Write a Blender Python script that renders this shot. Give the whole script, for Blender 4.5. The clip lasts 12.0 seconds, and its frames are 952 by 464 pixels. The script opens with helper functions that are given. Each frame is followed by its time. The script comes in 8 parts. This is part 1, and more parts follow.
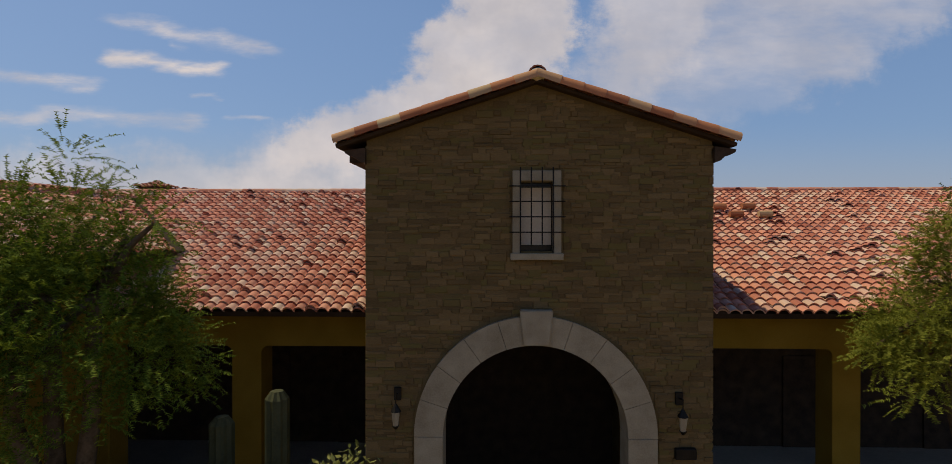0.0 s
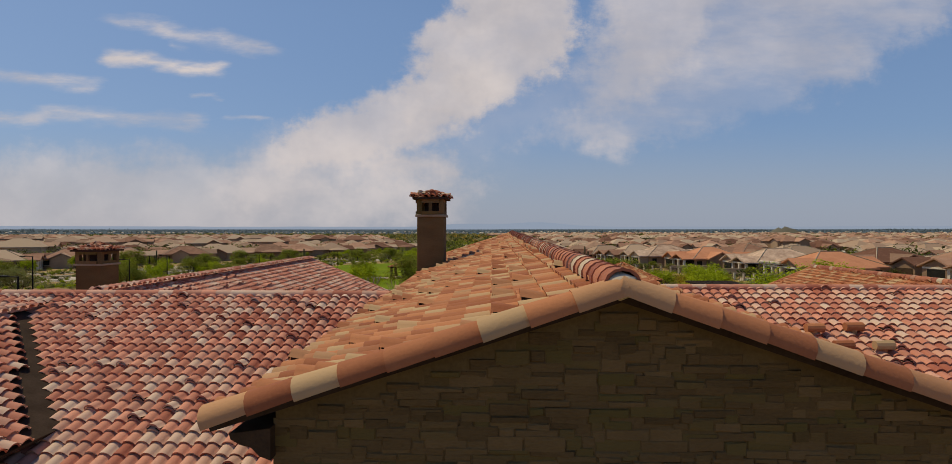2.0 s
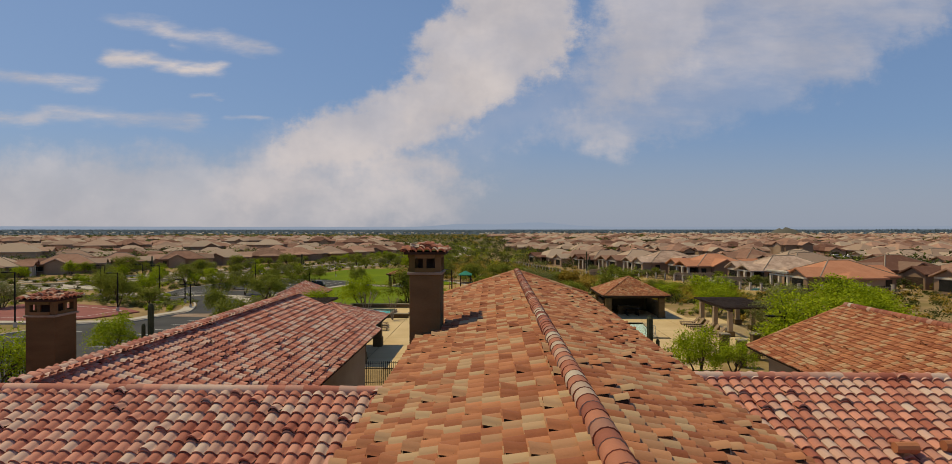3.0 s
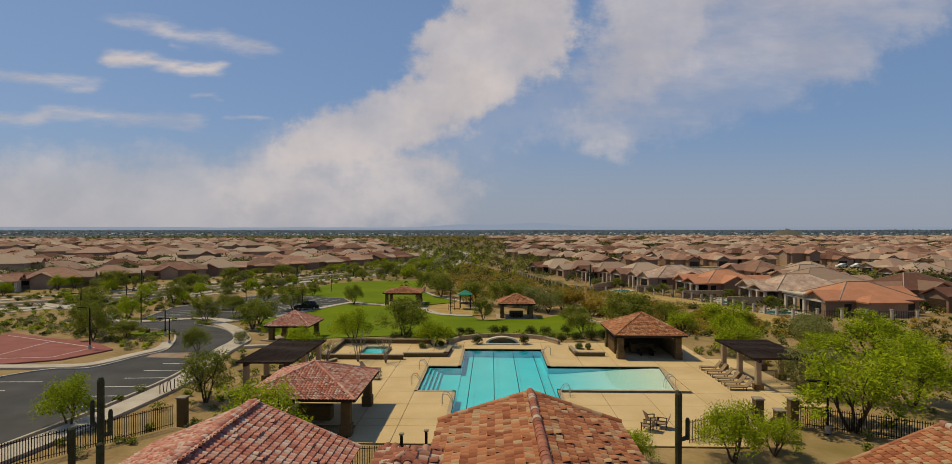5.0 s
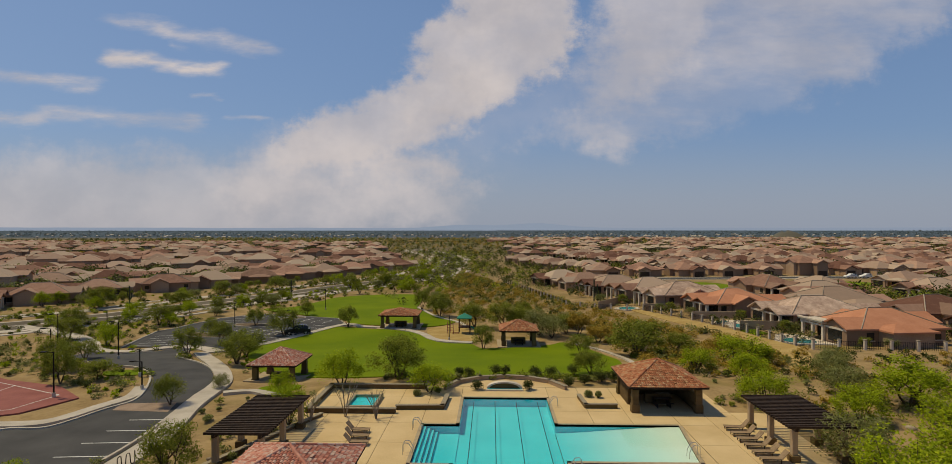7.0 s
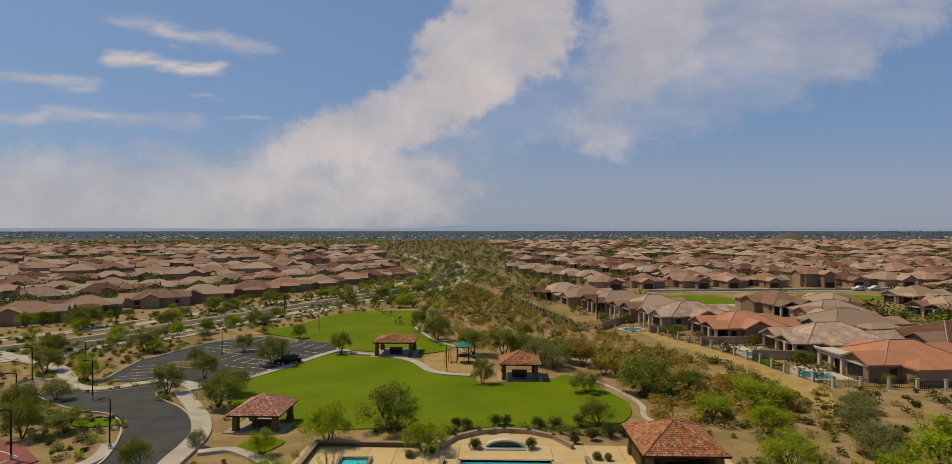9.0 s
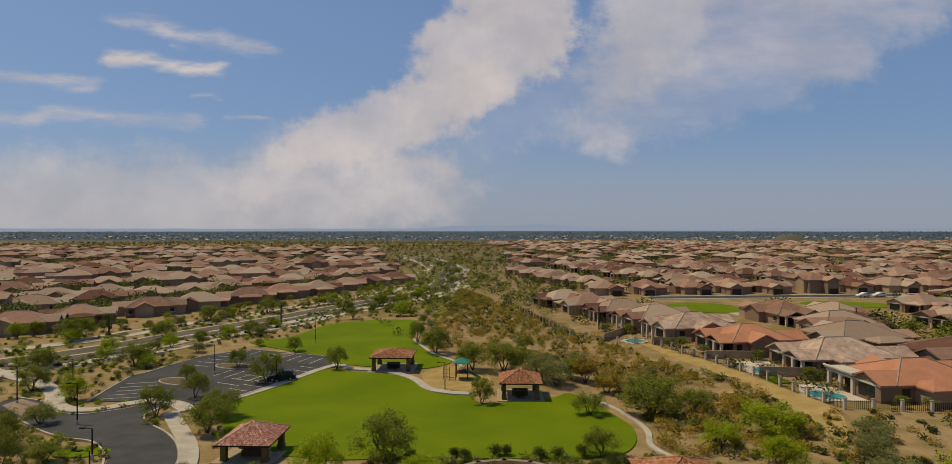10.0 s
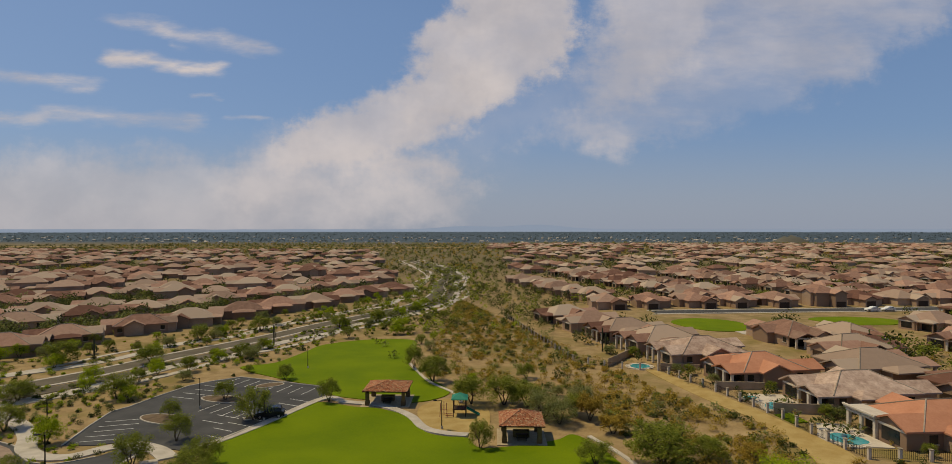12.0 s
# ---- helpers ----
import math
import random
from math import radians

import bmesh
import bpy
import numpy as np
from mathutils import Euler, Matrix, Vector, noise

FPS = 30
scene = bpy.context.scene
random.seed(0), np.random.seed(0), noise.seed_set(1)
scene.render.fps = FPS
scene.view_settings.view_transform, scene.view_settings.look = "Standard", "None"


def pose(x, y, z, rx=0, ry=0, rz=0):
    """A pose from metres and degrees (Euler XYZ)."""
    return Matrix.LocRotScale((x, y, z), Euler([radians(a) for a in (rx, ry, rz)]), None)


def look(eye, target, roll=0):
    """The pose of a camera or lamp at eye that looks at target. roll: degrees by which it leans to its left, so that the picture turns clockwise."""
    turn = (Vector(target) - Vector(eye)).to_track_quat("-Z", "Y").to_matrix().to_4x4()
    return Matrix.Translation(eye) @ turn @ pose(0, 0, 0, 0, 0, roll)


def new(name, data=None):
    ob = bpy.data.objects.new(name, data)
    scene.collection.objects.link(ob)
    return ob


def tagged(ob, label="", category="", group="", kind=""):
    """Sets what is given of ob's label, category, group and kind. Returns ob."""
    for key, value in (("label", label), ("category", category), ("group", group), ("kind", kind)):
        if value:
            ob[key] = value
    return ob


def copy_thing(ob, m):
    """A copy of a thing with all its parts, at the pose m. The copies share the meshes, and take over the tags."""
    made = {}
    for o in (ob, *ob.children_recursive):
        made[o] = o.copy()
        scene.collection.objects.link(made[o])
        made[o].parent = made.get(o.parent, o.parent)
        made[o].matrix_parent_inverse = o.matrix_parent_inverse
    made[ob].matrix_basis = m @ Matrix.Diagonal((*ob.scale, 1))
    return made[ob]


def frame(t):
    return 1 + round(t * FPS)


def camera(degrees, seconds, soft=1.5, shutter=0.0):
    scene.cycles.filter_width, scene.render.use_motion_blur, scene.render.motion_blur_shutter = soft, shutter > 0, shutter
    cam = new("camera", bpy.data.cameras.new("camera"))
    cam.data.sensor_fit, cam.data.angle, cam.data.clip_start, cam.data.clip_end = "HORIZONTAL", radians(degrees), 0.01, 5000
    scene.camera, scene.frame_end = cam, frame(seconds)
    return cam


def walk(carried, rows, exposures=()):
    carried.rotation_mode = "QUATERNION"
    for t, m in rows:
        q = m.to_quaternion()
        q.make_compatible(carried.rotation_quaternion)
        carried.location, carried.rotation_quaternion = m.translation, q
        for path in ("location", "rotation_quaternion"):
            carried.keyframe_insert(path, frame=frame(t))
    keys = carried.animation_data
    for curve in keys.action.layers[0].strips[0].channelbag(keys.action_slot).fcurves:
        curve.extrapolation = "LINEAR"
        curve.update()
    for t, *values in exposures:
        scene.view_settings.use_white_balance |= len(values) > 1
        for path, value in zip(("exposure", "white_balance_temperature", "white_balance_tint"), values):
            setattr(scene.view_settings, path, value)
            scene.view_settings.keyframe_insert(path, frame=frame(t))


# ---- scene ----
# ---- camera ----
LENS = 81.0
cam = camera(LENS, 12.0, soft=0.4)
YAW, PITCH = 1.6, -0.25
PATH = [
    (0.0, -0.673, -8.109, 5.678), (0.5, -0.737, -7.056, 6.244), (1.0, -0.797, -5.99, 6.888), (1.5, -0.87, -5.03, 7.56),
    (2.0, -0.921, -4.03, 8.28), (2.5, -0.961, -2.90, 9.016), (3.0, -1.036, -1.723, 9.779), (3.2, -1.07, -1.24, 10.10),
    (4.8, -1.225, 2.69, 12.87), (5.0, -1.245, 3.20, 13.22), (5.5, -1.294, 4.482, 14.12), (6.0, -1.335, 5.79, 15.06),
    (6.5, -1.352, 7.116, 16.0), (7.0, -1.369, 8.46, 16.97), (7.2, -1.374, 8.98, 17.37), (9.0, -1.32, 13.43, 21.24),
    (9.5, -1.30, 14.75, 22.34), (10.0, -1.265, 16.07, 23.47), (10.5, -1.22, 17.35, 24.62), (11.0, -1.20, 18.59, 25.79),
    (11.5, -1.195, 19.81, 26.95), (12.0, -1.187, 21.06, 28.12)]
walk(cam, [(t, pose(x, y, z, 90 + PITCH, 0, YAW)) for t, x, y, z in PATH], exposures=[(0.0, 0.05, 6560, 10), (3.0, -0.05, 6560, 10), (12.0, -0.12, 6560, 10)])

# ---- sun, sky ----
SUN_TO = Vector((-0.52, 0.16, 1.0)).normalized()
sun = new("sun", bpy.data.lights.new("sun", "SUN"))
sun.data.energy, sun.data.angle, sun.data.color = 3.1, radians(0.6), (1.0, 0.87, 0.55)
sun.matrix_world = look(SUN_TO * 500, (0, 0, 0))

world = bpy.data.worlds.new("sky")
scene.world = world
world.use_nodes = True
WN, WL = world.node_tree.nodes, world.node_tree.links
WN.clear()


def wval(op, a, b=None, c=None, clamp=False):
    n = WN.new("ShaderNodeMath")
    n.operation, n.use_clamp = op, clamp
    for i, v in enumerate((a, b, c)):
        if v is None:
            continue
        if isinstance(v, (int, float)):
            n.inputs[i].default_value = v
        else:
            WL.new(v, n.inputs[i])
    return n.outputs[0]


def wramp(v, lo, hi):
    n = WN.new("ShaderNodeMapRange")
    n.interpolation_type = "SMOOTHSTEP"
    WL.new(v, n.inputs[0])
    n.inputs[1].default_value, n.inputs[2].default_value = lo, hi
    return n.outputs[0]


def wmix(f, a, b):
    n = WN.new("ShaderNodeMix")
    n.data_type = "RGBA"
    for i, v in ((0, f), (6, a), (7, b)):
        if isinstance(v, (int, float)):
            n.inputs[i].default_value = v
        elif isinstance(v, tuple):
            n.inputs[i].default_value = (*v, 1)
        else:
            WL.new(v, n.inputs[i])
    return n.outputs[2]


def build_sky():
    sky = WN.new("ShaderNodeTexSky")
    sky.sky_type, sky.sun_disc = "NISHITA", False
    sky.sun_elevation, sky.sun_rotation = math.asin(SUN_TO.z), math.atan2(SUN_TO.x, SUN_TO.y)
    sky.air_density, sky.dust_density, sky.ozone_density = 1.0, 1.2, 1.5
    tc = WN.new("ShaderNodeTexCoord")
    rot = WN.new("ShaderNodeVectorRotate")
    rot.rotation_type = "Z_AXIS"
    rot.inputs["Angle"].default_value = -radians(YAW)
    WL.new(tc.outputs["Generated"], rot.inputs["Vector"])
    sep = WN.new("ShaderNodeSeparateXYZ")
    WL.new(rot.outputs[0], sep.inputs[0])
    ahead = wval("MAXIMUM", wval("ABSOLUTE", sep.outputs[1]), 0.08)
    u0 = wval("DIVIDE", sep.outputs[0], ahead)
    v0 = wval("DIVIDE", sep.outputs[2], ahead)
    comb = WN.new("ShaderNodeCombineXYZ")
    WL.new(u0, comb.inputs[0])
    WL.new(v0, comb.inputs[1])

    def fbm(scale, detail, sx=1.0, sy=1.0, rough=0.6):
        m = WN.new("ShaderNodeMapping")
        m.inputs["Scale"].default_value = (sx, sy, 1)
        WL.new(comb.outputs[0], m.inputs[0])
        n = WN.new("ShaderNodeTexNoise")
        n.inputs["Scale"].default_value, n.inputs["Detail"].default_value, n.inputs["Roughness"].default_value = scale, detail, rough
        WL.new(m.outputs[0], n.inputs["Vector"])
        return n

    warp = fbm(6.5, 9.0, 1.0, 1.15, 0.64)
    sepw = WN.new("ShaderNodeSeparateColor")
    WL.new(warp.outputs["Color"], sepw.inputs[0])
    u = wval("ADD", u0, wval("MULTIPLY", wval("SUBTRACT", sepw.outputs[0], 0.5), 0.20))
    v = wval("ADD", v0, wval("MULTIPLY", wval("SUBTRACT", sepw.outputs[1], 0.5), 0.16))
    ub = wval("ADD", u0, wval("MULTIPLY", wval("SUBTRACT", sepw.outputs[0], 0.5), 0.08))
    vb = wval("ADD", v0, wval("MULTIPLY", wval("SUBTRACT", sepw.outputs[1], 0.5), 0.06))
    warp2 = fbm(16.0, 5.0, 0.5, 1.6)
    sep2 = WN.new("ShaderNodeSeparateColor")
    WL.new(warp2.outputs["Color"], sep2.inputs[0])
    us = wval("ADD", u0, wval("MULTIPLY", wval("SUBTRACT", sep2.outputs[0], 0.5), 0.10))
    vs = wval("ADD", v0, wval("MULTIPLY", wval("SUBTRACT", sep2.outputs[1], 0.5), 0.045))

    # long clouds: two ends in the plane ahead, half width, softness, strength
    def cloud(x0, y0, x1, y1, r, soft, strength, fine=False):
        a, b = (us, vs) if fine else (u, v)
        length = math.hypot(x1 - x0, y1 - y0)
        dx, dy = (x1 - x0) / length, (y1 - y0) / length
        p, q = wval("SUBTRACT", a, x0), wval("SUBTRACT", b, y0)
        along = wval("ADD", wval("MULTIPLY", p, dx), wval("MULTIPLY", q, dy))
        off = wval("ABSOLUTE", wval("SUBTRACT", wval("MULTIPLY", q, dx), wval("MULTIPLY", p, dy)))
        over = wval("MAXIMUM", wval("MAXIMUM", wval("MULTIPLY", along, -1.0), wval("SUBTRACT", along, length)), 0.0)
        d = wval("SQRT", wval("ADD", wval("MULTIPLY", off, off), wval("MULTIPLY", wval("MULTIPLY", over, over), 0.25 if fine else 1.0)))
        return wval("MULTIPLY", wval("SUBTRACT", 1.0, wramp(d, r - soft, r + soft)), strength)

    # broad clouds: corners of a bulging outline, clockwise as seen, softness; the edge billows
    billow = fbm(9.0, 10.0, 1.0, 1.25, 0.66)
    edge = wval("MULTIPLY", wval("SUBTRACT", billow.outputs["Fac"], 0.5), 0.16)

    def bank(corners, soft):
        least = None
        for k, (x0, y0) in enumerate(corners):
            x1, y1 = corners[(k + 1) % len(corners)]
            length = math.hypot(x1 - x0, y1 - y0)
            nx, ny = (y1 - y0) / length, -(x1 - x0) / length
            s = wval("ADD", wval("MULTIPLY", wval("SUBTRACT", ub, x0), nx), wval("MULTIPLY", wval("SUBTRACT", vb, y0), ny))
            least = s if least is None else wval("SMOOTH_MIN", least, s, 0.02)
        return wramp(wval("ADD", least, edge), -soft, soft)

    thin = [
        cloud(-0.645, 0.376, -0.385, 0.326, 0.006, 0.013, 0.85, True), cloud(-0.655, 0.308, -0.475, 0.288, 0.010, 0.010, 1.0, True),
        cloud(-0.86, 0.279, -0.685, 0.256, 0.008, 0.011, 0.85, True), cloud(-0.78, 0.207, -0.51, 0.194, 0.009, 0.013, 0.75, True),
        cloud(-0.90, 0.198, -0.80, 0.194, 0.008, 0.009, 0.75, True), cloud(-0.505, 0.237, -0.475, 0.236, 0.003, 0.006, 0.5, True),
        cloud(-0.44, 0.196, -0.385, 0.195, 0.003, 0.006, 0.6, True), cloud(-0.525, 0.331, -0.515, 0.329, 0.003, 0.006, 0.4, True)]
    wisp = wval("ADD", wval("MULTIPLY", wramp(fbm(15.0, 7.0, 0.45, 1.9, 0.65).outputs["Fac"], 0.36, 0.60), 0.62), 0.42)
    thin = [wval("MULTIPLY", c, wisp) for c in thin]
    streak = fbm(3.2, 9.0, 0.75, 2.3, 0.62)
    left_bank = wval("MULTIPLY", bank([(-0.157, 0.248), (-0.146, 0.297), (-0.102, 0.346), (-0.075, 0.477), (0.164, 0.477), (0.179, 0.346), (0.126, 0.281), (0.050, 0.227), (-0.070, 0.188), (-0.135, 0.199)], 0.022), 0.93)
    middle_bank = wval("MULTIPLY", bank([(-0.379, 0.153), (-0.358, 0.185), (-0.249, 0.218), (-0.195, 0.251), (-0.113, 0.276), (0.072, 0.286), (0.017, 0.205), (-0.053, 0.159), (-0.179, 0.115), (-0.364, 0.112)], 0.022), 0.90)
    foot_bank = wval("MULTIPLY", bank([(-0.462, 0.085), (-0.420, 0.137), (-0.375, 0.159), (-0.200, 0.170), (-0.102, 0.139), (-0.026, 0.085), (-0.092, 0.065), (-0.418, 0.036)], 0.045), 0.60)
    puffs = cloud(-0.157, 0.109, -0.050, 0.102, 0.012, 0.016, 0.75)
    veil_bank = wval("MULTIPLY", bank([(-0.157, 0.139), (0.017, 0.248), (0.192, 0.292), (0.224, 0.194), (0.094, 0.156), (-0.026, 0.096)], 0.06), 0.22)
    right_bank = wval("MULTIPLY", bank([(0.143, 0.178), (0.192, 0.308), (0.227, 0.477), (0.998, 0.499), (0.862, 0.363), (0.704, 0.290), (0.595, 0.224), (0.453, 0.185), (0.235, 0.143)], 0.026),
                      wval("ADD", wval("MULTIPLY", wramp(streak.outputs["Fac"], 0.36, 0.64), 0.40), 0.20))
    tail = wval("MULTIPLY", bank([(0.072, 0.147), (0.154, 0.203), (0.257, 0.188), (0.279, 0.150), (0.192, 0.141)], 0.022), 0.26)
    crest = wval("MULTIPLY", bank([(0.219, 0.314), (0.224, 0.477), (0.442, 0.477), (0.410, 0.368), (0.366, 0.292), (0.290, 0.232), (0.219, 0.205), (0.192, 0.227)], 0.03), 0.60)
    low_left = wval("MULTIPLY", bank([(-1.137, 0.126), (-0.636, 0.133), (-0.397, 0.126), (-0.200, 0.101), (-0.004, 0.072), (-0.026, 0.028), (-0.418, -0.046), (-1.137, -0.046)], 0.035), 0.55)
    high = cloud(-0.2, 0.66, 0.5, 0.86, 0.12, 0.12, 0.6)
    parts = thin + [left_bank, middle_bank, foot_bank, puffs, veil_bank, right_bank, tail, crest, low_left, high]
    total = parts[0]
    for p in parts[1:]:
        total = wval("SUBTRACT", wval("ADD", total, p), wval("MULTIPLY", total, p))
    veil = fbm(6.0, 5.0, 0.9, 1.1, 0.55)
    density = wval("MULTIPLY", total, wval("ADD", wval("MULTIPLY", wramp(veil.outputs["Fac"], 0.30, 0.62), 0.18), 0.84), clamp=True)
    density = wval("MULTIPLY", density, wramp(sep.outputs[1], -0.05, 0.10))
    haze = wval("MULTIPLY", wval("SUBTRACT", 1.0, wramp(v0, 0.0, 0.20)), 0.74)
    # cloud light against the sky's own strength
    blue = wmix(0.62, sky.outputs[0], (1.50, 2.65, 4.95))
    blue = wmix(wramp(sep.outputs[2], 0.34, 0.75), blue, (0.62, 1.2, 2.7))
    sky_col = wmix(haze, blue, (3.45, 3.72, 4.30))
    shade = fbm(5.0, 5.0, 0.9, 1.1)
    white = wmix(wramp(shade.outputs["Fac"], 0.35, 0.7), (5.1, 4.75, 4.85), (6.6, 6.0, 5.85))
    col = wmix(density, sky_col, white)
    low = wramp(sep.outputs[2], -0.05, 0.0)
    col = wmix(low, (1.6, 1.3, 1.0), col)
    bg = WN.new("ShaderNodeBackground")
    bg.inputs["Strength"].default_value = 0.1
    WL.new(col, bg.inputs[0])
    out = WN.new("ShaderNodeOutputWorld")
    WL.new(bg.outputs[0], out.inputs[0])


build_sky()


# ---- materials ----
def surface(name, dark, light, scale=2.0, rough=0.8, bump=0.1, fine=30.0, spread=(0.35, 0.65), metal=0.0, piece=0.0, stretch=(1, 1, 1), hue=None, hue_at=(0.66, 1.05)):
    """Two colours mixed by noise at two sizes, with relief; piece: how much each piece differs; hue: third colour in patches."""
    m = bpy.data.materials.new(name)
    m.use_nodes = True
    n, l = m.node_tree.nodes, m.node_tree.links
    bsdf = n["Principled BSDF"]
    geo = n.new("ShaderNodeNewGeometry")
    mp = n.new("ShaderNodeMapping")
    mp.inputs["Scale"].default_value = stretch
    l.new(geo.outputs["Position"], mp.inputs[0])

    def tex(s, d):
        t = n.new("ShaderNodeTexNoise")
        t.inputs["Scale"].default_value, t.inputs["Detail"].default_value = s, d
        l.new(mp.outputs[0], t.inputs["Vector"])
        return t.outputs["Fac"]

    def math_(op, a, b):
        t = n.new("ShaderNodeMath")
        t.operation = op
        for i, v in enumerate((a, b)):
            if isinstance(v, (int, float)):
                t.inputs[i].default_value = v
            else:
                l.new(v, t.inputs[i])
        return t.outputs[0]

    def mix_(f, a, b):
        t = n.new("ShaderNodeMix")
        t.data_type = "RGBA"
        for i, v in ((0, f), (6, a), (7, b)):
            if isinstance(v, tuple):
                t.inputs[i].default_value = (*v, 1)
            elif isinstance(v, (int, float)):
                t.inputs[i].default_value = v
            else:
                l.new(v, t.inputs[i])
        return t.outputs[2]

    big, small = tex(scale, 4), tex(fine, 3)
    f = math_("ADD", math_("MULTIPLY", big, 0.65), math_("MULTIPLY", small, 0.35))
    if piece:
        oi = n.new("ShaderNodeObjectInfo")
        r = math_("FRACT", math_("ADD", geo.outputs["Random Per Island"], oi.outputs["Random"]), 0.0)
        f = math_("ADD", math_("MULTIPLY", f, 1 - piece * 0.5), math_("MULTIPLY", math_("SUBTRACT", r, 0.25), piece * 0.62))
    mr = n.new("ShaderNodeMapRange")
    l.new(f, mr.inputs[0])
    mr.inputs[1].default_value, mr.inputs[2].default_value = spread
    col = mix_(mr.outputs[0], dark, light)
    if hue:
        if piece:
            g = math_("FRACT", math_("MULTIPLY", r, 7.31), 0.0)
            hr = n.new("ShaderNodeMapRange")
            l.new(g, hr.inputs[0])
            hr.inputs[1].default_value, hr.inputs[2].default_value = hue_at
        else:
            hr = n.new("ShaderNodeMapRange")
            l.new(tex(scale * 0.37, 3), hr.inputs[0])
            hr.inputs[1].default_value, hr.inputs[2].default_value = 0.48, 0.68
        col = mix_(hr.outputs[0], col, hue)
    l.new(col, bsdf.inputs["Base Color"])
    rr = n.new("ShaderNodeMapRange")
    l.new(small, rr.inputs[0])
    rr.inputs[3].default_value, rr.inputs[4].default_value = max(rough - 0.1, 0.02), min(rough + 0.1, 1)
    l.new(rr.outputs[0], bsdf.inputs["Roughness"])
    bsdf.inputs["Metallic"].default_value = metal
    bsdf.inputs["Specular IOR Level"].default_value = 0.3 if rough < 0.9 and piece != 0.7 else 0.08
    if bump:
        b = n.new("ShaderNodeBump")
        b.inputs["Strength"].default_value, b.inputs["Distance"].default_value = 0.6, bump
        l.new(math_("ADD", big, math_("MULTIPLY", small, 0.6)), b.inputs["Height"])
        l.new(b.outputs[0], bsdf.inputs["Normal"])
    return m


def leafy(name, dark, light):
    m = surface(name, dark, light, 1.3, 0.75, 0.0, 9.0, (0.25, 0.75), piece=0.7)
    n, l = m.node_tree.nodes, m.node_tree.links
    bsdf, out = n["Principled BSDF"], n["Material Output"]
    tr = n.new("ShaderNodeBsdfTranslucent")
    src = bsdf.inputs["Base Color"].links[0].from_socket
    l.new(src, tr.inputs[0])
    mx = n.new("ShaderNodeMixShader")
    mx.inputs[0].default_value = 0.32
    l.new(bsdf.outputs[0], mx.inputs[1])
    l.new(tr.outputs[0], mx.inputs[2])
    l.new(mx.outputs[0], out.inputs[0])
    return m


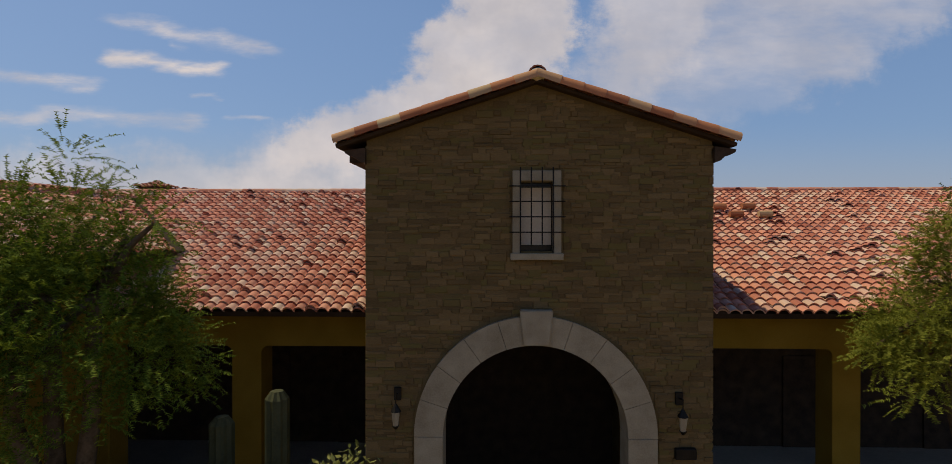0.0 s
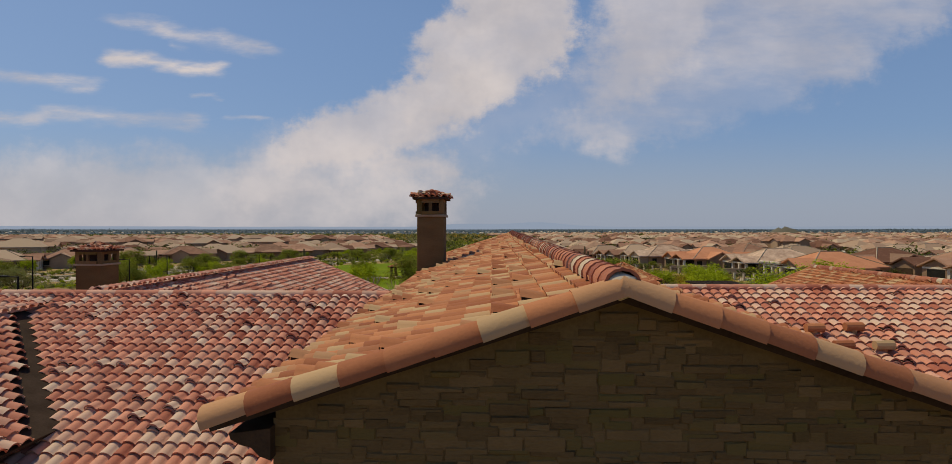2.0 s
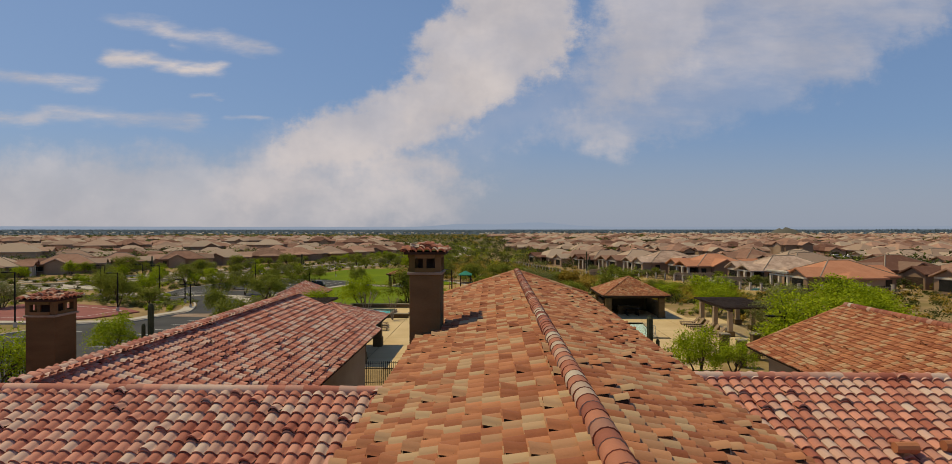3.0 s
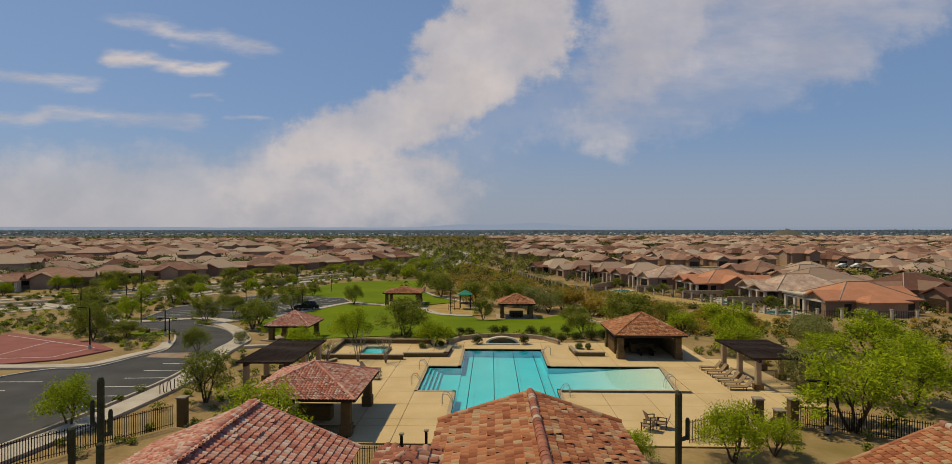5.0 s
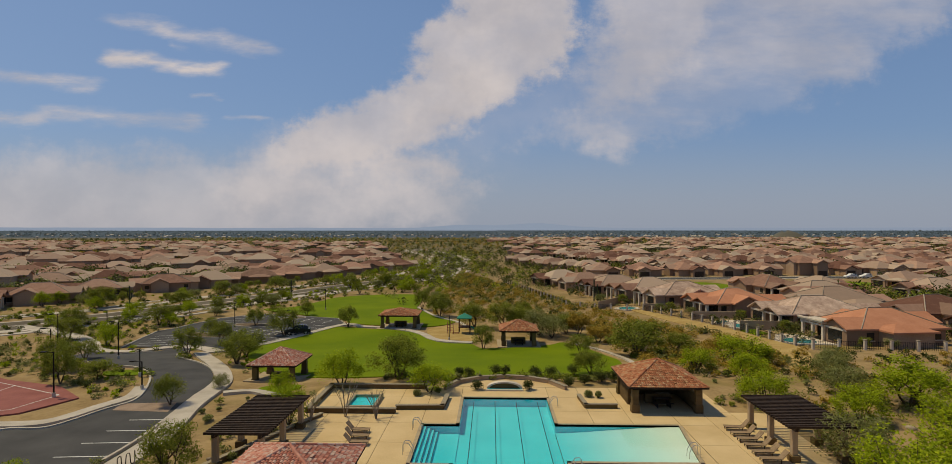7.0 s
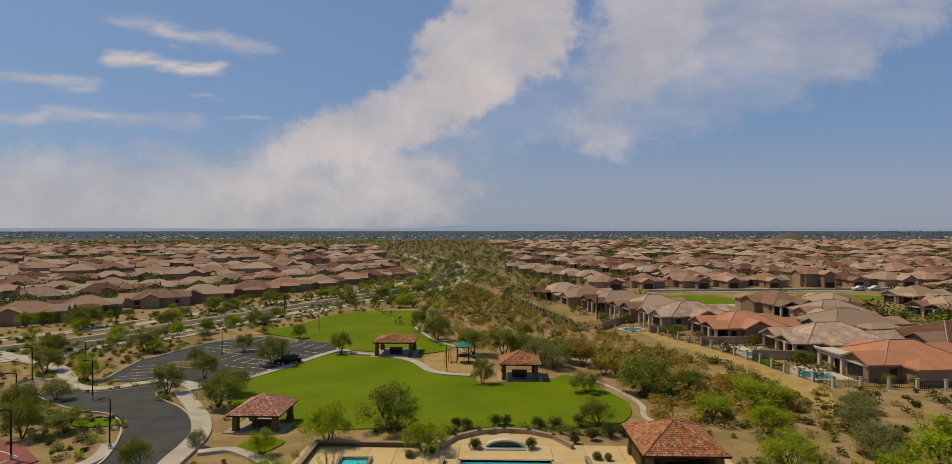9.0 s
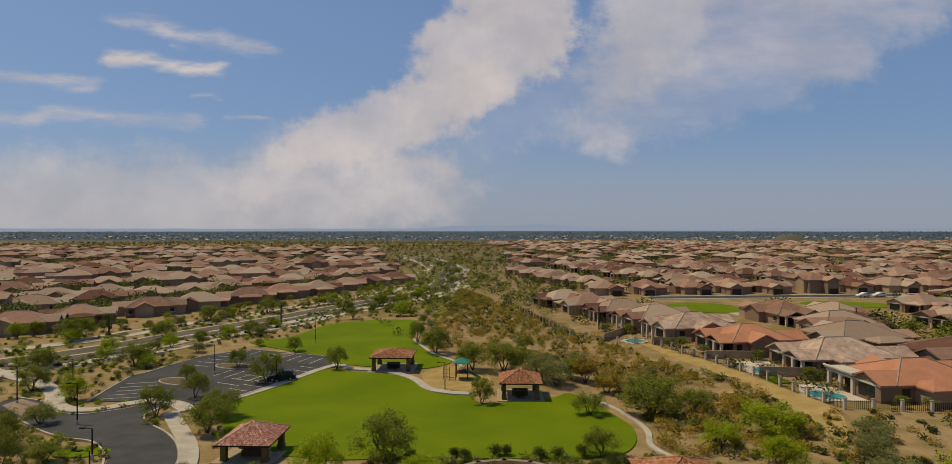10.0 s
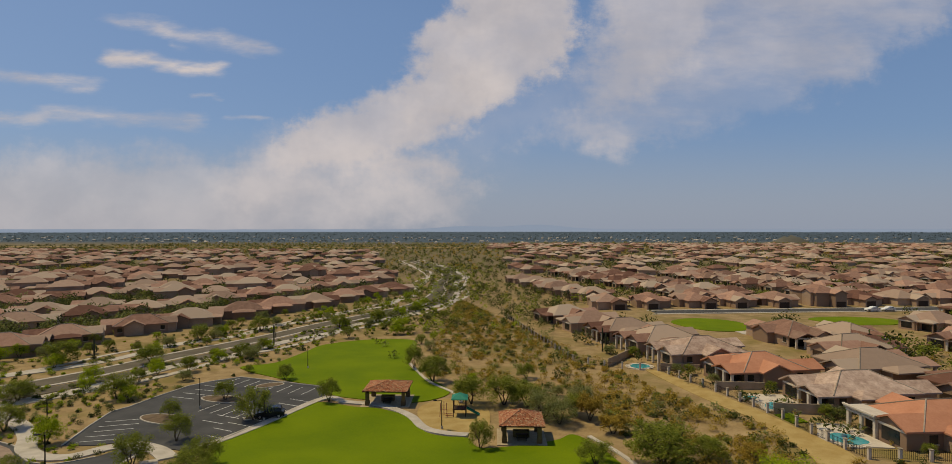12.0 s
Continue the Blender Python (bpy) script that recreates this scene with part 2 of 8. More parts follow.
M = {
    "soil": surface("desert_soil", (0.23, 0.15, 0.065), (0.42, 0.295, 0.145), 0.35, 0.95, 0.05, 3.0, (0.3, 0.7), hue=(0.22, 0.165, 0.055)),
    "verge": surface("dry_grass_verge", (0.34, 0.22, 0.07), (0.46, 0.33, 0.13), 0.5, 0.95, 0.04, 6.0),
    "lawn": surface("mown_lawn", (0.098, 0.150, 0.001), (0.170, 0.222, 0.001), 0.12, 0.95, 0.03, 4.0, (0.3, 0.7)),
    "asphalt": surface("asphalt", (0.056, 0.054, 0.054), (0.104, 0.100, 0.097), 0.3, 0.9, 0.01, 25.0, (0.3, 0.7)),
    "road_grey": surface("worn_road", (0.10, 0.082, 0.058), (0.17, 0.142, 0.10), 0.3, 0.9, 0.01, 9.0, (0.3, 0.7)),
    "concrete": surface("pale_concrete", (0.40, 0.34, 0.27), (0.56, 0.49, 0.40), 0.6, 0.85, 0.01, 12.0),
    "deck": surface("tan_deck_concrete", (0.53, 0.37, 0.175), (0.69, 0.51, 0.27), 0.35, 0.85, 0.01, 9.0, (0.3, 0.7), piece=0.15),
    "joint": surface("dark_joint_sand", (0.16, 0.12, 0.06), (0.24, 0.18, 0.09), 1.0, 0.95, 0.01),
    "tile": surface("clay_roof_tile", (0.25, 0.072, 0.030), (0.56, 0.235, 0.105), 2.2, 0.8, 0.008, 40.0, (0.08, 0.85), piece=0.9, hue=(0.50, 0.36, 0.20), hue_at=(0.62, 1.08)),
    "tile_red": surface("red_clay_roof_tile", (0.33, 0.098, 0.062), (0.68, 0.31, 0.215), 2.2, 0.8, 0.008, 40.0, (0.10, 0.80), piece=0.85, hue=(0.60, 0.44, 0.35), hue_at=(0.50, 1.0)),
    "tile_cap": surface("clay_cap_tile", (0.25, 0.075, 0.045), (0.50, 0.20, 0.11), 3.0, 0.8, 0.006, 40.0, (0.10, 0.90), piece=0.9, hue=(0.50, 0.40, 0.30), hue_at=(0.70, 0.95)),
    "felt": surface("underlay_and_gap_shade", (0.035, 0.022, 0.016), (0.06, 0.04, 0.03), 3.0, 0.95, 0.01),
    "stone": surface("ledge_stone", (0.082, 0.054, 0.024), (0.245, 0.162, 0.074), 0.9, 0.9, 0.03, 22.0, (0.2, 0.85), piece=0.45, hue=(0.130, 0.102, 0.034), stretch=(1, 1, 3.0)),
    "mortar": surface("stone_mortar", (0.10, 0.068, 0.030), (0.17, 0.118, 0.052), 2.0, 0.95, 0.01),
    "cast": surface("cast_stone", (0.22, 0.175, 0.115), (0.36, 0.30, 0.21), 4.0, 0.85, 0.008, 60.0, (0.3, 0.7)),
    "ochre": surface("ochre_stucco", (0.215, 0.128, 0.014), (0.30, 0.186, 0.028), 1.2, 0.9, 0.006, 40.0),
    "stucco": surface("tan_stucco", (0.34, 0.24, 0.15), (0.46, 0.34, 0.22), 0.8, 0.9, 0.006, 20.0),
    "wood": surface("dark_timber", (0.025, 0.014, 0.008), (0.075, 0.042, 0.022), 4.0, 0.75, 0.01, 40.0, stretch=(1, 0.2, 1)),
    "iron": surface("dark_iron", (0.010, 0.009, 0.008), (0.022, 0.018, 0.015), 8.0, 0.55, 0.002, 50.0, metal=0.6),
    "bark": surface("tree_bark", (0.06, 0.042, 0.026), (0.14, 0.10, 0.065), 6.0, 0.95, 0.02, 30.0),
    "cactus": surface("cactus_skin", (0.035, 0.04, 0.018), (0.075, 0.075, 0.035), 3.0, 0.8, 0.01, 25.0),
    "plaster": surface("aqua_pool_plaster", (0.03, 0.56, 0.67), (0.06, 0.66, 0.76), 0.35, 0.6, 0.0, 2.0),
    "shallow": surface("pale_pool_plaster", (0.50, 0.68, 0.62), (0.68, 0.78, 0.72), 0.3, 0.6, 0.0, 2.0),
    "lane": surface("dark_lane_tile", (0.015, 0.07, 0.10), (0.03, 0.11, 0.14), 3.0, 0.4, 0.0),
    "coping": surface("pool_coping", (0.33, 0.25, 0.15), (0.46, 0.36, 0.22), 2.0, 0.7, 0.01),
    "house_wall": surface("house_stucco", (0.27, 0.175, 0.115), (0.48, 0.33, 0.22), 0.2, 0.9, 0.01, 5.0, piece=0.6),
    "roof_orange": surface("orange_roof_tile", (0.40, 0.165, 0.090), (0.60, 0.285, 0.165), 0.5, 0.9, 0.03, 3.0, (0.2, 0.8), piece=0.2),
    "roof_tan": surface("mottled_tan_roof_tile", (0.29, 0.185, 0.135), (0.64, 0.47, 0.36), 0.7, 0.9, 0.03, 2.6, (0.32, 0.68), piece=0.2),
    "garden_water": surface("garden_pool_water", (0.04, 0.27, 0.31), (0.09, 0.39, 0.41), 0.3, 0.12, 0.0, 2.0),
    "house_roof": surface("house_roof_tile", (0.15, 0.072, 0.049), (0.50, 0.295, 0.205), 0.8, 0.9, 0.05, 2.4, (0.18, 0.80), piece=0.85, hue=(0.46, 0.35, 0.255), hue_at=(0.35, 1.0)),
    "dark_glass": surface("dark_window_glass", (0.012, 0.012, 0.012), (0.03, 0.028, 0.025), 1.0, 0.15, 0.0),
    "cream": surface("cream_trim", (0.52, 0.43, 0.33), (0.66, 0.57, 0.46), 0.8, 0.85, 0.004),
    "court": surface("red_sport_court", (0.23, 0.07, 0.055), (0.31, 0.105, 0.085), 0.5, 0.85, 0.004, 6.0),
    "mulch": surface("brown_mulch", (0.105, 0.072, 0.045), (0.21, 0.15, 0.095), 0.7, 0.95, 0.04, 7.0),
    "crossing": surface("pinkish_pavers", (0.25, 0.175, 0.125), (0.37, 0.27, 0.20), 0.8, 0.9, 0.01, 9.0),
    "white": surface("white_paint", (0.62, 0.60, 0.56), (0.78, 0.76, 0.72), 2.0, 0.7, 0.002),
    "steel": surface("brushed_steel", (0.45, 0.43, 0.40), (0.62, 0.60, 0.57), 5.0, 0.35, 0.0, metal=0.9),
    "green_metal": surface("green_canopy", (0.01, 0.17, 0.10), (0.02, 0.25, 0.16), 2.0, 0.5, 0.0),
    "car_paint": surface("black_car_paint", (0.010, 0.010, 0.012), (0.02, 0.02, 0.024), 1.0, 0.25, 0.0),
    "tyre": surface("tyre_rubber", (0.012, 0.012, 0.012), (0.025, 0.025, 0.025), 4.0, 0.9, 0.0),
    "fabric": surface("tan_sling_fabric", (0.22, 0.15, 0.09), (0.34, 0.24, 0.15), 4.0, 0.9, 0.004),
    "leaf_yellow": leafy("palo_verde_leaf", (0.20, 0.26, 0.006), (0.46, 0.52, 0.020)),
    "leaf_green": leafy("mesquite_leaf", (0.125, 0.148, 0.016), (0.33, 0.345, 0.046)),
    "leaf_dark": leafy("dark_shrub_leaf", (0.045, 0.055, 0.012), (0.125, 0.135, 0.032)),
    "leaf_feather": leafy("feathery_mesquite_leaf", (0.055, 0.088, 0.008), (0.215, 0.265, 0.030)),
    "leaf_olive": leafy("olive_tree_leaf", (0.12, 0.135, 0.015), (0.28, 0.29, 0.05)),
    "leaf_grey": leafy("sage_leaf", (0.15, 0.16, 0.042), (0.34, 0.34, 0.12)),
    "leaf_dry": leafy("dry_scrub_leaf", (0.26, 0.17, 0.022), (0.52, 0.37, 0.065)),
    "rock": surface("pale_rock", (0.22, 0.17, 0.12), (0.42, 0.34, 0.26), 1.0, 0.9, 0.03, 8.0, piece=0.6),
    # bluish leaf colour that carries the haze over distant trees
    "leaf_hazed": leafy("hazed_tree_leaf", (0.10, 0.125, 0.13), (0.16, 0.19, 0.19)),
    "far_land": surface("far_plain", (0.13, 0.13, 0.125), (0.23, 0.20, 0.17), 0.006, 0.95, 0.0, 0.03),
    "far_hill": surface("far_hills", (0.16, 0.19, 0.24), (0.20, 0.23, 0.28), 0.002, 0.95, 0.0, 0.01),
}


def water_material():
    m = bpy.data.materials.new("pool_water")
    m.use_nodes = True
    n, l = m.node_tree.nodes, m.node_tree.links
    n.clear()
    out, tr, gl, mx, fr = (n.new(k) for k in ("ShaderNodeOutputMaterial", "ShaderNodeBsdfTransparent", "ShaderNodeBsdfGlossy", "ShaderNodeMixShader", "ShaderNodeFresnel"))
    tr.inputs[0].default_value = (0.80, 0.97, 0.98, 1)
    gl.inputs["Roughness"].default_value = 0.06
    fr.inputs[0].default_value = 1.33
    geo, ns, bp = n.new("ShaderNodeNewGeometry"), n.new("ShaderNodeTexNoise"), n.new("ShaderNodeBump")
    ns.inputs["Scale"].default_value = 3.0
    bp.inputs["Strength"].default_value, bp.inputs["Distance"].default_value = 0.25, 0.03
    l.new(geo.outputs["Position"], ns.inputs["Vector"])
    l.new(ns.outputs["Fac"], bp.inputs["Height"])
    l.new(bp.outputs[0], gl.inputs["Normal"])
    l.new(fr.outputs[0], mx.inputs[0])
    l.new(tr.outputs[0], mx.inputs[1])
    l.new(gl.outputs[0], mx.inputs[2])
    l.new(mx.outputs[0], out.inputs[0])
    return m


M["water"] = water_material()


def beach_material():
    """Aqua plaster with the water's depth tint put into its colour, paling towards the shallow end of the pool."""
    m = surface("depth_tinted_beach", (0.035, 0.56, 0.67), (0.07, 0.66, 0.76), 0.35, 0.6, 0.0, 2.0)
    n, l = m.node_tree.nodes, m.node_tree.links
    bsdf = n["Principled BSDF"]
    src = bsdf.inputs["Base Color"].links[0].from_socket
    geo, sep, mr, mx = n.new("ShaderNodeNewGeometry"), n.new("ShaderNodeSeparateXYZ"), n.new("ShaderNodeMapRange"), n.new("ShaderNodeMix")
    l.new(geo.outputs["Position"], sep.inputs[0])
    l.new(sep.outputs[0], mr.inputs[0])
    mr.inputs[1].default_value, mr.inputs[2].default_value = 4.0, 13.5
    mx.data_type = "RGBA"
    l.new(mr.outputs[0], mx.inputs[0])
    l.new(src, mx.inputs[6])
    mx.inputs[7].default_value = (0.72, 0.76, 0.68, 1)
    l.new(mx.outputs[2], bsdf.inputs["Base Color"])
    return m


M["beach"] = beach_material()


def haze_far_soil():
    """Beyond the houses the soil dries to olive-brown; farther out bluish haze is put into its colour."""
    m = M["soil"]
    n, l = m.node_tree.nodes, m.node_tree.links
    bsdf = n["Principled BSDF"]
    src = bsdf.inputs["Base Color"].links[0].from_socket
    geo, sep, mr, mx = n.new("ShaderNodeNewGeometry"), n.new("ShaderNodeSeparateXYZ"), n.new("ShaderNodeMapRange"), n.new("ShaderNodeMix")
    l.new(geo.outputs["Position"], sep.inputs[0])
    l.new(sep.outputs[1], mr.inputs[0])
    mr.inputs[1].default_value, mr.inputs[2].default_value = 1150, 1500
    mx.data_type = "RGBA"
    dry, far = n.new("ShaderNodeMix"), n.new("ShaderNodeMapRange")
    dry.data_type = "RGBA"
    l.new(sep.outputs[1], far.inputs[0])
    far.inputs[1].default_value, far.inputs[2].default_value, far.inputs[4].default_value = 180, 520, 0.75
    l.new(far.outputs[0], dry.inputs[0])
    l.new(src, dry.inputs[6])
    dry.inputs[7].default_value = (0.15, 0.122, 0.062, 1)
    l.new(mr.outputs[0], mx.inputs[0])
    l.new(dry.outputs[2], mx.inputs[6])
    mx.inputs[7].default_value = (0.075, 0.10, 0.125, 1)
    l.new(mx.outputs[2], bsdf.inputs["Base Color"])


haze_far_soil()


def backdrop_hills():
    """Hills at the very end of the view; emission stands in for the haze before them."""
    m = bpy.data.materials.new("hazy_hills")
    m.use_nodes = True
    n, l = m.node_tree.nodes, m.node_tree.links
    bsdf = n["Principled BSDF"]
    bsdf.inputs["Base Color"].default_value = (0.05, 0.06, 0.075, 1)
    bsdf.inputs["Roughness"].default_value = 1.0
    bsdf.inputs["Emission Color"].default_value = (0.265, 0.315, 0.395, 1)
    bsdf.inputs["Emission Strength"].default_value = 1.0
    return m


M["hazy"] = backdrop_hills()


# ---- building blocks ----
def sstep(a, b, v):
    u = min(max((v - a) / (b - a), 0.0), 1.0)
    return u * u * (3 - 2 * u)


def zg(x, y):
    """Height of the natural ground."""
    z = -2.4 * sstep(68, 104, y) - 1.2 * sstep(104, 290, y) + 1.2 * sstep(28, 48, x) * sstep(71, 96, y)
    z -= 1.1 * math.exp(-((x + 27.3) ** 2 + (y - 76.5) ** 2) / 60)
    return z


def obj(name, verts, faces, mat, parent=None, label="", smooth=False):
    me = bpy.data.meshes.new(name)
    me.from_pydata([tuple(v) for v in verts], [], faces)
    me.materials.append(M[mat] if isinstance(mat, str) else mat)
    if smooth:
        me.polygons.foreach_set("use_smooth", [True] * len(me.polygons))
    ob = new(name, me)
    if parent:
        ob.parent = parent
    if label:
        tagged(ob, label)
    return ob


def part(name, bm, mat, parent, label="", smooth=False):
    me = bpy.data.meshes.new(name)
    bm.to_mesh(me)
    bm.free()
    me.materials.append(M[mat])
    if smooth:
        me.polygons.foreach_set("use_smooth", [True] * len(me.polygons))
    ob = new(name, me)
    if parent:
        ob.parent = parent
    if label:
        tagged(ob, label)
    return ob


def thing(name, label, category, group="", kind="", at=(0, 0, 0), turn=0.0):
    ob = new(name)
    ob.empty_display_size = 0.2
    ob.matrix_world = pose(*at, 0, 0, turn)
    return tagged(ob, label, category, group, kind)


def box(bm, x0, x1, y0, y1, z0, z1, m=None, bevel=0.0):
    vs = [bm.verts.new((x, y, z)) for z in (z0, z1) for x, y in ((x0, y0), (x1, y0), (x1, y1), (x0, y1))]
    fs = [bm.faces.new([vs[i] for i in f]) for f in ((3, 2, 1, 0), (4, 5, 6, 7), (0, 1, 5, 4), (1, 2, 6, 5), (2, 3, 7, 6), (3, 0, 4, 7))]
    if bevel:
        es = list({e for f in fs for e in f.edges})
        r = bmesh.ops.bevel(bm, geom=es, offset=bevel, segments=1, affect="EDGES")
        vs = list({v for f in r["faces"] for v in f.verts} | {v for v in vs if v.is_valid})
    if m is not None:
        for v in vs:
            v.co = m @ v.co
    return bm


def box_bm(*a, **k):
    return box(bmesh.new(), *a, **k)


def tube(bm, a, b, r0, r1=None, seg=8, caps=True):
    a, b = Vector(a), Vector(b)
    r1 = r0 if r1 is None else r1
    d = (b - a).normalized()
    s = d.cross(Vector((0, 0, 1)) if abs(d.z) < 0.9 else Vector((1, 0, 0))).normalized()
    t = d.cross(s)
    rings = []
    for c, r in ((a, r0), (b, r1)):
        rings.append([bm.verts.new(c + (s * math.cos(2 * math.pi * i / seg) + t * math.sin(2 * math.pi * i / seg)) * r) for i in range(seg)])
    for i in range(seg):
        j = (i + 1) % seg
        bm.faces.new((rings[0][i], rings[0][j], rings[1][j], rings[1][i]))
    if caps:
        bm.faces.new(rings[0][::-1])
        bm.faces.new(rings[1])
    return bm


def bent_tube(bm, pts, r, seg=6):
    """One tube along a bent line."""
    rings = []
    for k, p in enumerate(pts):
        d = (Vector(pts[min(k + 1, len(pts) - 1)]) - Vector(pts[max(k - 1, 0)])).normalized()
        s = d.cross(Vector((0.31, 0.95, 0.02))).normalized()
        t = d.cross(s)
        rings.append([bm.verts.new(Vector(p) + (s * math.cos(2 * math.pi * i / seg) + t * math.sin(2 * math.pi * i / seg)) * r) for i in range(seg)])
    for a, b in zip(rings[:-1], rings[1:]):
        for i in range(seg):
            bm.faces.new((a[i], a[(i + 1) % seg], b[(i + 1) % seg], b[i]))
    bm.faces.new(rings[0][::-1])
    bm.faces.new(rings[-1])
    return bm


def curve_pts(pts, n=6, closed=False):
    """Points of a smooth line through pts."""
    k, out = len(pts), []
    for i in range(k if closed else k - 1):
        p = [pts[(i + j) % k] if closed else pts[min(max(i + j, 0), k - 1)] for j in (-1, 0, 1, 2)]
        for s in range(n):
            t = s / n
            out.append(tuple(0.5 * (2 * p[1][c] + (p[2][c] - p[0][c]) * t + (2 * p[0][c] - 5 * p[1][c] + 4 * p[2][c] - p[3][c]) * t * t
                                    + (3 * p[1][c] - p[0][c] - 3 * p[2][c] + p[3][c]) * t ** 3) for c in (0, 1)))
    if not closed:
        out.append(tuple(pts[-1][:2]))
    return out


def inside(x, y, poly):
    hit, j = False, len(poly) - 1
    for i in range(len(poly)):
        (xi, yi), (xj, yj) = poly[i], poly[j]
        if (yi > y) != (yj > y) and x < (xj - xi) * (y - yi) / (yj - yi) + xi:
            hit = not hit
        j = i
    return hit


def drape(name, pts, off, mat, label, category, step=4.0, rim=0.3):
    """A sheet with the outline pts that lies on the ground, off metres above it, with a rim that goes into the ground."""
    bm = bmesh.new()
    loop = [bm.verts.new((x, y, 0)) for x, y in pts]
    es = [bm.edges.new((loop[i], loop[(i + 1) % len(loop)])) for i in range(len(loop))]
    bmesh.ops.triangle_fill(bm, edges=es, use_beauty=True, normal=(0, 0, 1))
    ys, xs = [p[1] for p in pts], [p[0] for p in pts]
    for lo, hi, no in ((min(ys), max(ys), (0, 1, 0)), (min(xs), max(xs), (1, 0, 0))):
        c = lo + step
        while c < hi:
            bmesh.ops.bisect_plane(bm, geom=bm.verts[:] + bm.edges[:] + bm.faces[:], plane_co=tuple(c * q for q in no), plane_no=no)
            c += step
    rims = [e for e in bm.edges if e.is_boundary]
    ex = bmesh.ops.extrude_edge_only(bm, edges=rims)
    low = {v for v in ex["geom"] if isinstance(v, bmesh.types.BMVert)}
    for v in bm.verts:
        v.co.z = zg(v.co.x, v.co.y) + off - (rim if v in low else 0)
    bmesh.ops.recalc_face_normals(bm, faces=bm.faces[:])
    ob = part(name, bm, mat, None)
    return tagged(ob, label, category, kind="structure")


def ribbon(name, pts, width, off, mat, label, category, rim=0.3, parent=None):
    """A strip of that width along the line pts, on the ground."""
    vs, fs = [], []
    for i, p in enumerate(pts):
        a, b = Vector(pts[max(i - 1, 0)]), Vector(pts[min(i + 1, len(pts) - 1)])
        d = (b - a).normalized()
        nx, ny = -d.y * width / 2, d.x * width / 2
        for s, dz in ((1, -rim), (1, 0), (-1, 0), (-1, -rim)):
            x, y = p[0] + nx * s, p[1] + ny * s
            vs.append((x, y, zg(x, y) + off + dz))
        if i:
            k = 4 * i
            fs += [(k - 4 + j, k - 3 + j, k + 1 + j, k + j) for j in range(3)]
    fs += [(3, 2, 1, 0), tuple(len(vs) - 4 + j for j in range(4))]
    ob = obj(name, vs, fs, mat, parent)
    return tagged(ob, label, category, kind="structure") if not parent else ob


# ---- clay roof tiles ----
TW, TE = 0.215, 0.235


def tile_mesh(h, w=TW, e=TE, thick=0.034):
    prof = []
    for i in range(9):
        u = i / 8
        x = u * w * 1.04
        prof.append((x, h * math.sin(math.pi * x / (0.84 * w)) ** 0.6 if 0 < x < 0.84 * w else -0.014 if x > 0.84 * w else 0.0))
    vs = [(x, 0, z + 0.046) for x, z in prof] + [(x, e * 1.12, z + 0.004) for x, z in prof] + [(x, 0.006, z + 0.046 - thick) for x, z in prof] + [(x, 0, z + 0.046) for x, z in prof]
    fs = [(i, i + 1, 10 + i, 9 + i) for i in range(8)] + [(18 + i, 19 + i, 28 + i, 27 + i) for i in range(8)]
    return vs, fs


TILE_SHAPE = {mat: tile_mesh(h) for mat, h in (("tile", 0.040), ("tile_red", 0.056), ("tile_cap", 0.055))}


def tile_data(mat):
    me = bpy.data.meshes.new("tile")
    me.from_pydata(*[TILE_SHAPE[mat][0], [], TILE_SHAPE[mat][1]])
    me.polygons.foreach_set("use_smooth", [True] * len(me.polygons))
    me.materials.append(M[mat])
    return me


TILE_ME = {}


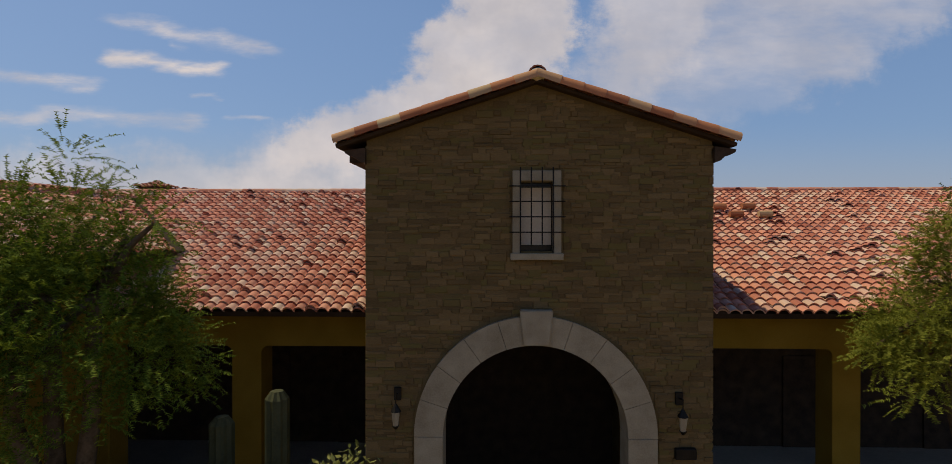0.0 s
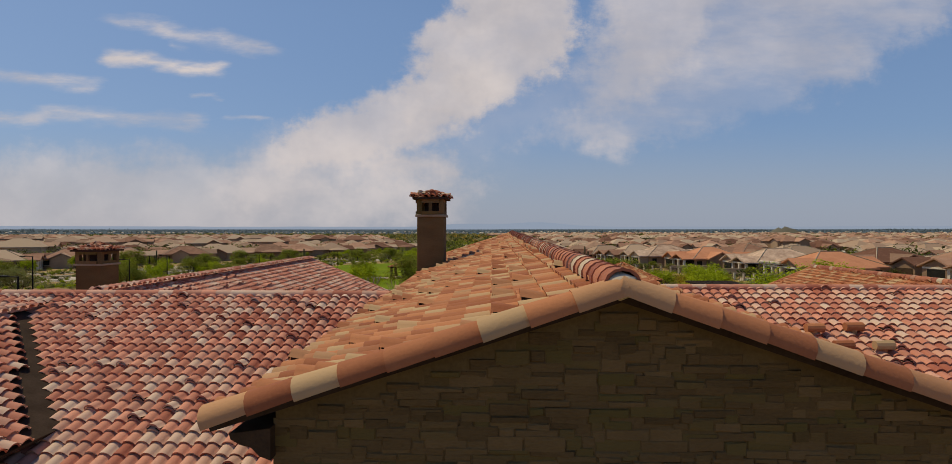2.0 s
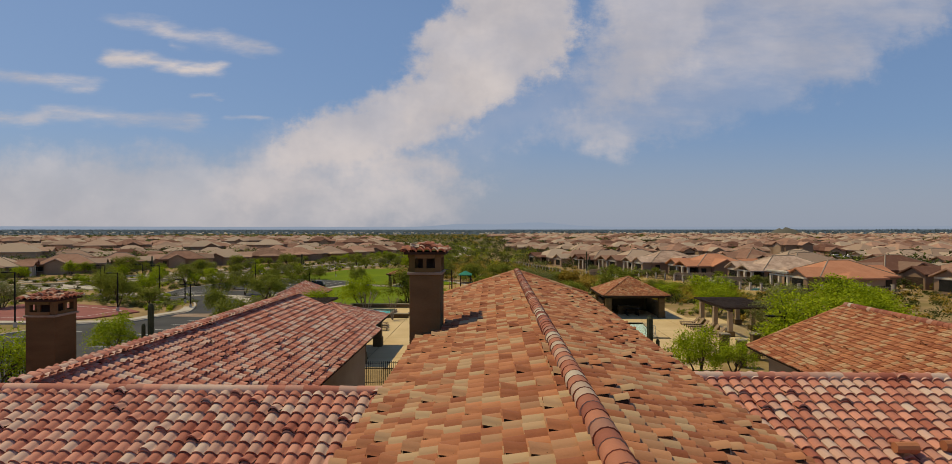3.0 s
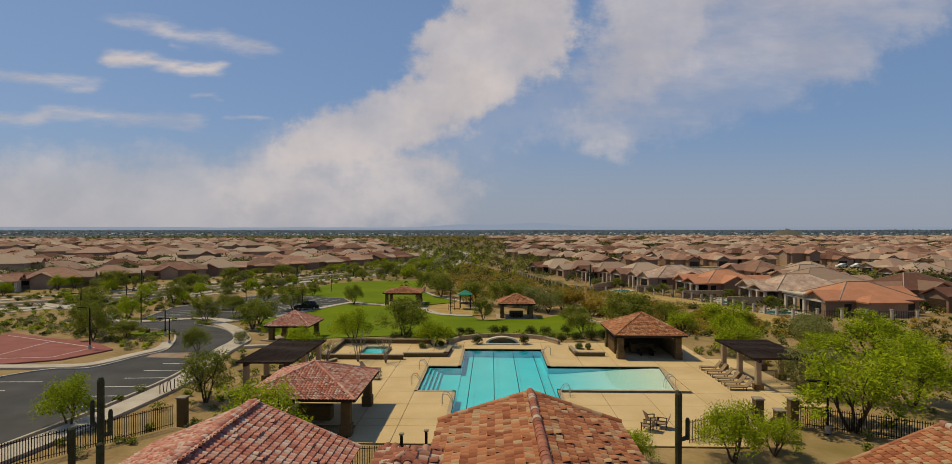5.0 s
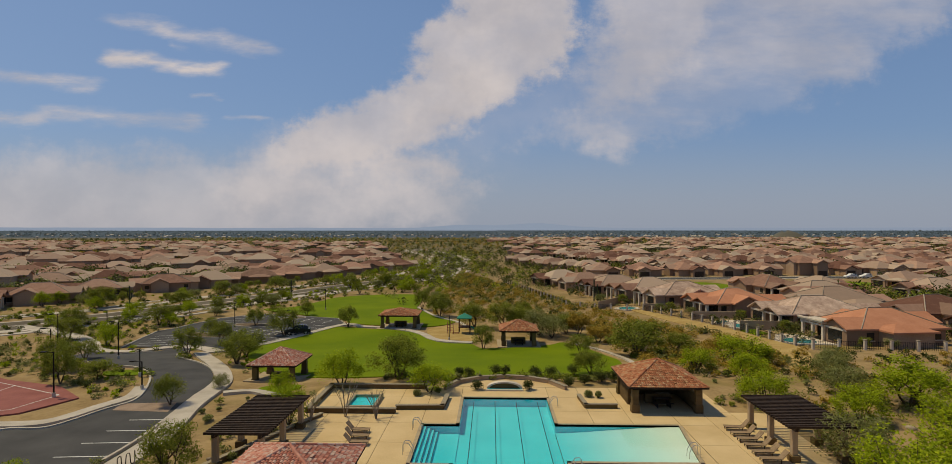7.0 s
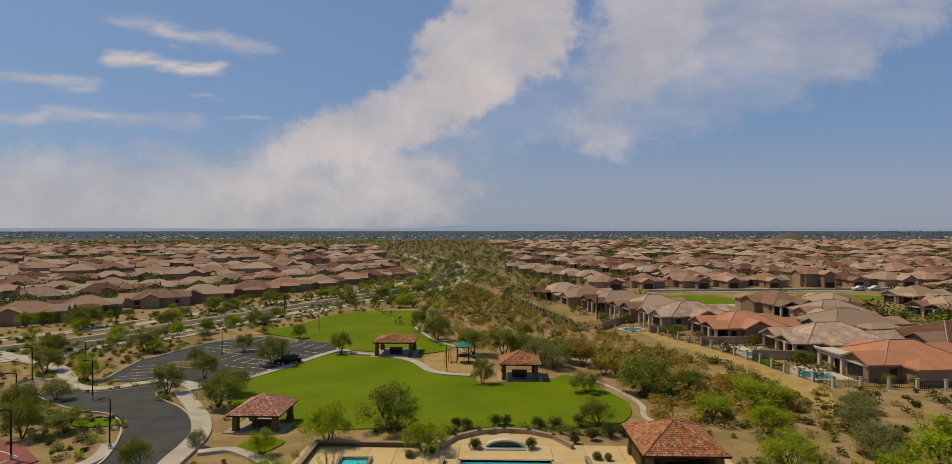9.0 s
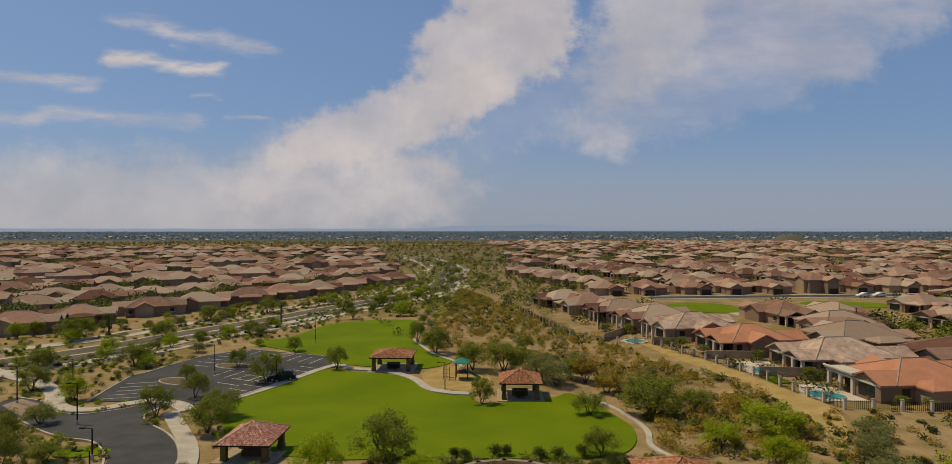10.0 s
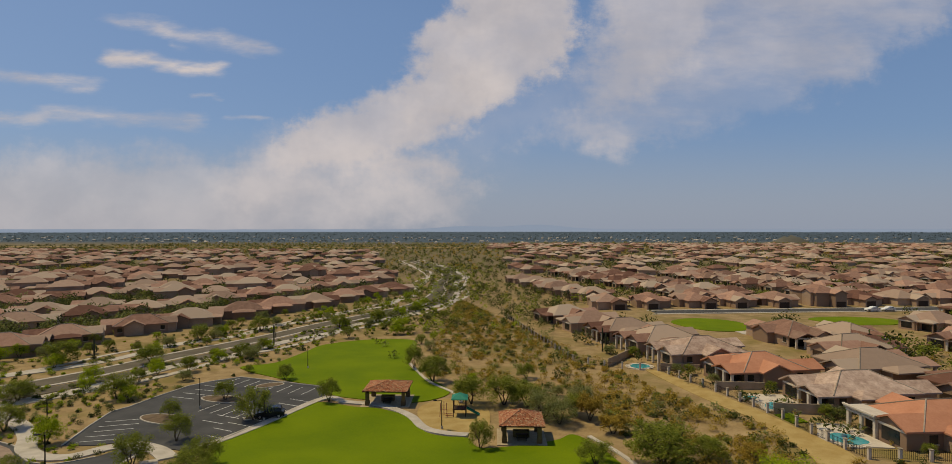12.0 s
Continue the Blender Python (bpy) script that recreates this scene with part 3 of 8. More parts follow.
def tiled_slope(roof, origin, along, up, width, length, mat, keep=None, near=None, limit=300, boost=0.08, w=TW, e=TE, lift=0.0):
    """Tiles on a plane: origin at the eave, along it to the right, up the slope. keep(a, b): which tiles lie on the roof.
    near(place): which become pieces of their own; the rest are joined."""
    along, up = Vector(along).normalized(), Vector(up).normalized()
    nrm = along.cross(up)
    o = Vector(origin) + nrm * lift
    if mat not in TILE_ME:
        TILE_ME[mat] = tile_data(mat)
    rng = random.Random(round(abs(o.x * 31 + o.y * 17 + o.z * 7) * 100))
    joined, single, beds = [], [], []
    for j in range(int(math.ceil(length / e))):
        for i in range(int(width / w + 0.4)):
            a, b = i * w, j * e
            if keep and not keep(a + w / 2, b + e / 2):
                continue
            p = o + along * (a + rng.uniform(-0.006, 0.006)) + up * (b + rng.uniform(-0.008, 0.008))
            tip = radians(rng.uniform(10, 20)) if rng.random() < boost else radians(rng.uniform(-0.6, 1.0))
            yaw = radians(rng.uniform(-1.2, 1.2))
            m = Matrix((along, up, nrm)).transposed().to_4x4()
            m = Matrix.Translation(p) @ m @ Matrix.Translation((0, e, 0)) @ Euler((-tip, 0, yaw)).to_matrix().to_4x4() @ Matrix.Translation((0, -e, 0))
            m = m @ Matrix.Diagonal((w / TW, e / TE, 1, 1))
            (single if near and len(single) < limit and near(p) else joined).append(m)
            if tip > 0.1:
                beds.append(m)
                # a second tile under the raised one
                joined.append(Matrix.Translation(p) @ Matrix((along, up, nrm)).transposed().to_4x4() @ Matrix.Diagonal((w / TW, e / TE, 1, 1)))
    for m in single:
        t = new("tile", TILE_ME[mat])
        t.parent = roof
        t.matrix_basis = m
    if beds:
        # dark blocks that stand in for the shade in the gaps under raised tiles
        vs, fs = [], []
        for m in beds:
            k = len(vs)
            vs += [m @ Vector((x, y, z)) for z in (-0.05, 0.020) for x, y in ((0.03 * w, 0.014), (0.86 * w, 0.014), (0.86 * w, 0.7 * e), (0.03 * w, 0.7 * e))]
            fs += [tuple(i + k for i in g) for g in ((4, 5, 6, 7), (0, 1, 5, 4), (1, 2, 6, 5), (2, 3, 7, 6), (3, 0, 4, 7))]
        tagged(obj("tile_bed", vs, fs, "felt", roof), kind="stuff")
    if joined:
        k = len(joined)
        mats = np.array([[list(r) for r in m] for m in joined])
        v4 = np.concatenate([np.array(TILE_SHAPE[mat][0]), np.ones((36, 1))], 1)
        vs = np.einsum("kij,vj->kvi", mats, v4)[:, :, :3].reshape(-1, 3)
        fs = (np.array(TILE_SHAPE[mat][1])[None] + 36 * np.arange(k)[:, None, None]).reshape(-1, 4)
        me = bpy.data.meshes.new("roof_tiles")
        me.from_pydata(vs.tolist(), [], fs.tolist())
        me.polygons.foreach_set("use_smooth", [True] * len(me.polygons))
        me.materials.append(M[mat])
        ob = new("roof_tiles", me)
        ob.parent = roof
        tagged(ob, kind="stuff")


def barrel_run(roof, a, b, r, piece, mat="tile", name="ridge_tile"):
    """Half-round cap tiles along a line, each overlapping the one below."""
    a, b = Vector(a), Vector(b)
    n = max(int(round((b - a).length / piece)), 1)
    d = (b - a) / n
    u = d.normalized()
    side = u.cross(Vector((0, 0, 1))).normalized()
    top = side.cross(u)
    seg = 8
    vs, fs = [], []
    step = d.length
    for q, (s, rr) in enumerate(((0, r * 1.08), (step * 1.12, r * 0.94), (0, r * 1.08 - 0.022), (0, r * 1.08))):
        for i in range(seg + 1):
            an = math.pi * (-0.08 + 1.16 * i / seg)
            vs.append((math.cos(an) * rr, s, math.sin(an) * rr * 0.95))
    k = seg + 1
    fs = [(i, i + 1, k + i + 1, k + i) for i in range(seg)] + [(2 * k + i, 2 * k + i + 1, 3 * k + i + 1, 3 * k + i) for i in range(seg)]
    me = bpy.data.meshes.new(name)
    me.from_pydata(vs, [], [f[::-1] for f in fs])
    me.polygons.foreach_set("use_smooth", [True] * len(me.polygons))
    me.materials.append(M[mat])
    rng = random.Random(round(abs(a.x * 13 + a.y * 7 + b.x) * 100))
    for i in range(n):
        t = new(name, me)
        t.parent = roof
        m = Matrix((side, u, top)).transposed().to_4x4()
        t.matrix_basis = Matrix.Translation(a + d * i) @ m @ Euler((radians(rng.uniform(0.4, 2.0)), 0, radians(rng.uniform(-1.2, 1.2)))).to_matrix().to_4x4()


# ---- ground ----
DECK = [(-19.5, 40.5), (-9.2, 40.5), (-9.2, 37.4), (16.2, 37.4), (16.2, 42.0), (20.6, 46.0), (24.0, 46.5), (24.0, 60.5), (20.0, 61.0), (20.0, 68.5), (6.0, 68.5), (5.0, 70.6), (0.0, 71.6), (-5.0, 70.4), (-6.0, 68.3), (-18.6, 68.3), (-19.5, 59.0)]


def axis_steps(lo, hi, fine_lo, fine_hi, fine, grow=1.28):
    v = list(np.arange(fine_lo, fine_hi + 0.1, fine))
    s, c = fine, fine_hi
    while c < hi:
        s *= grow
        c = min(c + s, hi)
        v.append(c)
    s, c = fine, fine_lo
    while c > lo:
        s *= grow
        c = max(c - s, lo)
        v.insert(0, c)
    return v


def build_ground():
    xs, ys = axis_steps(-4700, 4700, -130, 130, 3.5), axis_steps(-400, 4700, -30, 260, 3.5)
    vs, fs, ny = [], [], len(ys)
    for x in xs:
        for y in ys:
            bumps = 0.10 * noise.noise((x * 0.09, y * 0.09, 0)) - 0.08
            far = math.hypot(x, y)
            dish = 0.0 if far < 1500 else 14.0 * ((far - 1500) / 3200) ** 2
            deep = -2.2 if -8.5 < x < 15.8 and 40.9 < y < 66.0 else -0.05 if inside(x, y, DECK) else 0.0
            vs.append((x, y, zg(x, y) + (bumps if y > -20 else 0) + dish + deep))
    for i in range(len(xs) - 1):
        for j in range(ny - 1):
            k = i * ny + j
            fs.append((k, k + ny, k + ny + 1, k + 1))
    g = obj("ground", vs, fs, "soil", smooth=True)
    tagged(g, "tan desert ground of bare soil and gravel", "ground", kind="structure")


build_ground()

LAWN = curve_pts([(-38.7, 105.2), (-35.0, 113.0), (-31.9, 118.7), (-24.9, 116.3), (-20.2, 115.4), (-14.1, 111.0), (-11.3, 104.9), (-8.1, 103.0), (-4.7, 102.4), (-2.2, 98.3),
                  (7.5, 101.5), (11.0, 104.3), (14.0, 99.0), (15.6, 91.5), (16.3, 85.6), (14.7, 78.5), (11.2, 74.6), (3.0, 73.6), (-5.9, 73.4), (-17.9, 73.0), (-22.5, 75.5), (-31.0, 79.0), (-38.0, 91.0), (-40.0, 98.1)], 4, True)
UPPER = curve_pts([(-41.0, 132.0), (-57.0, 143.0), (-51.0, 148.0), (-48.0, 160.0), (-46.0, 169.0), (-36.8, 176.2), (-26.1, 177.6), (-21.6, 172.3), (-20.2, 153.0), (-20.0, 147.0), (-16.4, 139.0), (-10.5, 129.5), (-9.2, 124.1), (-13.6, 119.6), (-20.0, 119.8), (-30.0, 122.6), (-33.5, 128.4)], 4, True)
drape("lawn_1", LAWN, 0.05, "lawn", "bright green mown lawn with a curved edge", "lawn", 4.0)
drape("lawn_2", UPPER, 0.05, "lawn", "green mown lawn beyond the ramada", "lawn", 5.0)
for k, (px, py, rx, ry) in enumerate(((68, 199, 11, 13), (119, 208, 14, 9), (-45.0, 74.0, 3.0, 1.7), (-24.5, 68.3, 2.2, 2.6))):
    drape(f"lawn_{k + 3}", [(px + rx * math.cos(a) * (1 + 0.08 * math.sin(3 * a)), py + ry * math.sin(a)) for a in np.linspace(0, 2 * math.pi, 28)[:-1]],
          0.05, "lawn", "small green lawn patch between plantings", "lawn", 5.0)
drape("verge", curve_pts([(45.0, 92), (44.4, 104), (39.6, 124), (34.4, 142), (32.4, 142), (36.4, 122), (40.0, 108), (40.0, 94), (36.0, 78), (39.0, 80)], 4, True), 0.03, "verge", "dry yellow verge beside the garden fence", "verge", 5.0)


def kerb(pts, name="kerb"):
    """A pale kerb with a real step along a line."""
    return ribbon(name, pts, 0.22, 0.15, "concrete", "pale concrete kerb along the asphalt", "kerb")


# car park, turning circle and the lot beside the pool
LOT = [(-57.0, 97.6), (-61.4, 97.4), (-63.7, 106.2), (-64.8, 112.5), (-63.5, 115.0), (-62.5, 120.5), (-60.3, 128.0), (-57.5, 131.5), (-53.0, 135.0), (-45.2, 132.3), (-34.6, 128.6), (-31.5, 122.2), (-36.4, 110.6), (-40.7, 99.5), (-43.0, 95.8), (-47.0, 97.0), (-53.7, 99.4)]
drape("car_park", LOT, 0.04, "asphalt", "dark asphalt car park with painted bays", "car park", 5.0)
ROAD = curve_pts([(-47.0, 46.0), (-44.6, 52.0), (-42.4, 54.3), (-39.1, 54.9), (-37.6, 59.6), (-36.6, 62.4), (-37.4, 65.5), (-39.2, 69.4), (-40.8, 72.2), (-43.0, 75.0), (-46.4, 77.7), (-50.5, 78.9), (-56.0, 82.0), (-64.0, 88.0), (-72.5, 94.0), (-74.0, 99.2), (-67.3, 96.4),
                  (-61.2, 90.9), (-56.5, 89.7), (-53.4, 92.6), (-52.0, 96.4), (-48.6, 95.2), (-47.9, 89.4), (-44.7, 85.3), (-40.5, 81.6), (-36.8, 77.6), (-34.1, 73.2), (-32.6, 69.4), (-31.8, 64.0), (-30.6, 57.0), (-30.0, 51.0), (-30.4, 42.7), (-31.5, 34.0), (-34.0, 20.0), (-52.0, 20.0), (-50.0, 36.0)], 4, True)
drape("driveway", ROAD, 0.045, "asphalt", "dark asphalt driveway with a turning circle", "road", 4.0)
COURT_EDGE = [(-63.0, 73.5), (-61.0, 56.0), (-49.0, 56.6), (-45.0, 58.6), (-42.9, 63.4), (-48.0, 67.4), (-56.0, 69.8)]
drape("court", COURT_EDGE, 0.05, "court", "red painted sport court", "sport court", 5.0)
drape("crossing", [(-72.6, 98.6), (-67.5, 95.8), (-62.0, 91.0), (-62.2, 87.4), (-67.4, 91.0), (-72.0, 94.6)], 0.06, "crossing", "pinkish paved crossing in the drive", "crossing", 5.0)
drape("crossing", [(-37.2, 61.6), (-36.9, 59.6), (-31.4, 59.3), (-32.2, 62.2)], 0.06, "crossing", "pale paved crossing in the drive", "crossing", 5.0)
for a, b in (((-61.5, 71.0), (-45.6, 64.2)), ((-59.5, 57.5), (-46.6, 59.4)), ((-46.6, 59.4), (-45.6, 64.2)), ((-53, 58.4), (-53, 67.4))):
    ribbon("court_line", [tuple(Vector(a).lerp(Vector(b), t / 6)) for t in range(7)], 0.10, 0.062, "white", "white painted line on the red court", "court line", 0.0)
WALKS = [
    ([(-45.4, 91.6), (-42.6, 87.4), (-38.6, 82.0), (-35.2, 77.4), (-32.6, 72.4), (-31.2, 67.6), (-30.2, 61.0), (-28.8, 55.0), (-28.2, 50.5), (-28.6, 42.0), (-29.8, 34.0), (-31.3, 26.0)], 2.0),
    ([(-95.0, 117.0), (-88.5, 113.2), (-82.0, 110.0), (-75.5, 106.4), (-69.5, 101.2), (-65.0, 95.6), (-60.5, 92.6), (-56.6, 92.8), (-54.2, 96.6), (-51.5, 98.0), (-47.0, 96.0), (-43.4, 92.6)], 2.5),
    ([(-60.0, 55.0), (-50.0, 55.2), (-43.0, 55.6), (-40.2, 56.6), (-38.8, 60.6), (-37.9, 63.8), (-39.0, 67.4)], 1.3),
    ([(-41.5, 97.4), (-37.0, 107.4), (-31.4, 121.0), (-27.0, 118.9), (-20.5, 117.2), (-14.8, 112.2), (-11.6, 106.4), (-8.1, 104.2), (-4.7, 103.6)], 1.5),
    ([(13.2, 103.6), (16.0, 97.0), (17.4, 90.0), (17.6, 84.0), (16.4, 78.0), (17.6, 74.0)], 0.7),
    ([(-29.5, 66.0), (-27.0, 67.0), (-24.5, 65.6), (-22.0, 63.5), (-20.2, 60.0)], 1.1),
    ([(-19.8, 148.0), (-14.0, 133.2), (-8.2, 124.8), (-6.5, 119.0)], 0.7)]
for pts, w in WALKS:
    ribbon("pavement", curve_pts(pts, 6), w, 0.14, "concrete", "pale concrete footpath", "path")
drape("play_area", curve_pts([(-13.2, 117.2), (-8.5, 121.5), (-2.5, 118.0), (-1.5, 108.0), (-4.5, 104.3), (-9.5, 105.2), (-13.0, 111.0)], 4, True), 0.05, "verge", "sand-coloured play area ground", "play area", 5.0)
# pads in the darker coping tan, which deepens the ramadas' shade by colour
drape("pad", [(-0.4, 99.5), (6.7, 99.5), (6.7, 106.3), (-0.4, 106.3)], 0.075, "coping", "concrete pad under the ramada", "pad", 5.0)
drape("pad", [(-23.8, 116.1), (-15.4, 116.1), (-15.4, 123.5), (-23.8, 123.5)], 0.075, "coping", "concrete pad under the ramada", "pad", 5.0)
drape("pad", [(-30.6, 73.1), (-24.1, 73.1), (-24.1, 79.7), (-30.6, 79.7)], 0.075, "coping", "concrete pad under the ramada", "pad", 5.0)
kerb(curve_pts([(-74.0, 99.4), (-67.3, 96.6), (-61.2, 91.1), (-56.5, 89.9), (-53.3, 92.8)], 5))
kerb(curve_pts([(-48.4, 94.0), (-47.8, 89.4), (-44.5, 85.3), (-40.3, 81.6), (-36.6, 77.6), (-33.9, 73.2), (-32.4, 69.4), (-31.6, 64.0), (-30.4, 57.0), (-29.8, 50.9), (-30.2, 42.7), (-31.4, 34.0)], 6))
kerb(curve_pts([(-47.2, 46.0), (-44.8, 52.0), (-42.5, 54.5), (-39.3, 55.1), (-37.8, 59.7), (-36.8, 62.4), (-37.6, 65.4), (-39.4, 69.3), (-41.0, 72.0), (-43.2, 74.8), (-46.5, 77.5), (-50.5, 78.7), (-56.0, 81.8), (-64.0, 87.8)], 6))
kerb(LOT[8:14])
kerb(LOT[1:9])
for cx, cy, rx, ry, rz in ((-53.6, 109.0, 4.8, 2.0, -18), (-49.4, 119.8, 4.4, 1.9, -14), (-39.0, 112.0, 3.4, 1.3, 60), (-44.6, 129.0, 2.6, 1.5, 30)):
    ring = [(cx + math.cos(radians(rz)) * rx * math.cos(a) - math.sin(radians(rz)) * ry * math.sin(a), cy + math.sin(radians(rz)) * rx * math.cos(a) + math.cos(radians(rz)) * ry * math.sin(a)) for a in np.linspace(0, 2 * math.pi, 25)]
    drape("planting_island", ring[:-1], 0.12, "mulch", "raised planting island of brown mulch in the car park", "island", 5.0)
    kerb(ring)
# painted bays
def bay_lines(start, step, line, count):
    for k in range(count):
        a = Vector(start) + Vector(step) * k
        ribbon("bay_line", [tuple(a + Vector(line) * t / 3) for t in range(4)], 0.12, 0.058, "white", "white painted parking bay line", "bay line", 0.0)


bay_lines((-34.2, 43.5), (0.13, 2.7), (3.9, 0.3), 6)
bay_lines((-47.0, 42.0), (0.9, 2.7), (4.2, 0.2), 4)
bay_lines((-40.3, 101.0), (1.05, 2.5), (-4.6, 1.9), 8)
bay_lines((-53.0, 134.2), (2.55, -1.02), (-1.3, -4.5), 8)
bay_lines((-60.4, 98.8), (-0.5, 2.2), (5.4, 1.6), 5)
bay_lines((-56.6, 131.0), (-0.7, -2.5), (4.6, -1.2), 5)
bay_lines((-47.5, 108.8), (1.2, 2.6), (4.4, -1.7), 4)
bay_lines((-50.4, 113.0), (2.5, -1.0), (1.6, 4.4), 4)

# boulevard and streets
BLVD = curve_pts([(-200, 40), (-122.0, 102.0), (-92.0, 128.0), (-77.6, 156.0), (-66.5, 177.5), (-56.0, 203.0), (-42.6, 231.0), (-32.0, 259.0), (-28.0, 300.0), (-32.0, 345.0), (-31.0, 400.0), (-46.0, 470.0), (-90.0, 600.0)], 6)
ribbon("road", BLVD, 5.6, 0.03, "road_grey", "asphalt boulevard between desert plantings", "road")
BLVD_SIDE = []
for k, p in enumerate(BLVD):
    a, b = BLVD[max(k - 1, 0)], BLVD[min(k + 1, len(BLVD) - 1)]
    ln = math.hypot(b[0] - a[0], b[1] - a[1])
    BLVD_SIDE.append(((b[1] - a[1]) / ln, -(b[0] - a[0]) / ln))
for d, wide, sway in ((-3.4, 1.0, 0.0), (3.4, 1.0, 0.0), (-11.0, 3.0, 1.6), (10.8, 3.4, 1.2), (14.5, 1.8, 0.9), (-15.0, 1.4, 0.8)):
    off = [(p[0] + q[0] * (d + sway * math.sin(k * 0.8 + d)), p[1] + q[1] * (d + sway * math.sin(k * 0.8 + d))) for k, (p, q) in enumerate(zip(BLVD, BLVD_SIDE))]
    ribbon("pavement", off, wide, 0.04, "concrete", "pale footpath along the boulevard", "path")
off = [(p[0] + q[0] * 7.2, p[1] + q[1] * 7.2) for p, q in zip(BLVD, BLVD_SIDE)]
ribbon("road", off, 4.6, 0.03, "road_grey", "asphalt lane of the boulevard beyond the median", "road")

ribbon("road", [(-900.0, 1010.0), (-300.0, 985.0), (200.0, 965.0), (700.0, 960.0), (1300.0, 950.0)], 26.0, 0.6, "verge", "pale straight embankment across the distant desert", "embankment", 1.5)

# ---- pool deck of slabs and the pool ----
PX0, PX1, PY0, PY1 = -4.17, 4.15, 42.1, 64.6
WING_L, WING_R = (-7.3, 48.7, 56.8), (14.8, 49.3, 57.0)
POOL = [(PX0, PY0), (PX1, PY0), (PX1, WING_R[1]), (WING_R[0] - 1.0, WING_R[1]), (WING_R[0], WING_R[2]), (PX1, WING_R[2]), (PX1, PY1), (PX0, PY1), (PX0, WING_L[2]), (WING_L[0], WING_L[2]), (WING_L[0], WING_L[1]), (PX0, WING_L[1])]


def rect_cells():
    xs = [-19.5, -16.4, -13.0, -10.4, WING_L[0] - 0.25, PX0 - 0.25, PX1 + 0.25, 7.6, 11.0, WING_R[0] + 0.25, 18.0, 20.6, 24.0]
    ys = [37.4, 40.5, PY0 - 0.25, 45.2, WING_L[1] - 0.25, 52.6, WING_L[2] + 0.25, 60.6, PY1 + 0.25, 68.4]
    return [(xs[i], xs[i + 1], ys[j], ys[j + 1]) for i in range(len(xs) - 1) for j in range(len(ys) - 1)]


def extruded(pts, z0, z1):
    bm = bmesh.new()
    lo, hi = [bm.verts.new((x, y, z0)) for x, y in pts], [bm.verts.new((x, y, z1)) for x, y in pts]
    bm.faces.new(hi)
    bm.faces.new(lo[::-1])
    for i in range(len(pts)):
        j = (i + 1) % len(pts)
        bm.faces.new((lo[i], lo[j], hi[j], hi[i]))
    return bm


def build_deck():
    big = [(PX0 - 0.25, PX1 + 0.25, PY0 - 0.25, PY1 + 0.25), (WING_L[0] - 0.25, PX1, WING_L[1] - 0.25, WING_L[2] + 0.25), (PX0, WING_R[0] + 0.25, WING_R[1] - 0.25, WING_R[2] + 0.25)]
    deck = thing("pool_deck", "tan concrete pool deck in large slabs", "pool deck", kind="structure")
    for x0, x1, y0, y1 in rect_cells():
        cx, cy = (x0 + x1) / 2, (y0 + y1) / 2
        if any(a < cx < b and c < cy < d for a, b, c, d in big) or not inside(cx, cy, DECK):
            continue
        g = 0.018
        part("slab", box_bm(x0 + g, x1 - g, y0 + g, y1 - g, -0.12, 0.03, bevel=0.012), "deck", deck)
        part("joint_bed", box_bm(x0, x1, y0, y1, -0.3, 0.005), "joint", deck)
    part("slab", extruded([(WING_R[0] - 0.68, WING_R[1] - 0.2), (WING_R[0] + 0.2, WING_R[1] - 0.2), (WING_R[0] + 0.2, WING_R[2])], -0.12, 0.03), "deck", deck)
    part("slab", extruded([(16.2, 40.5), (20.6, 45.15), (20.6, 46.0), (16.2, 46.0)], -0.12, 0.026), "deck", deck)
    # apron behind the pool with a round edge
    bm = bmesh.new()
    fan = [(-6.0, 68.45), (6.0, 68.45), (5.0, 70.4), (2.6, 71.3), (0.0, 71.6), (-2.6, 71.3), (-5.0, 70.3)]
    top, low = [bm.verts.new((x, y, 0.03)) for x, y in fan], [bm.verts.new((x, y, -0.12)) for x, y in fan]
    bm.faces.new(top)
    for i in range(len(fan)):
        j = (i + 1) % len(fan)
        bm.faces.new((low[i], low[j], top[j], top[i]))
    part("slab", bm, "deck", deck)


build_deck()


def flat_poly(pts, z, up=True):
    bm = bmesh.new()
    vs = [bm.verts.new((x, y, z)) for x, y in pts]
    es = [bm.edges.new((vs[i], vs[(i + 1) % len(vs)])) for i in range(len(vs))]
    bmesh.ops.triangle_fill(bm, edges=es, use_beauty=True, normal=(0, 0, 1))
    return bm


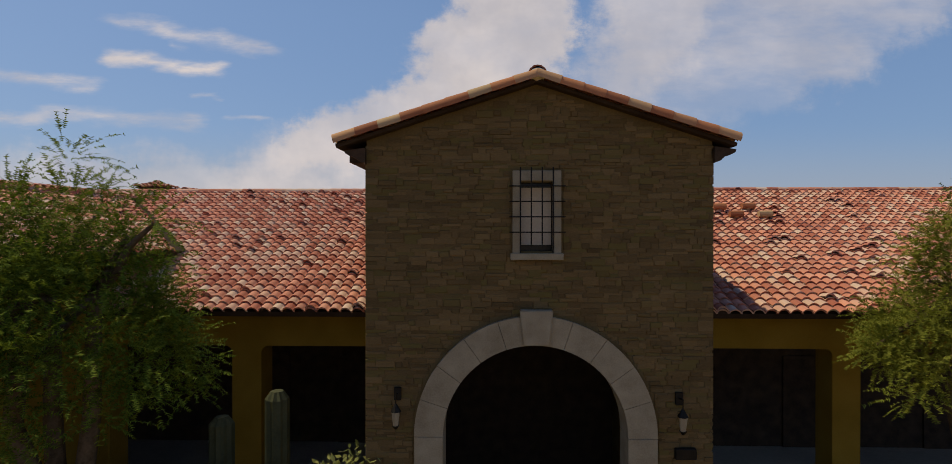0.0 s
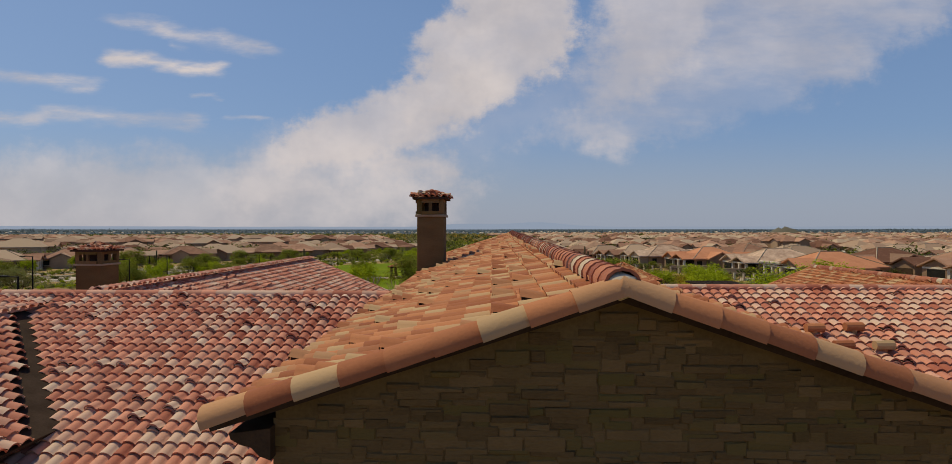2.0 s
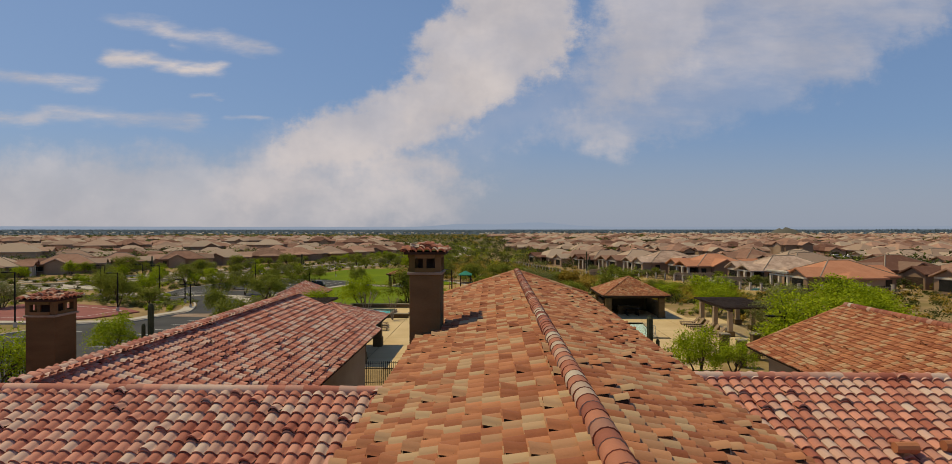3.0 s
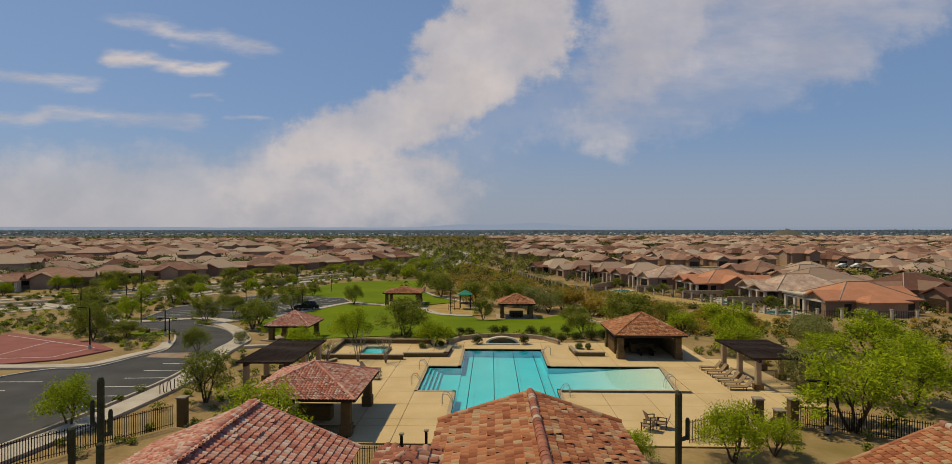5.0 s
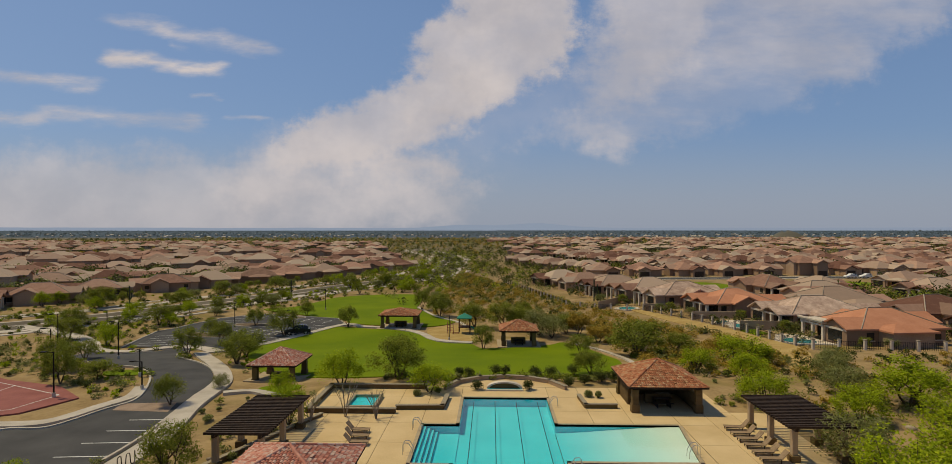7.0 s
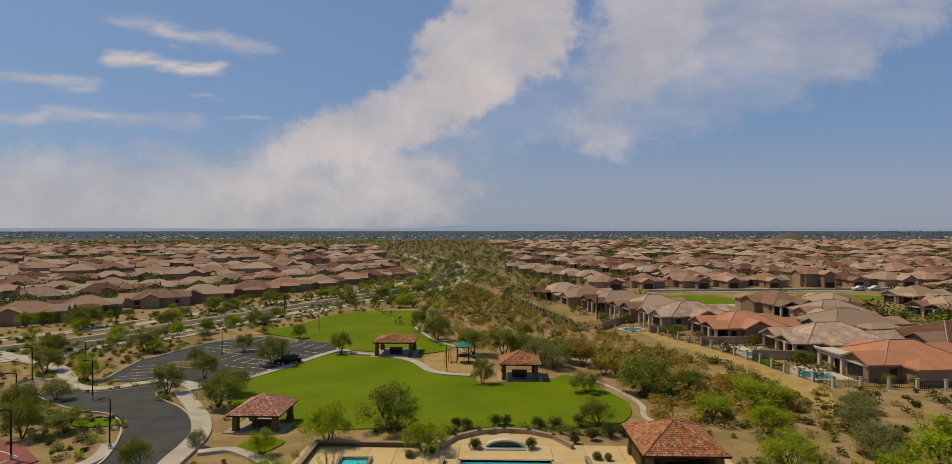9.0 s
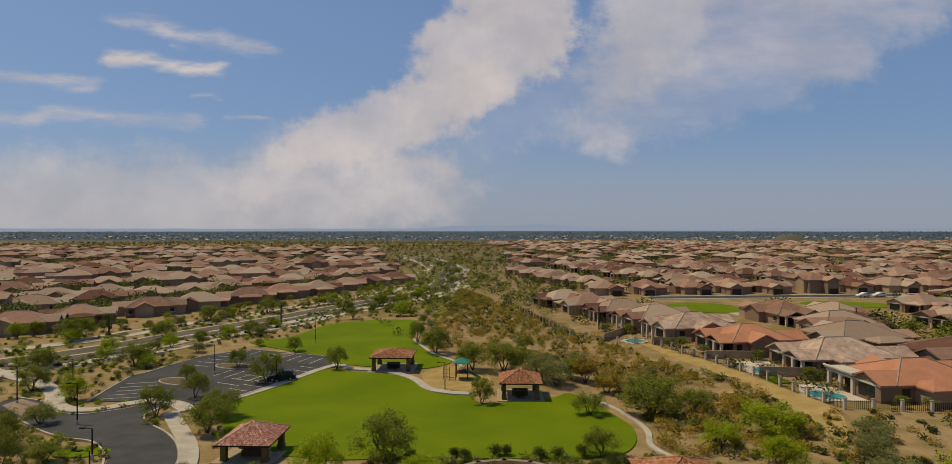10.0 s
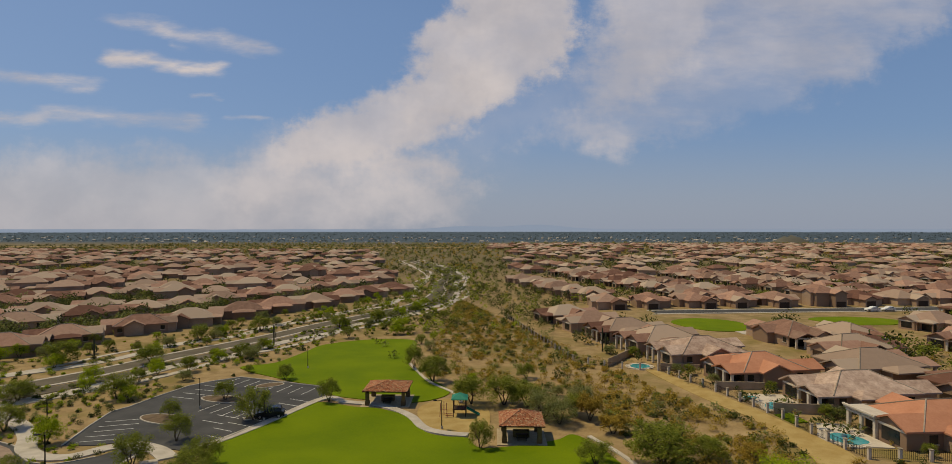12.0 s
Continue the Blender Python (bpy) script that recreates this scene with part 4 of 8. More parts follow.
def build_pool():
    pool = thing("swimming_pool", "cross-shaped turquoise swimming pool sunk in a tan deck", "pool", kind="structure")
    deep = [(PX0, PY0), (PX1, PY0), (PX1, PY1), (PX0, PY1)]
    part("basin_floor", flat_poly(deep, -0.85), "plaster", pool)
    # steps on one wing, a gently sloping beach on the other
    for k in range(4):
        x0 = WING_L[0] + 0.34 * k
        part("pool_step", box_bm(x0, x0 + 0.34, WING_L[1], WING_L[2], -1.3, -0.16 - 0.15 * k), "plaster", pool)
        part("step_edge", box_bm(x0 + 0.27, x0 + 0.342, WING_L[1] + 0.02, WING_L[2] - 0.02, -0.18 - 0.15 * k, -0.154 - 0.15 * k), "lane", pool)
    part("ledge", box_bm(WING_L[0] + 1.36, PX0, WING_L[1], WING_L[2], -1.3, -0.76), "plaster", pool)
    x0, x1 = PX1, WING_R[0]
    vs, fs = [], []
    for i in range(13):
        x = x0 + (x1 - x0) * i / 12
        z = -0.70 + 0.60 * sstep(0, 1, i / 12) ** 0.8
        vs += [(x - i / 12, WING_R[1], z), (x, WING_R[2], z)]
        if i:
            fs.append((2 * i - 2, 2 * i, 2 * i + 1, 2 * i - 1))
    obj("beach_floor", vs, fs, "beach", pool)
    bm = bmesh.new()
    for i in range(len(POOL)):
        (ax, ay), (bx, by) = POOL[i], POOL[(i + 1) % len(POOL)]
        bm.faces.new([bm.verts.new(p) for p in ((bx, by, -1.3), (ax, ay, -1.3), (ax, ay, -0.13), (bx, by, -0.13))])
    part("basin_wall", bm, "plaster", pool)
    bm = bmesh.new()
    for i in range(len(POOL)):
        (ax, ay), (bx, by) = POOL[i], POOL[(i + 1) % len(POOL)]
        bm.faces.new([bm.verts.new(p) for p in ((bx, by, -0.13), (ax, ay, -0.13), (ax, ay, 0.02), (bx, by, 0.02))])
    part("waterline_tile", bm, "lane", pool, "dark tile band at the waterline")
    bm = bmesh.new()
    for i in range(len(POOL)):
        a, b = Vector((*POOL[i], 0)), Vector((*POOL[(i + 1) % len(POOL)], 0))
        d = (b - a).normalized()
        n = Vector((d.y, -d.x, 0))
        q = [a - d * 0.0, b + d * 0.0, b + n * 0.3 + d * 0.0, a + n * 0.3]
        lo = [bm.verts.new(p + Vector((0, 0, -0.16))) for p in q]
        hi = [bm.verts.new(p + Vector((0, 0, 0.05))) for p in q]
        bm.faces.new(hi)
        for k in range(4):
            bm.faces.new((lo[k], lo[(k + 1) % 4], hi[(k + 1) % 4], hi[k]))
    bmesh.ops.recalc_face_normals(bm, faces=bm.faces[:])
    part("coping", bm, "coping", pool, "dark tiled coping")
    for k in range(4):
        x = PX0 + (PX1 - PX0) * (k + 0.5) / 4
        bm = bmesh.new()
        for q in range(84):
            y = PY0 + 0.6 + q * 0.25
            tube(bm, (x + 0.02, y, -0.06), (x + 0.02, y + 0.13, -0.06), 0.035, seg=6)
        part("lane_rope", bm, "lane", pool, "dark floats of a lane rope")
    w = part("water", flat_poly(POOL, -0.06), "water", pool, "clear turquoise water")
    w.visible_shadow = False


build_pool()


def low_wall(pts, h, w, label, mat="stucco"):
    bm = bmesh.new()
    cap = bmesh.new()
    for b, ww, z0, z1 in ((bm, w, -0.4, h), (cap, w + 0.10, h, h + 0.07)):
        for i in range(len(pts) - 1):
            a, c = Vector((*pts[i], 0)), Vector((*pts[i + 1], 0))
            d = (c - a).normalized()
            n = Vector((-d.y, d.x, 0)) * ww / 2
            ex = d * ww / 2
            q = [a - ex - n, c + ex - n, c + ex + n, a - ex + n]
            lo, hi = [b.verts.new(p + Vector((0, 0, z0))) for p in q], [b.verts.new(p + Vector((0, 0, z1))) for p in q]
            b.faces.new(hi)
            b.faces.new(lo[::-1])
            for k in range(4):
                b.faces.new((lo[k], lo[(k + 1) % 4], hi[(k + 1) % 4], hi[k]))
        bmesh.ops.recalc_face_normals(b, faces=b.faces[:])
    t = thing("garden_wall", label, "wall")
    part("body", bm, mat, t)
    part("cap", cap, "cast", t, "pale cap")
    return t


low_wall([(-6.2, 67.4), (-5.0, 69.6), (-2.6, 71.2), (0.0, 71.8), (2.6, 71.4), (5.0, 70.0), (6.4, 67.6)], 0.42, 0.35, "low curved seat wall of tan stucco behind the pool")
low_wall([(-18.4, 59.6), (-10.4, 59.6)], 0.45, 0.35, "low stucco wall in front of the spa terrace", "stone")
low_wall([(-18.4, 60.0), (-18.4, 67.6), (-8.4, 67.6)], 0.45, 0.35, "low stucco wall round the spa terrace", "stone")
low_wall([(-10.2, 60.7), (-6.0, 60.9), (-5.8, 64.2)], 0.40, 0.35, "low wall of a planting bed beside the pool", "stone")
low_wall([(7.4, 64.6), (7.6, 61.6), (10.4, 61.6)], 0.38, 0.3, "low wall of a planting bed beside the ramada", "stone")
low_wall([(-22.0, 47.0), (-16.9, 58.6)], 0.25, 0.3, "low kerb wall under the trellis", "stone")


def build_spa():
    spa = thing("spa_pool", "small square turquoise spa pool in a paved terrace", "spa", kind="structure")
    x0, x1, y0, y1 = -15.0, -12.6, 60.9, 64.2
    bm = bmesh.new()
    for a, b, c, d in ((x0 - 0.3, x0, y0 - 0.3, y1 + 0.3), (x1, x1 + 0.3, y0 - 0.3, y1 + 0.3), (x0, x1, y0 - 0.3, y0), (x0, x1, y1, y1 + 0.3)):
        box(bm, a, b, c, d, -0.1, 0.34, bevel=0.01)
    part("rim", bm, "cast", spa)
    part("floor", box_bm(x0, x1, y0, y1, -0.1, 0.06), "plaster", spa)
    w = part("water", flat_poly([(x0, y0), (x1, y0), (x1, y1), (x0, y1)], 0.27), "water", spa)
    w.visible_shadow = False


build_spa()


def build_fountain():
    """A half-round stone face with a pale rim, over a low basin."""
    f = thing("fountain", "half-round stone fountain wall with a pale cast rim", "fountain", at=(0.0, 67.6, 0.03))
    arc = [(1.9 * math.cos(a), 0.12 + 0.72 * math.sin(a)) for a in np.linspace(0, math.pi, 19)]
    part("face", holed_wall([(-1.9, -0.1)] + [(x * 0.9, z * 0.92) for x, z in arc[::-1]] + [(1.9, -0.1)], [], -0.2, 0.25), "stone", f)
    bm = bmesh.new()
    rows = []
    for y in (-0.3, 0.35):
        rows.append([bm.verts.new((x, y, z)) for x, z in arc])
        rows.append([bm.verts.new((x * 0.86, y, 0.0 + z * 0.84)) for x, z in arc])
    for k in range(len(arc) - 1):
        for a, b in ((0, 1), (1, 3), (3, 2), (2, 0)):
            bm.faces.new((rows[a][k], rows[a][k + 1], rows[b][k + 1], rows[b][k]))
    bmesh.ops.recalc_face_normals(bm, faces=bm.faces[:])
    part("rim", bm, "cream", f, "pale cast stone rim")
    part("basin", box_bm(-1.95, 1.95, -0.75, -0.3, -0.1, 0.16, bevel=0.03), "cream", f, "pale low basin edge")
    part("water", box_bm(-1.8, 1.8, -0.62, -0.32, 0.1, 0.17), "garden_water", f)


# ---- clubhouse ----
club = thing("clubhouse", "mission-style clubhouse with a stone gable tower and clay tile roofs", "clubhouse")
TX, TD = 2.5, 20.6  # half width of the gable block, its depth
EAVE_Z, SLOPE = 7.02, 0.354
RIDGE_Z = 7.91


def holed_wall(outline, holes, y0, y1):
    """An upright wall between y0 and y1 with openings through it; outline and holes are loops of (x, z)."""
    bm = bmesh.new()
    es = []
    for loop in [outline, *holes]:
        vs = [bm.verts.new((x, y0, z)) for x, z in loop]
        es += [bm.edges.new((vs[i], vs[(i + 1) % len(vs)])) for i in range(len(vs))]
    bmesh.ops.triangle_fill(bm, edges=es, use_beauty=True, normal=(0, -1, 0))
    r = bmesh.ops.extrude_face_region(bm, geom=bm.faces[:])
    for v in r["geom"]:
        if isinstance(v, bmesh.types.BMVert):
            v.co.y = y1
    bmesh.ops.recalc_face_normals(bm, faces=bm.faces[:])
    return bm


build_fountain()
ARCH_R, ARCH_Z, ARCH_X = 1.37, 2.68, -0.045
arch = [(-ARCH_R, -0.1)] + [(ARCH_R * math.cos(a), ARCH_Z + ARCH_R * math.sin(a)) for a in np.linspace(math.pi, 0, 25)] + [(ARCH_R, -0.1)]
arch_hole = [(x + ARCH_X, z) for x, z in arch]
win_hole = [(-0.27, 5.36), (0.23, 5.36), (0.23, 6.40), (-0.27, 6.40)]
front = holed_wall([(-TX, -0.1), (-ARCH_R + ARCH_X, -0.1)] + [p for p in arch_hole[1:-1]] + [(ARCH_R + ARCH_X, -0.1), (TX, -0.1), (TX, EAVE_Z - 0.04), (0, RIDGE_Z - 0.10), (-TX, EAVE_Z - 0.04)], [win_hole], 0.0, 0.42)
fw = part("front_wall", front, "mortar", club, "ledge stone gable wall with an arched entry")
part("side_wall", box_bm(-TX, -TX + 0.35, 0.42, TD, -0.1, EAVE_Z), "stone", club)
part("side_wall", box_bm(TX - 0.35, TX, 0.42, TD, -0.1, EAVE_Z), "stone", club)
rear = holed_wall([(-TX, -0.1), (TX, -0.1), (TX, EAVE_Z), (0, RIDGE_Z - 0.04), (-TX, EAVE_Z)], [], TD - 0.3, TD)
part("rear_wall", rear, "stucco", club)
part("floor", box_bm(-TX + 0.35, TX - 0.35, 0.0, TD - 0.3, -0.2, 0.02), "concrete", club)
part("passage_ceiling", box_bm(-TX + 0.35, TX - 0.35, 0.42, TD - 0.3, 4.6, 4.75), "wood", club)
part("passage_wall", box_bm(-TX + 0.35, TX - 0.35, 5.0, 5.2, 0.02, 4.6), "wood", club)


def in_arch(x, z, grow):
    x -= ARCH_X
    if z < ARCH_Z:
        return abs(x) < ARCH_R + grow
    return math.hypot(x, z - ARCH_Z) < ARCH_R + grow


def stone_cladding():
    """Uneven ledge stones in courses on the gable wall; those round the arch and window are pieces of their own."""
    rng = random.Random(5)
    vs, fs, count = [], [], 0
    cache = {}
    z = 0.0
    while z < RIDGE_Z - 0.1:
        pitch = rng.choice((0.042, 0.05, 0.06, 0.075))
        x = -TX - 0.02
        while x < TX:
            w = min(rng.uniform(0.09, 0.34), TX + 0.02 - x)
            h = pitch * rng.uniform(0.85, 1.75)
            zs = z - pitch * rng.uniform(0.0, 0.35)
            x0, x1, z0, z1 = x + 0.002, x + w - 0.002, max(zs, 0.0), zs + h
            x += w
            mid = (x0 + x1) / 2
            if w < 0.05 or z1 > RIDGE_Z - 0.13 - max(abs(x0), abs(x1)) * 0.346:
                continue
            if any(in_arch(a, b, 0.40) for a in (x0, mid, x1) for b in (z0, z1)):
                # shorten a stone that runs into the arch
                for _ in range(12):
                    if in_arch(x1, z0, 0.40) and not in_arch(x0, z0, 0.40):
                        x1 -= w / 12
                    elif in_arch(x0, z0, 0.40) and not in_arch(x1, z0, 0.40):
                        x0 += w / 12
                if x1 - x0 < 0.05 or any(in_arch(a, b, 0.40) for a in (x0, x1) for b in (z0, z1)):
                    continue
            if -0.37 < x1 and x0 < 0.33 and z1 > 5.23 and z0 < 6.54:
                if x0 < -0.40:
                    x1 = min(x1, -0.40)
                elif x1 > 0.36:
                    x0 = max(x0, 0.36)
                else:
                    continue
            dpt = rng.uniform(0.003, 0.016)
            jt = [rng.uniform(-0.003, 0.003) for _ in range(4)] + [rng.uniform(-0.009, 0.007) for _ in range(4)]
            q = [(x0, 0.0, z0), (x1, 0.0, z0), (x1, 0.0, z1), (x0, 0.0, z1),
                 (x0 + 0.010, -dpt + jt[0], z0 + 0.008 + jt[4]), (x1 - 0.010, -dpt + jt[1], z0 + 0.008 + jt[5]), (x1 - 0.008, -dpt + jt[2], z1 - 0.008 + jt[6]), (x0 + 0.008, -dpt + jt[3], z1 - 0.008 + jt[7])]
            f = [(4, 5, 6, 7), (0, 1, 5, 4), (1, 2, 6, 5), (2, 3, 7, 6), (3, 0, 4, 7)]
            if count < 300 and 5.2 < z < 7.0:
                obj("stone", q, f, "stone", fw)
                count += 1
            else:
                k = len(vs)
                vs += q
                fs += [tuple(i + k for i in g) for g in f]
        z += pitch
    tagged(obj("stone_rest", vs, fs, "stone", fw), kind="stuff")


stone_cladding()


def build_arch():
    """Cast stone surround of the arch, in blocks, and its keystone."""
    sur = part("arch_surround", bmesh.new(), "cast", club, "pale cast stone arch surround")
    n = 10
    for i in range(n):
        a0, a1 = math.pi * i / n + 0.002, math.pi * (i + 1) / n - 0.002
        bm = bmesh.new()
        ring = []
        for y in (-0.09, 0.44):
            for a in np.linspace(a0, a1, 5):
                for r in (ARCH_R - 0.04, ARCH_R + 0.38):
                    ring.append(bm.verts.new((ARCH_X + r * math.cos(a), y, ARCH_Z + r * math.sin(a))))
        for k in range(4):
            b = 2 * k
            for f in ((b, b + 1, b + 3, b + 2), (10 + b, 12 + b, 13 + b, 11 + b), (b, b + 2, b + 12, b + 10), (b + 1, b + 11, b + 13, b + 3)):
                bm.faces.new([ring[j] for j in f])
        for b in (0, 8):
            bm.faces.new([ring[j] for j in (b, b + 10, b + 11, b + 1)])
        bmesh.ops.recalc_face_normals(bm, faces=bm.faces[:])
        part("arch_block", bm, "cast", sur)
    for s in (-1, 1):
        for z0, z1 in ((0.0, 0.9), (0.904, 1.8), (1.804, ARCH_Z - 0.004)):
            xa, xb = sorted((ARCH_X + s * (ARCH_R - 0.04), ARCH_X + s * (ARCH_R + 0.38)))
            part("arch_block", box_bm(xa, xb, -0.09, 0.44, z0, z1, bevel=0.008), "cast", sur)
    bm = bmesh.new()
    q = [(-0.21, 4.02), (0.15, 4.02), (0.21, 4.52), (-0.27, 4.52)]
    lo, hi = [bm.verts.new((x, -0.15, z)) for x, z in q], [bm.verts.new((x, 0.2, z)) for x, z in q]
    bm.faces.new(lo)
    bm.faces.new(hi[::-1])
    for k in range(4):
        bm.faces.new((lo[k], hi[k], hi[(k + 1) % 4], lo[(k + 1) % 4]))
    bmesh.ops.recalc_face_normals(bm, faces=bm.faces[:])
    bmesh.ops.bevel(bm, geom=bm.edges[:], offset=0.012, segments=2, affect="EDGES")
    part("keystone", bm, "cast", club, "pale tapered keystone")


build_arch()


def build_gable_window():
    w = part("window", box_bm(-0.27, 0.23, 0.24, 0.27, 5.36, 6.40), "dark_glass", club, "narrow window with an iron grille")
    for x0, x1, z0, z1, nm in ((-0.37, -0.265, 5.33, 6.53, "frame"), (0.225, 0.33, 5.33, 6.53, "frame"), (-0.265, 0.225, 6.38, 6.53, "frame"), (-0.40, 0.36, 5.24, 5.335, "sill")):
        part(nm, box_bm(x0, x1, -0.07 if nm == "frame" else -0.11, 0.3, z0, z1, bevel=0.008), "cast", w)
    part("blind", box_bm(-0.25, 0.21, 0.20, 0.22, 5.45, 6.30), "cream", w, "pale blind behind the glass")
    for x in (-0.26, -0.105, 0.05, 0.205):
        bm = tube(bmesh.new(), (x, -0.14, 5.42 if abs(x + 0.03) < 0.15 else 5.34), (x, -0.14, 6.57), 0.011, seg=6)
        part("grille_bar", bm, "iron", w)
    for z in (5.64, 5.86, 6.08, 6.30):
        bm = tube(bmesh.new(), (-0.42, -0.14, z), (0.38, -0.14, z), 0.010, seg=6)
        tube(bm, (-0.40, -0.14, z), (-0.40, 0.0, z), 0.009, seg=5)
        tube(bm, (0.36, -0.14, z), (0.36, 0.0, z), 0.009, seg=5)
        part("grille_bar", bm, "iron", w)


build_gable_window()


def wall_lantern(x, z):
    t = thing("wall_lantern", "iron wall lantern with frosted glass on the stone wall", "lantern", "lanterns beside the arch", at=(x, -0.04, z))
    bm = tube(bmesh.new(), (0, 0.0, 0.28), (0, -0.16, 0.30), 0.012, seg=6)
    tube(bm, (0, -0.16, 0.30), (0, -0.16, 0.16), 0.008, seg=6)
    box(bm, -0.05, 0.05, -0.02, 0.03, 0.18, 0.36)
    part("bracket", bm, "iron", t)
    part("roof", tube(bmesh.new(), (0, -0.16, 0.06), (0, -0.16, 0.17), 0.08, 0.015, seg=6), "iron", t)
    part("glass", tube(bmesh.new(), (0, -0.16, -0.14), (0, -0.16, 0.06), 0.04, 0.065, seg=6), "cast", t, "pale frosted glass")
    part("base", tube(bmesh.new(), (0, -0.16, -0.19), (0, -0.16, -0.14), 0.02, 0.055, seg=6), "iron", t)


wall_lantern(-2.04, 3.02)
wall_lantern(2.02, 2.98)
plaque = part("plaque", box_bm(1.96, 2.26, -0.08, 0.0, 2.38, 2.54, bevel=0.01), "iron", club, "small dark metal plate")


def sloped_slab(name, quad, thick, mat, parent):
    """A slab under a plane given by four points (counter-clockwise from above)."""
    a, b, c, d = (Vector(p) for p in quad)
    n = (b - a).cross(d - a).normalized() * thick
    bm = bmesh.new()
    hi = [bm.verts.new(p) for p in (a, b, c, d)]
    lo = [bm.verts.new(p - n) for p in (a, b, c, d)]
    bm.faces.new(hi)
    bm.faces.new(lo[::-1])
    for k in range(4):
        bm.faces.new((lo[k], lo[(k + 1) % 4], hi[(k + 1) % 4], hi[k]))
    return part(name, bm, mat, parent)


def gable_roof(x_eave, x_ridge, z_eave, z_ridge, y0, y1, mat, name="roof", keep_l=None, keep_r=None, near=None, boost=0.14, rakes=True, far_rake=True, rise=0.0, rake_r=0.09, ridge_up=0.05):
    """Two tiled slopes on a ridge that runs ahead; x_eave: eaves on both sides."""
    roof = part(name, bmesh.new(), "felt", club, "clay tile gable roof")
    for xe, sgn, keep in ((x_eave[0], 1, keep_l), (x_eave[1], -1, keep_r)):
        e0, e1 = Vector((xe, y0, z_eave)), Vector((xe, y1, z_eave + rise))
        r0, r1 = Vector((x_ridge, y0, z_ridge)), Vector((x_ridge, y1, z_ridge + rise))
        quad = (e0, r0, r1, e1) if sgn > 0 else (e1, r1, r0, e0)
        sloped_slab("roof_deck", quad, 0.05, "felt", roof)
        up = (r0 - e0)
        length = up.length
        if sgn > 0:
            tiled_slope(roof, e1, e0 - e1, up, y1 - y0, length, mat, keep, near, boost=boost)
        else:
            tiled_slope(roof, e0, e1 - e0, up, y1 - y0, length, mat, keep, near, boost=boost)
    cap = "tile_cap" if mat == "tile" else mat
    barrel_run(roof, (x_ridge, y0 - 0.02, z_ridge + ridge_up), (x_ridge, y1, z_ridge + rise + ridge_up), 0.125, 0.24, cap)
    if rakes:
        for y in ([y0, y1] if far_rake else [y0]):
            for xe in x_eave:
                up_z = rise if y == y1 else 0.0
                barrel_run(roof, (xe, y, z_eave + up_z + 0.03), (x_ridge, y, z_ridge + up_z + 0.02), rake_r, 0.33, mat, "rake_tile")
    return roof


GE = 2.92  # eave half width
near_club = lambda p: p.y < 9.0
gable = gable_roof((-GE, GE - 0.13), -0.02, 6.90, RIDGE_Z - 0.08, -0.16, TD + 0.15, "tile", near=near_club, boost=0.13, rise=0.23, rake_r=0.118, ridge_up=0.06)
bm = bmesh.new()
bmesh.ops.create_icosphere(bm, subdivisions=2, radius=1.0)
for v in bm.verts:
    v.co = Vector((v.co.x * 0.125 - 0.02, v.co.y * 0.10 - 0.13, RIDGE_Z - 0.02 + v.co.z * 0.10)) * (1 + 0.004 * noise.noise(v.co * 4))
part("mortar_bed", bm, "cream", club, "pale mortar at the head of the ridge", smooth=True)
# shaped timber corbels under the eave ends
for s in (-1, 1):
    for y in (0.0, TD - 0.4):
        bm = bmesh.new()
        prof = [(0, 6.86), (0.30, 6.82), (0.29, 6.78), (0.22, 6.74), (0.14, 6.72), (0.08, 6.66), (0, 6.63)]
        a = [bm.verts.new((s * (TX + x), y - 0.1, z)) for x, z in prof]
        b = [bm.verts.new((s * (TX + x), y + 0.5, z)) for x, z in prof]
        bm.faces.new(a)
        bm.faces.new(b[::-1])
        for k in range(len(prof)):
            bm.faces.new((a[k], b[k], b[(k + 1) % len(prof)], a[(k + 1) % len(prof)]))
        bmesh.ops.recalc_face_normals(bm, faces=bm.faces[:])
        part("corbel", bm, "wood", club)
    part("fascia", box_bm(min(s * TX, s * (GE - 0.04)), max(s * TX, s * (GE - 0.19)), 0.5, TD - 0.5, 6.72, 6.82), "wood", club)
# wings to both sides
W_EAVE = (2.0, 4.17)


def wing(x0, x1, ridge, back, side):
    """A wing with its ridge across; ridge: (y, z)."""
    roof = part("wing_roof", bmesh.new(), "felt", club, "red clay tile roof of the arcade wing")
    ye, ze = W_EAVE
    yr, zr = ridge
    sloped_slab("roof_deck", ((x0, ye, ze), (x1, ye, ze), (x1, yr, zr), (x0, yr, zr)), 0.1, "felt", roof)
    yb, zb = back
    sloped_slab("roof_deck", ((x1, yb, zb), (x0, yb, zb), (x0, yr, zr), (x1, yr, zr)), 0.1, "felt", roof)
    up = Vector((0, yr - ye, zr - ze))
    tiled_slope(roof, (x0, ye - 0.04, ze), (1, 0, 0), up, x1 - x0, up.length, "tile_red", near=lambda p: abs(p.x) < 7.5, boost=0.06)
    up2 = Vector((0, yr - yb, zr - zb))
    tiled_slope(roof, (x1, yb, zb), (-1, 0, 0), up2, x1 - x0, up2.length, "tile_red", boost=0.05)
    a, b = ((x0, yr, zr + 0.03), (x1, yr, zr + 0.03))
    barrel_run(roof, a, b, 0.105, 0.33, "tile_red")
    return roof


wing(-26.0, -TX, (8.45, 6.77), (15.2, 4.1), -1)
wing(TX, 27.0, (9.35, 6.85), (15.6, 4.3), 1)


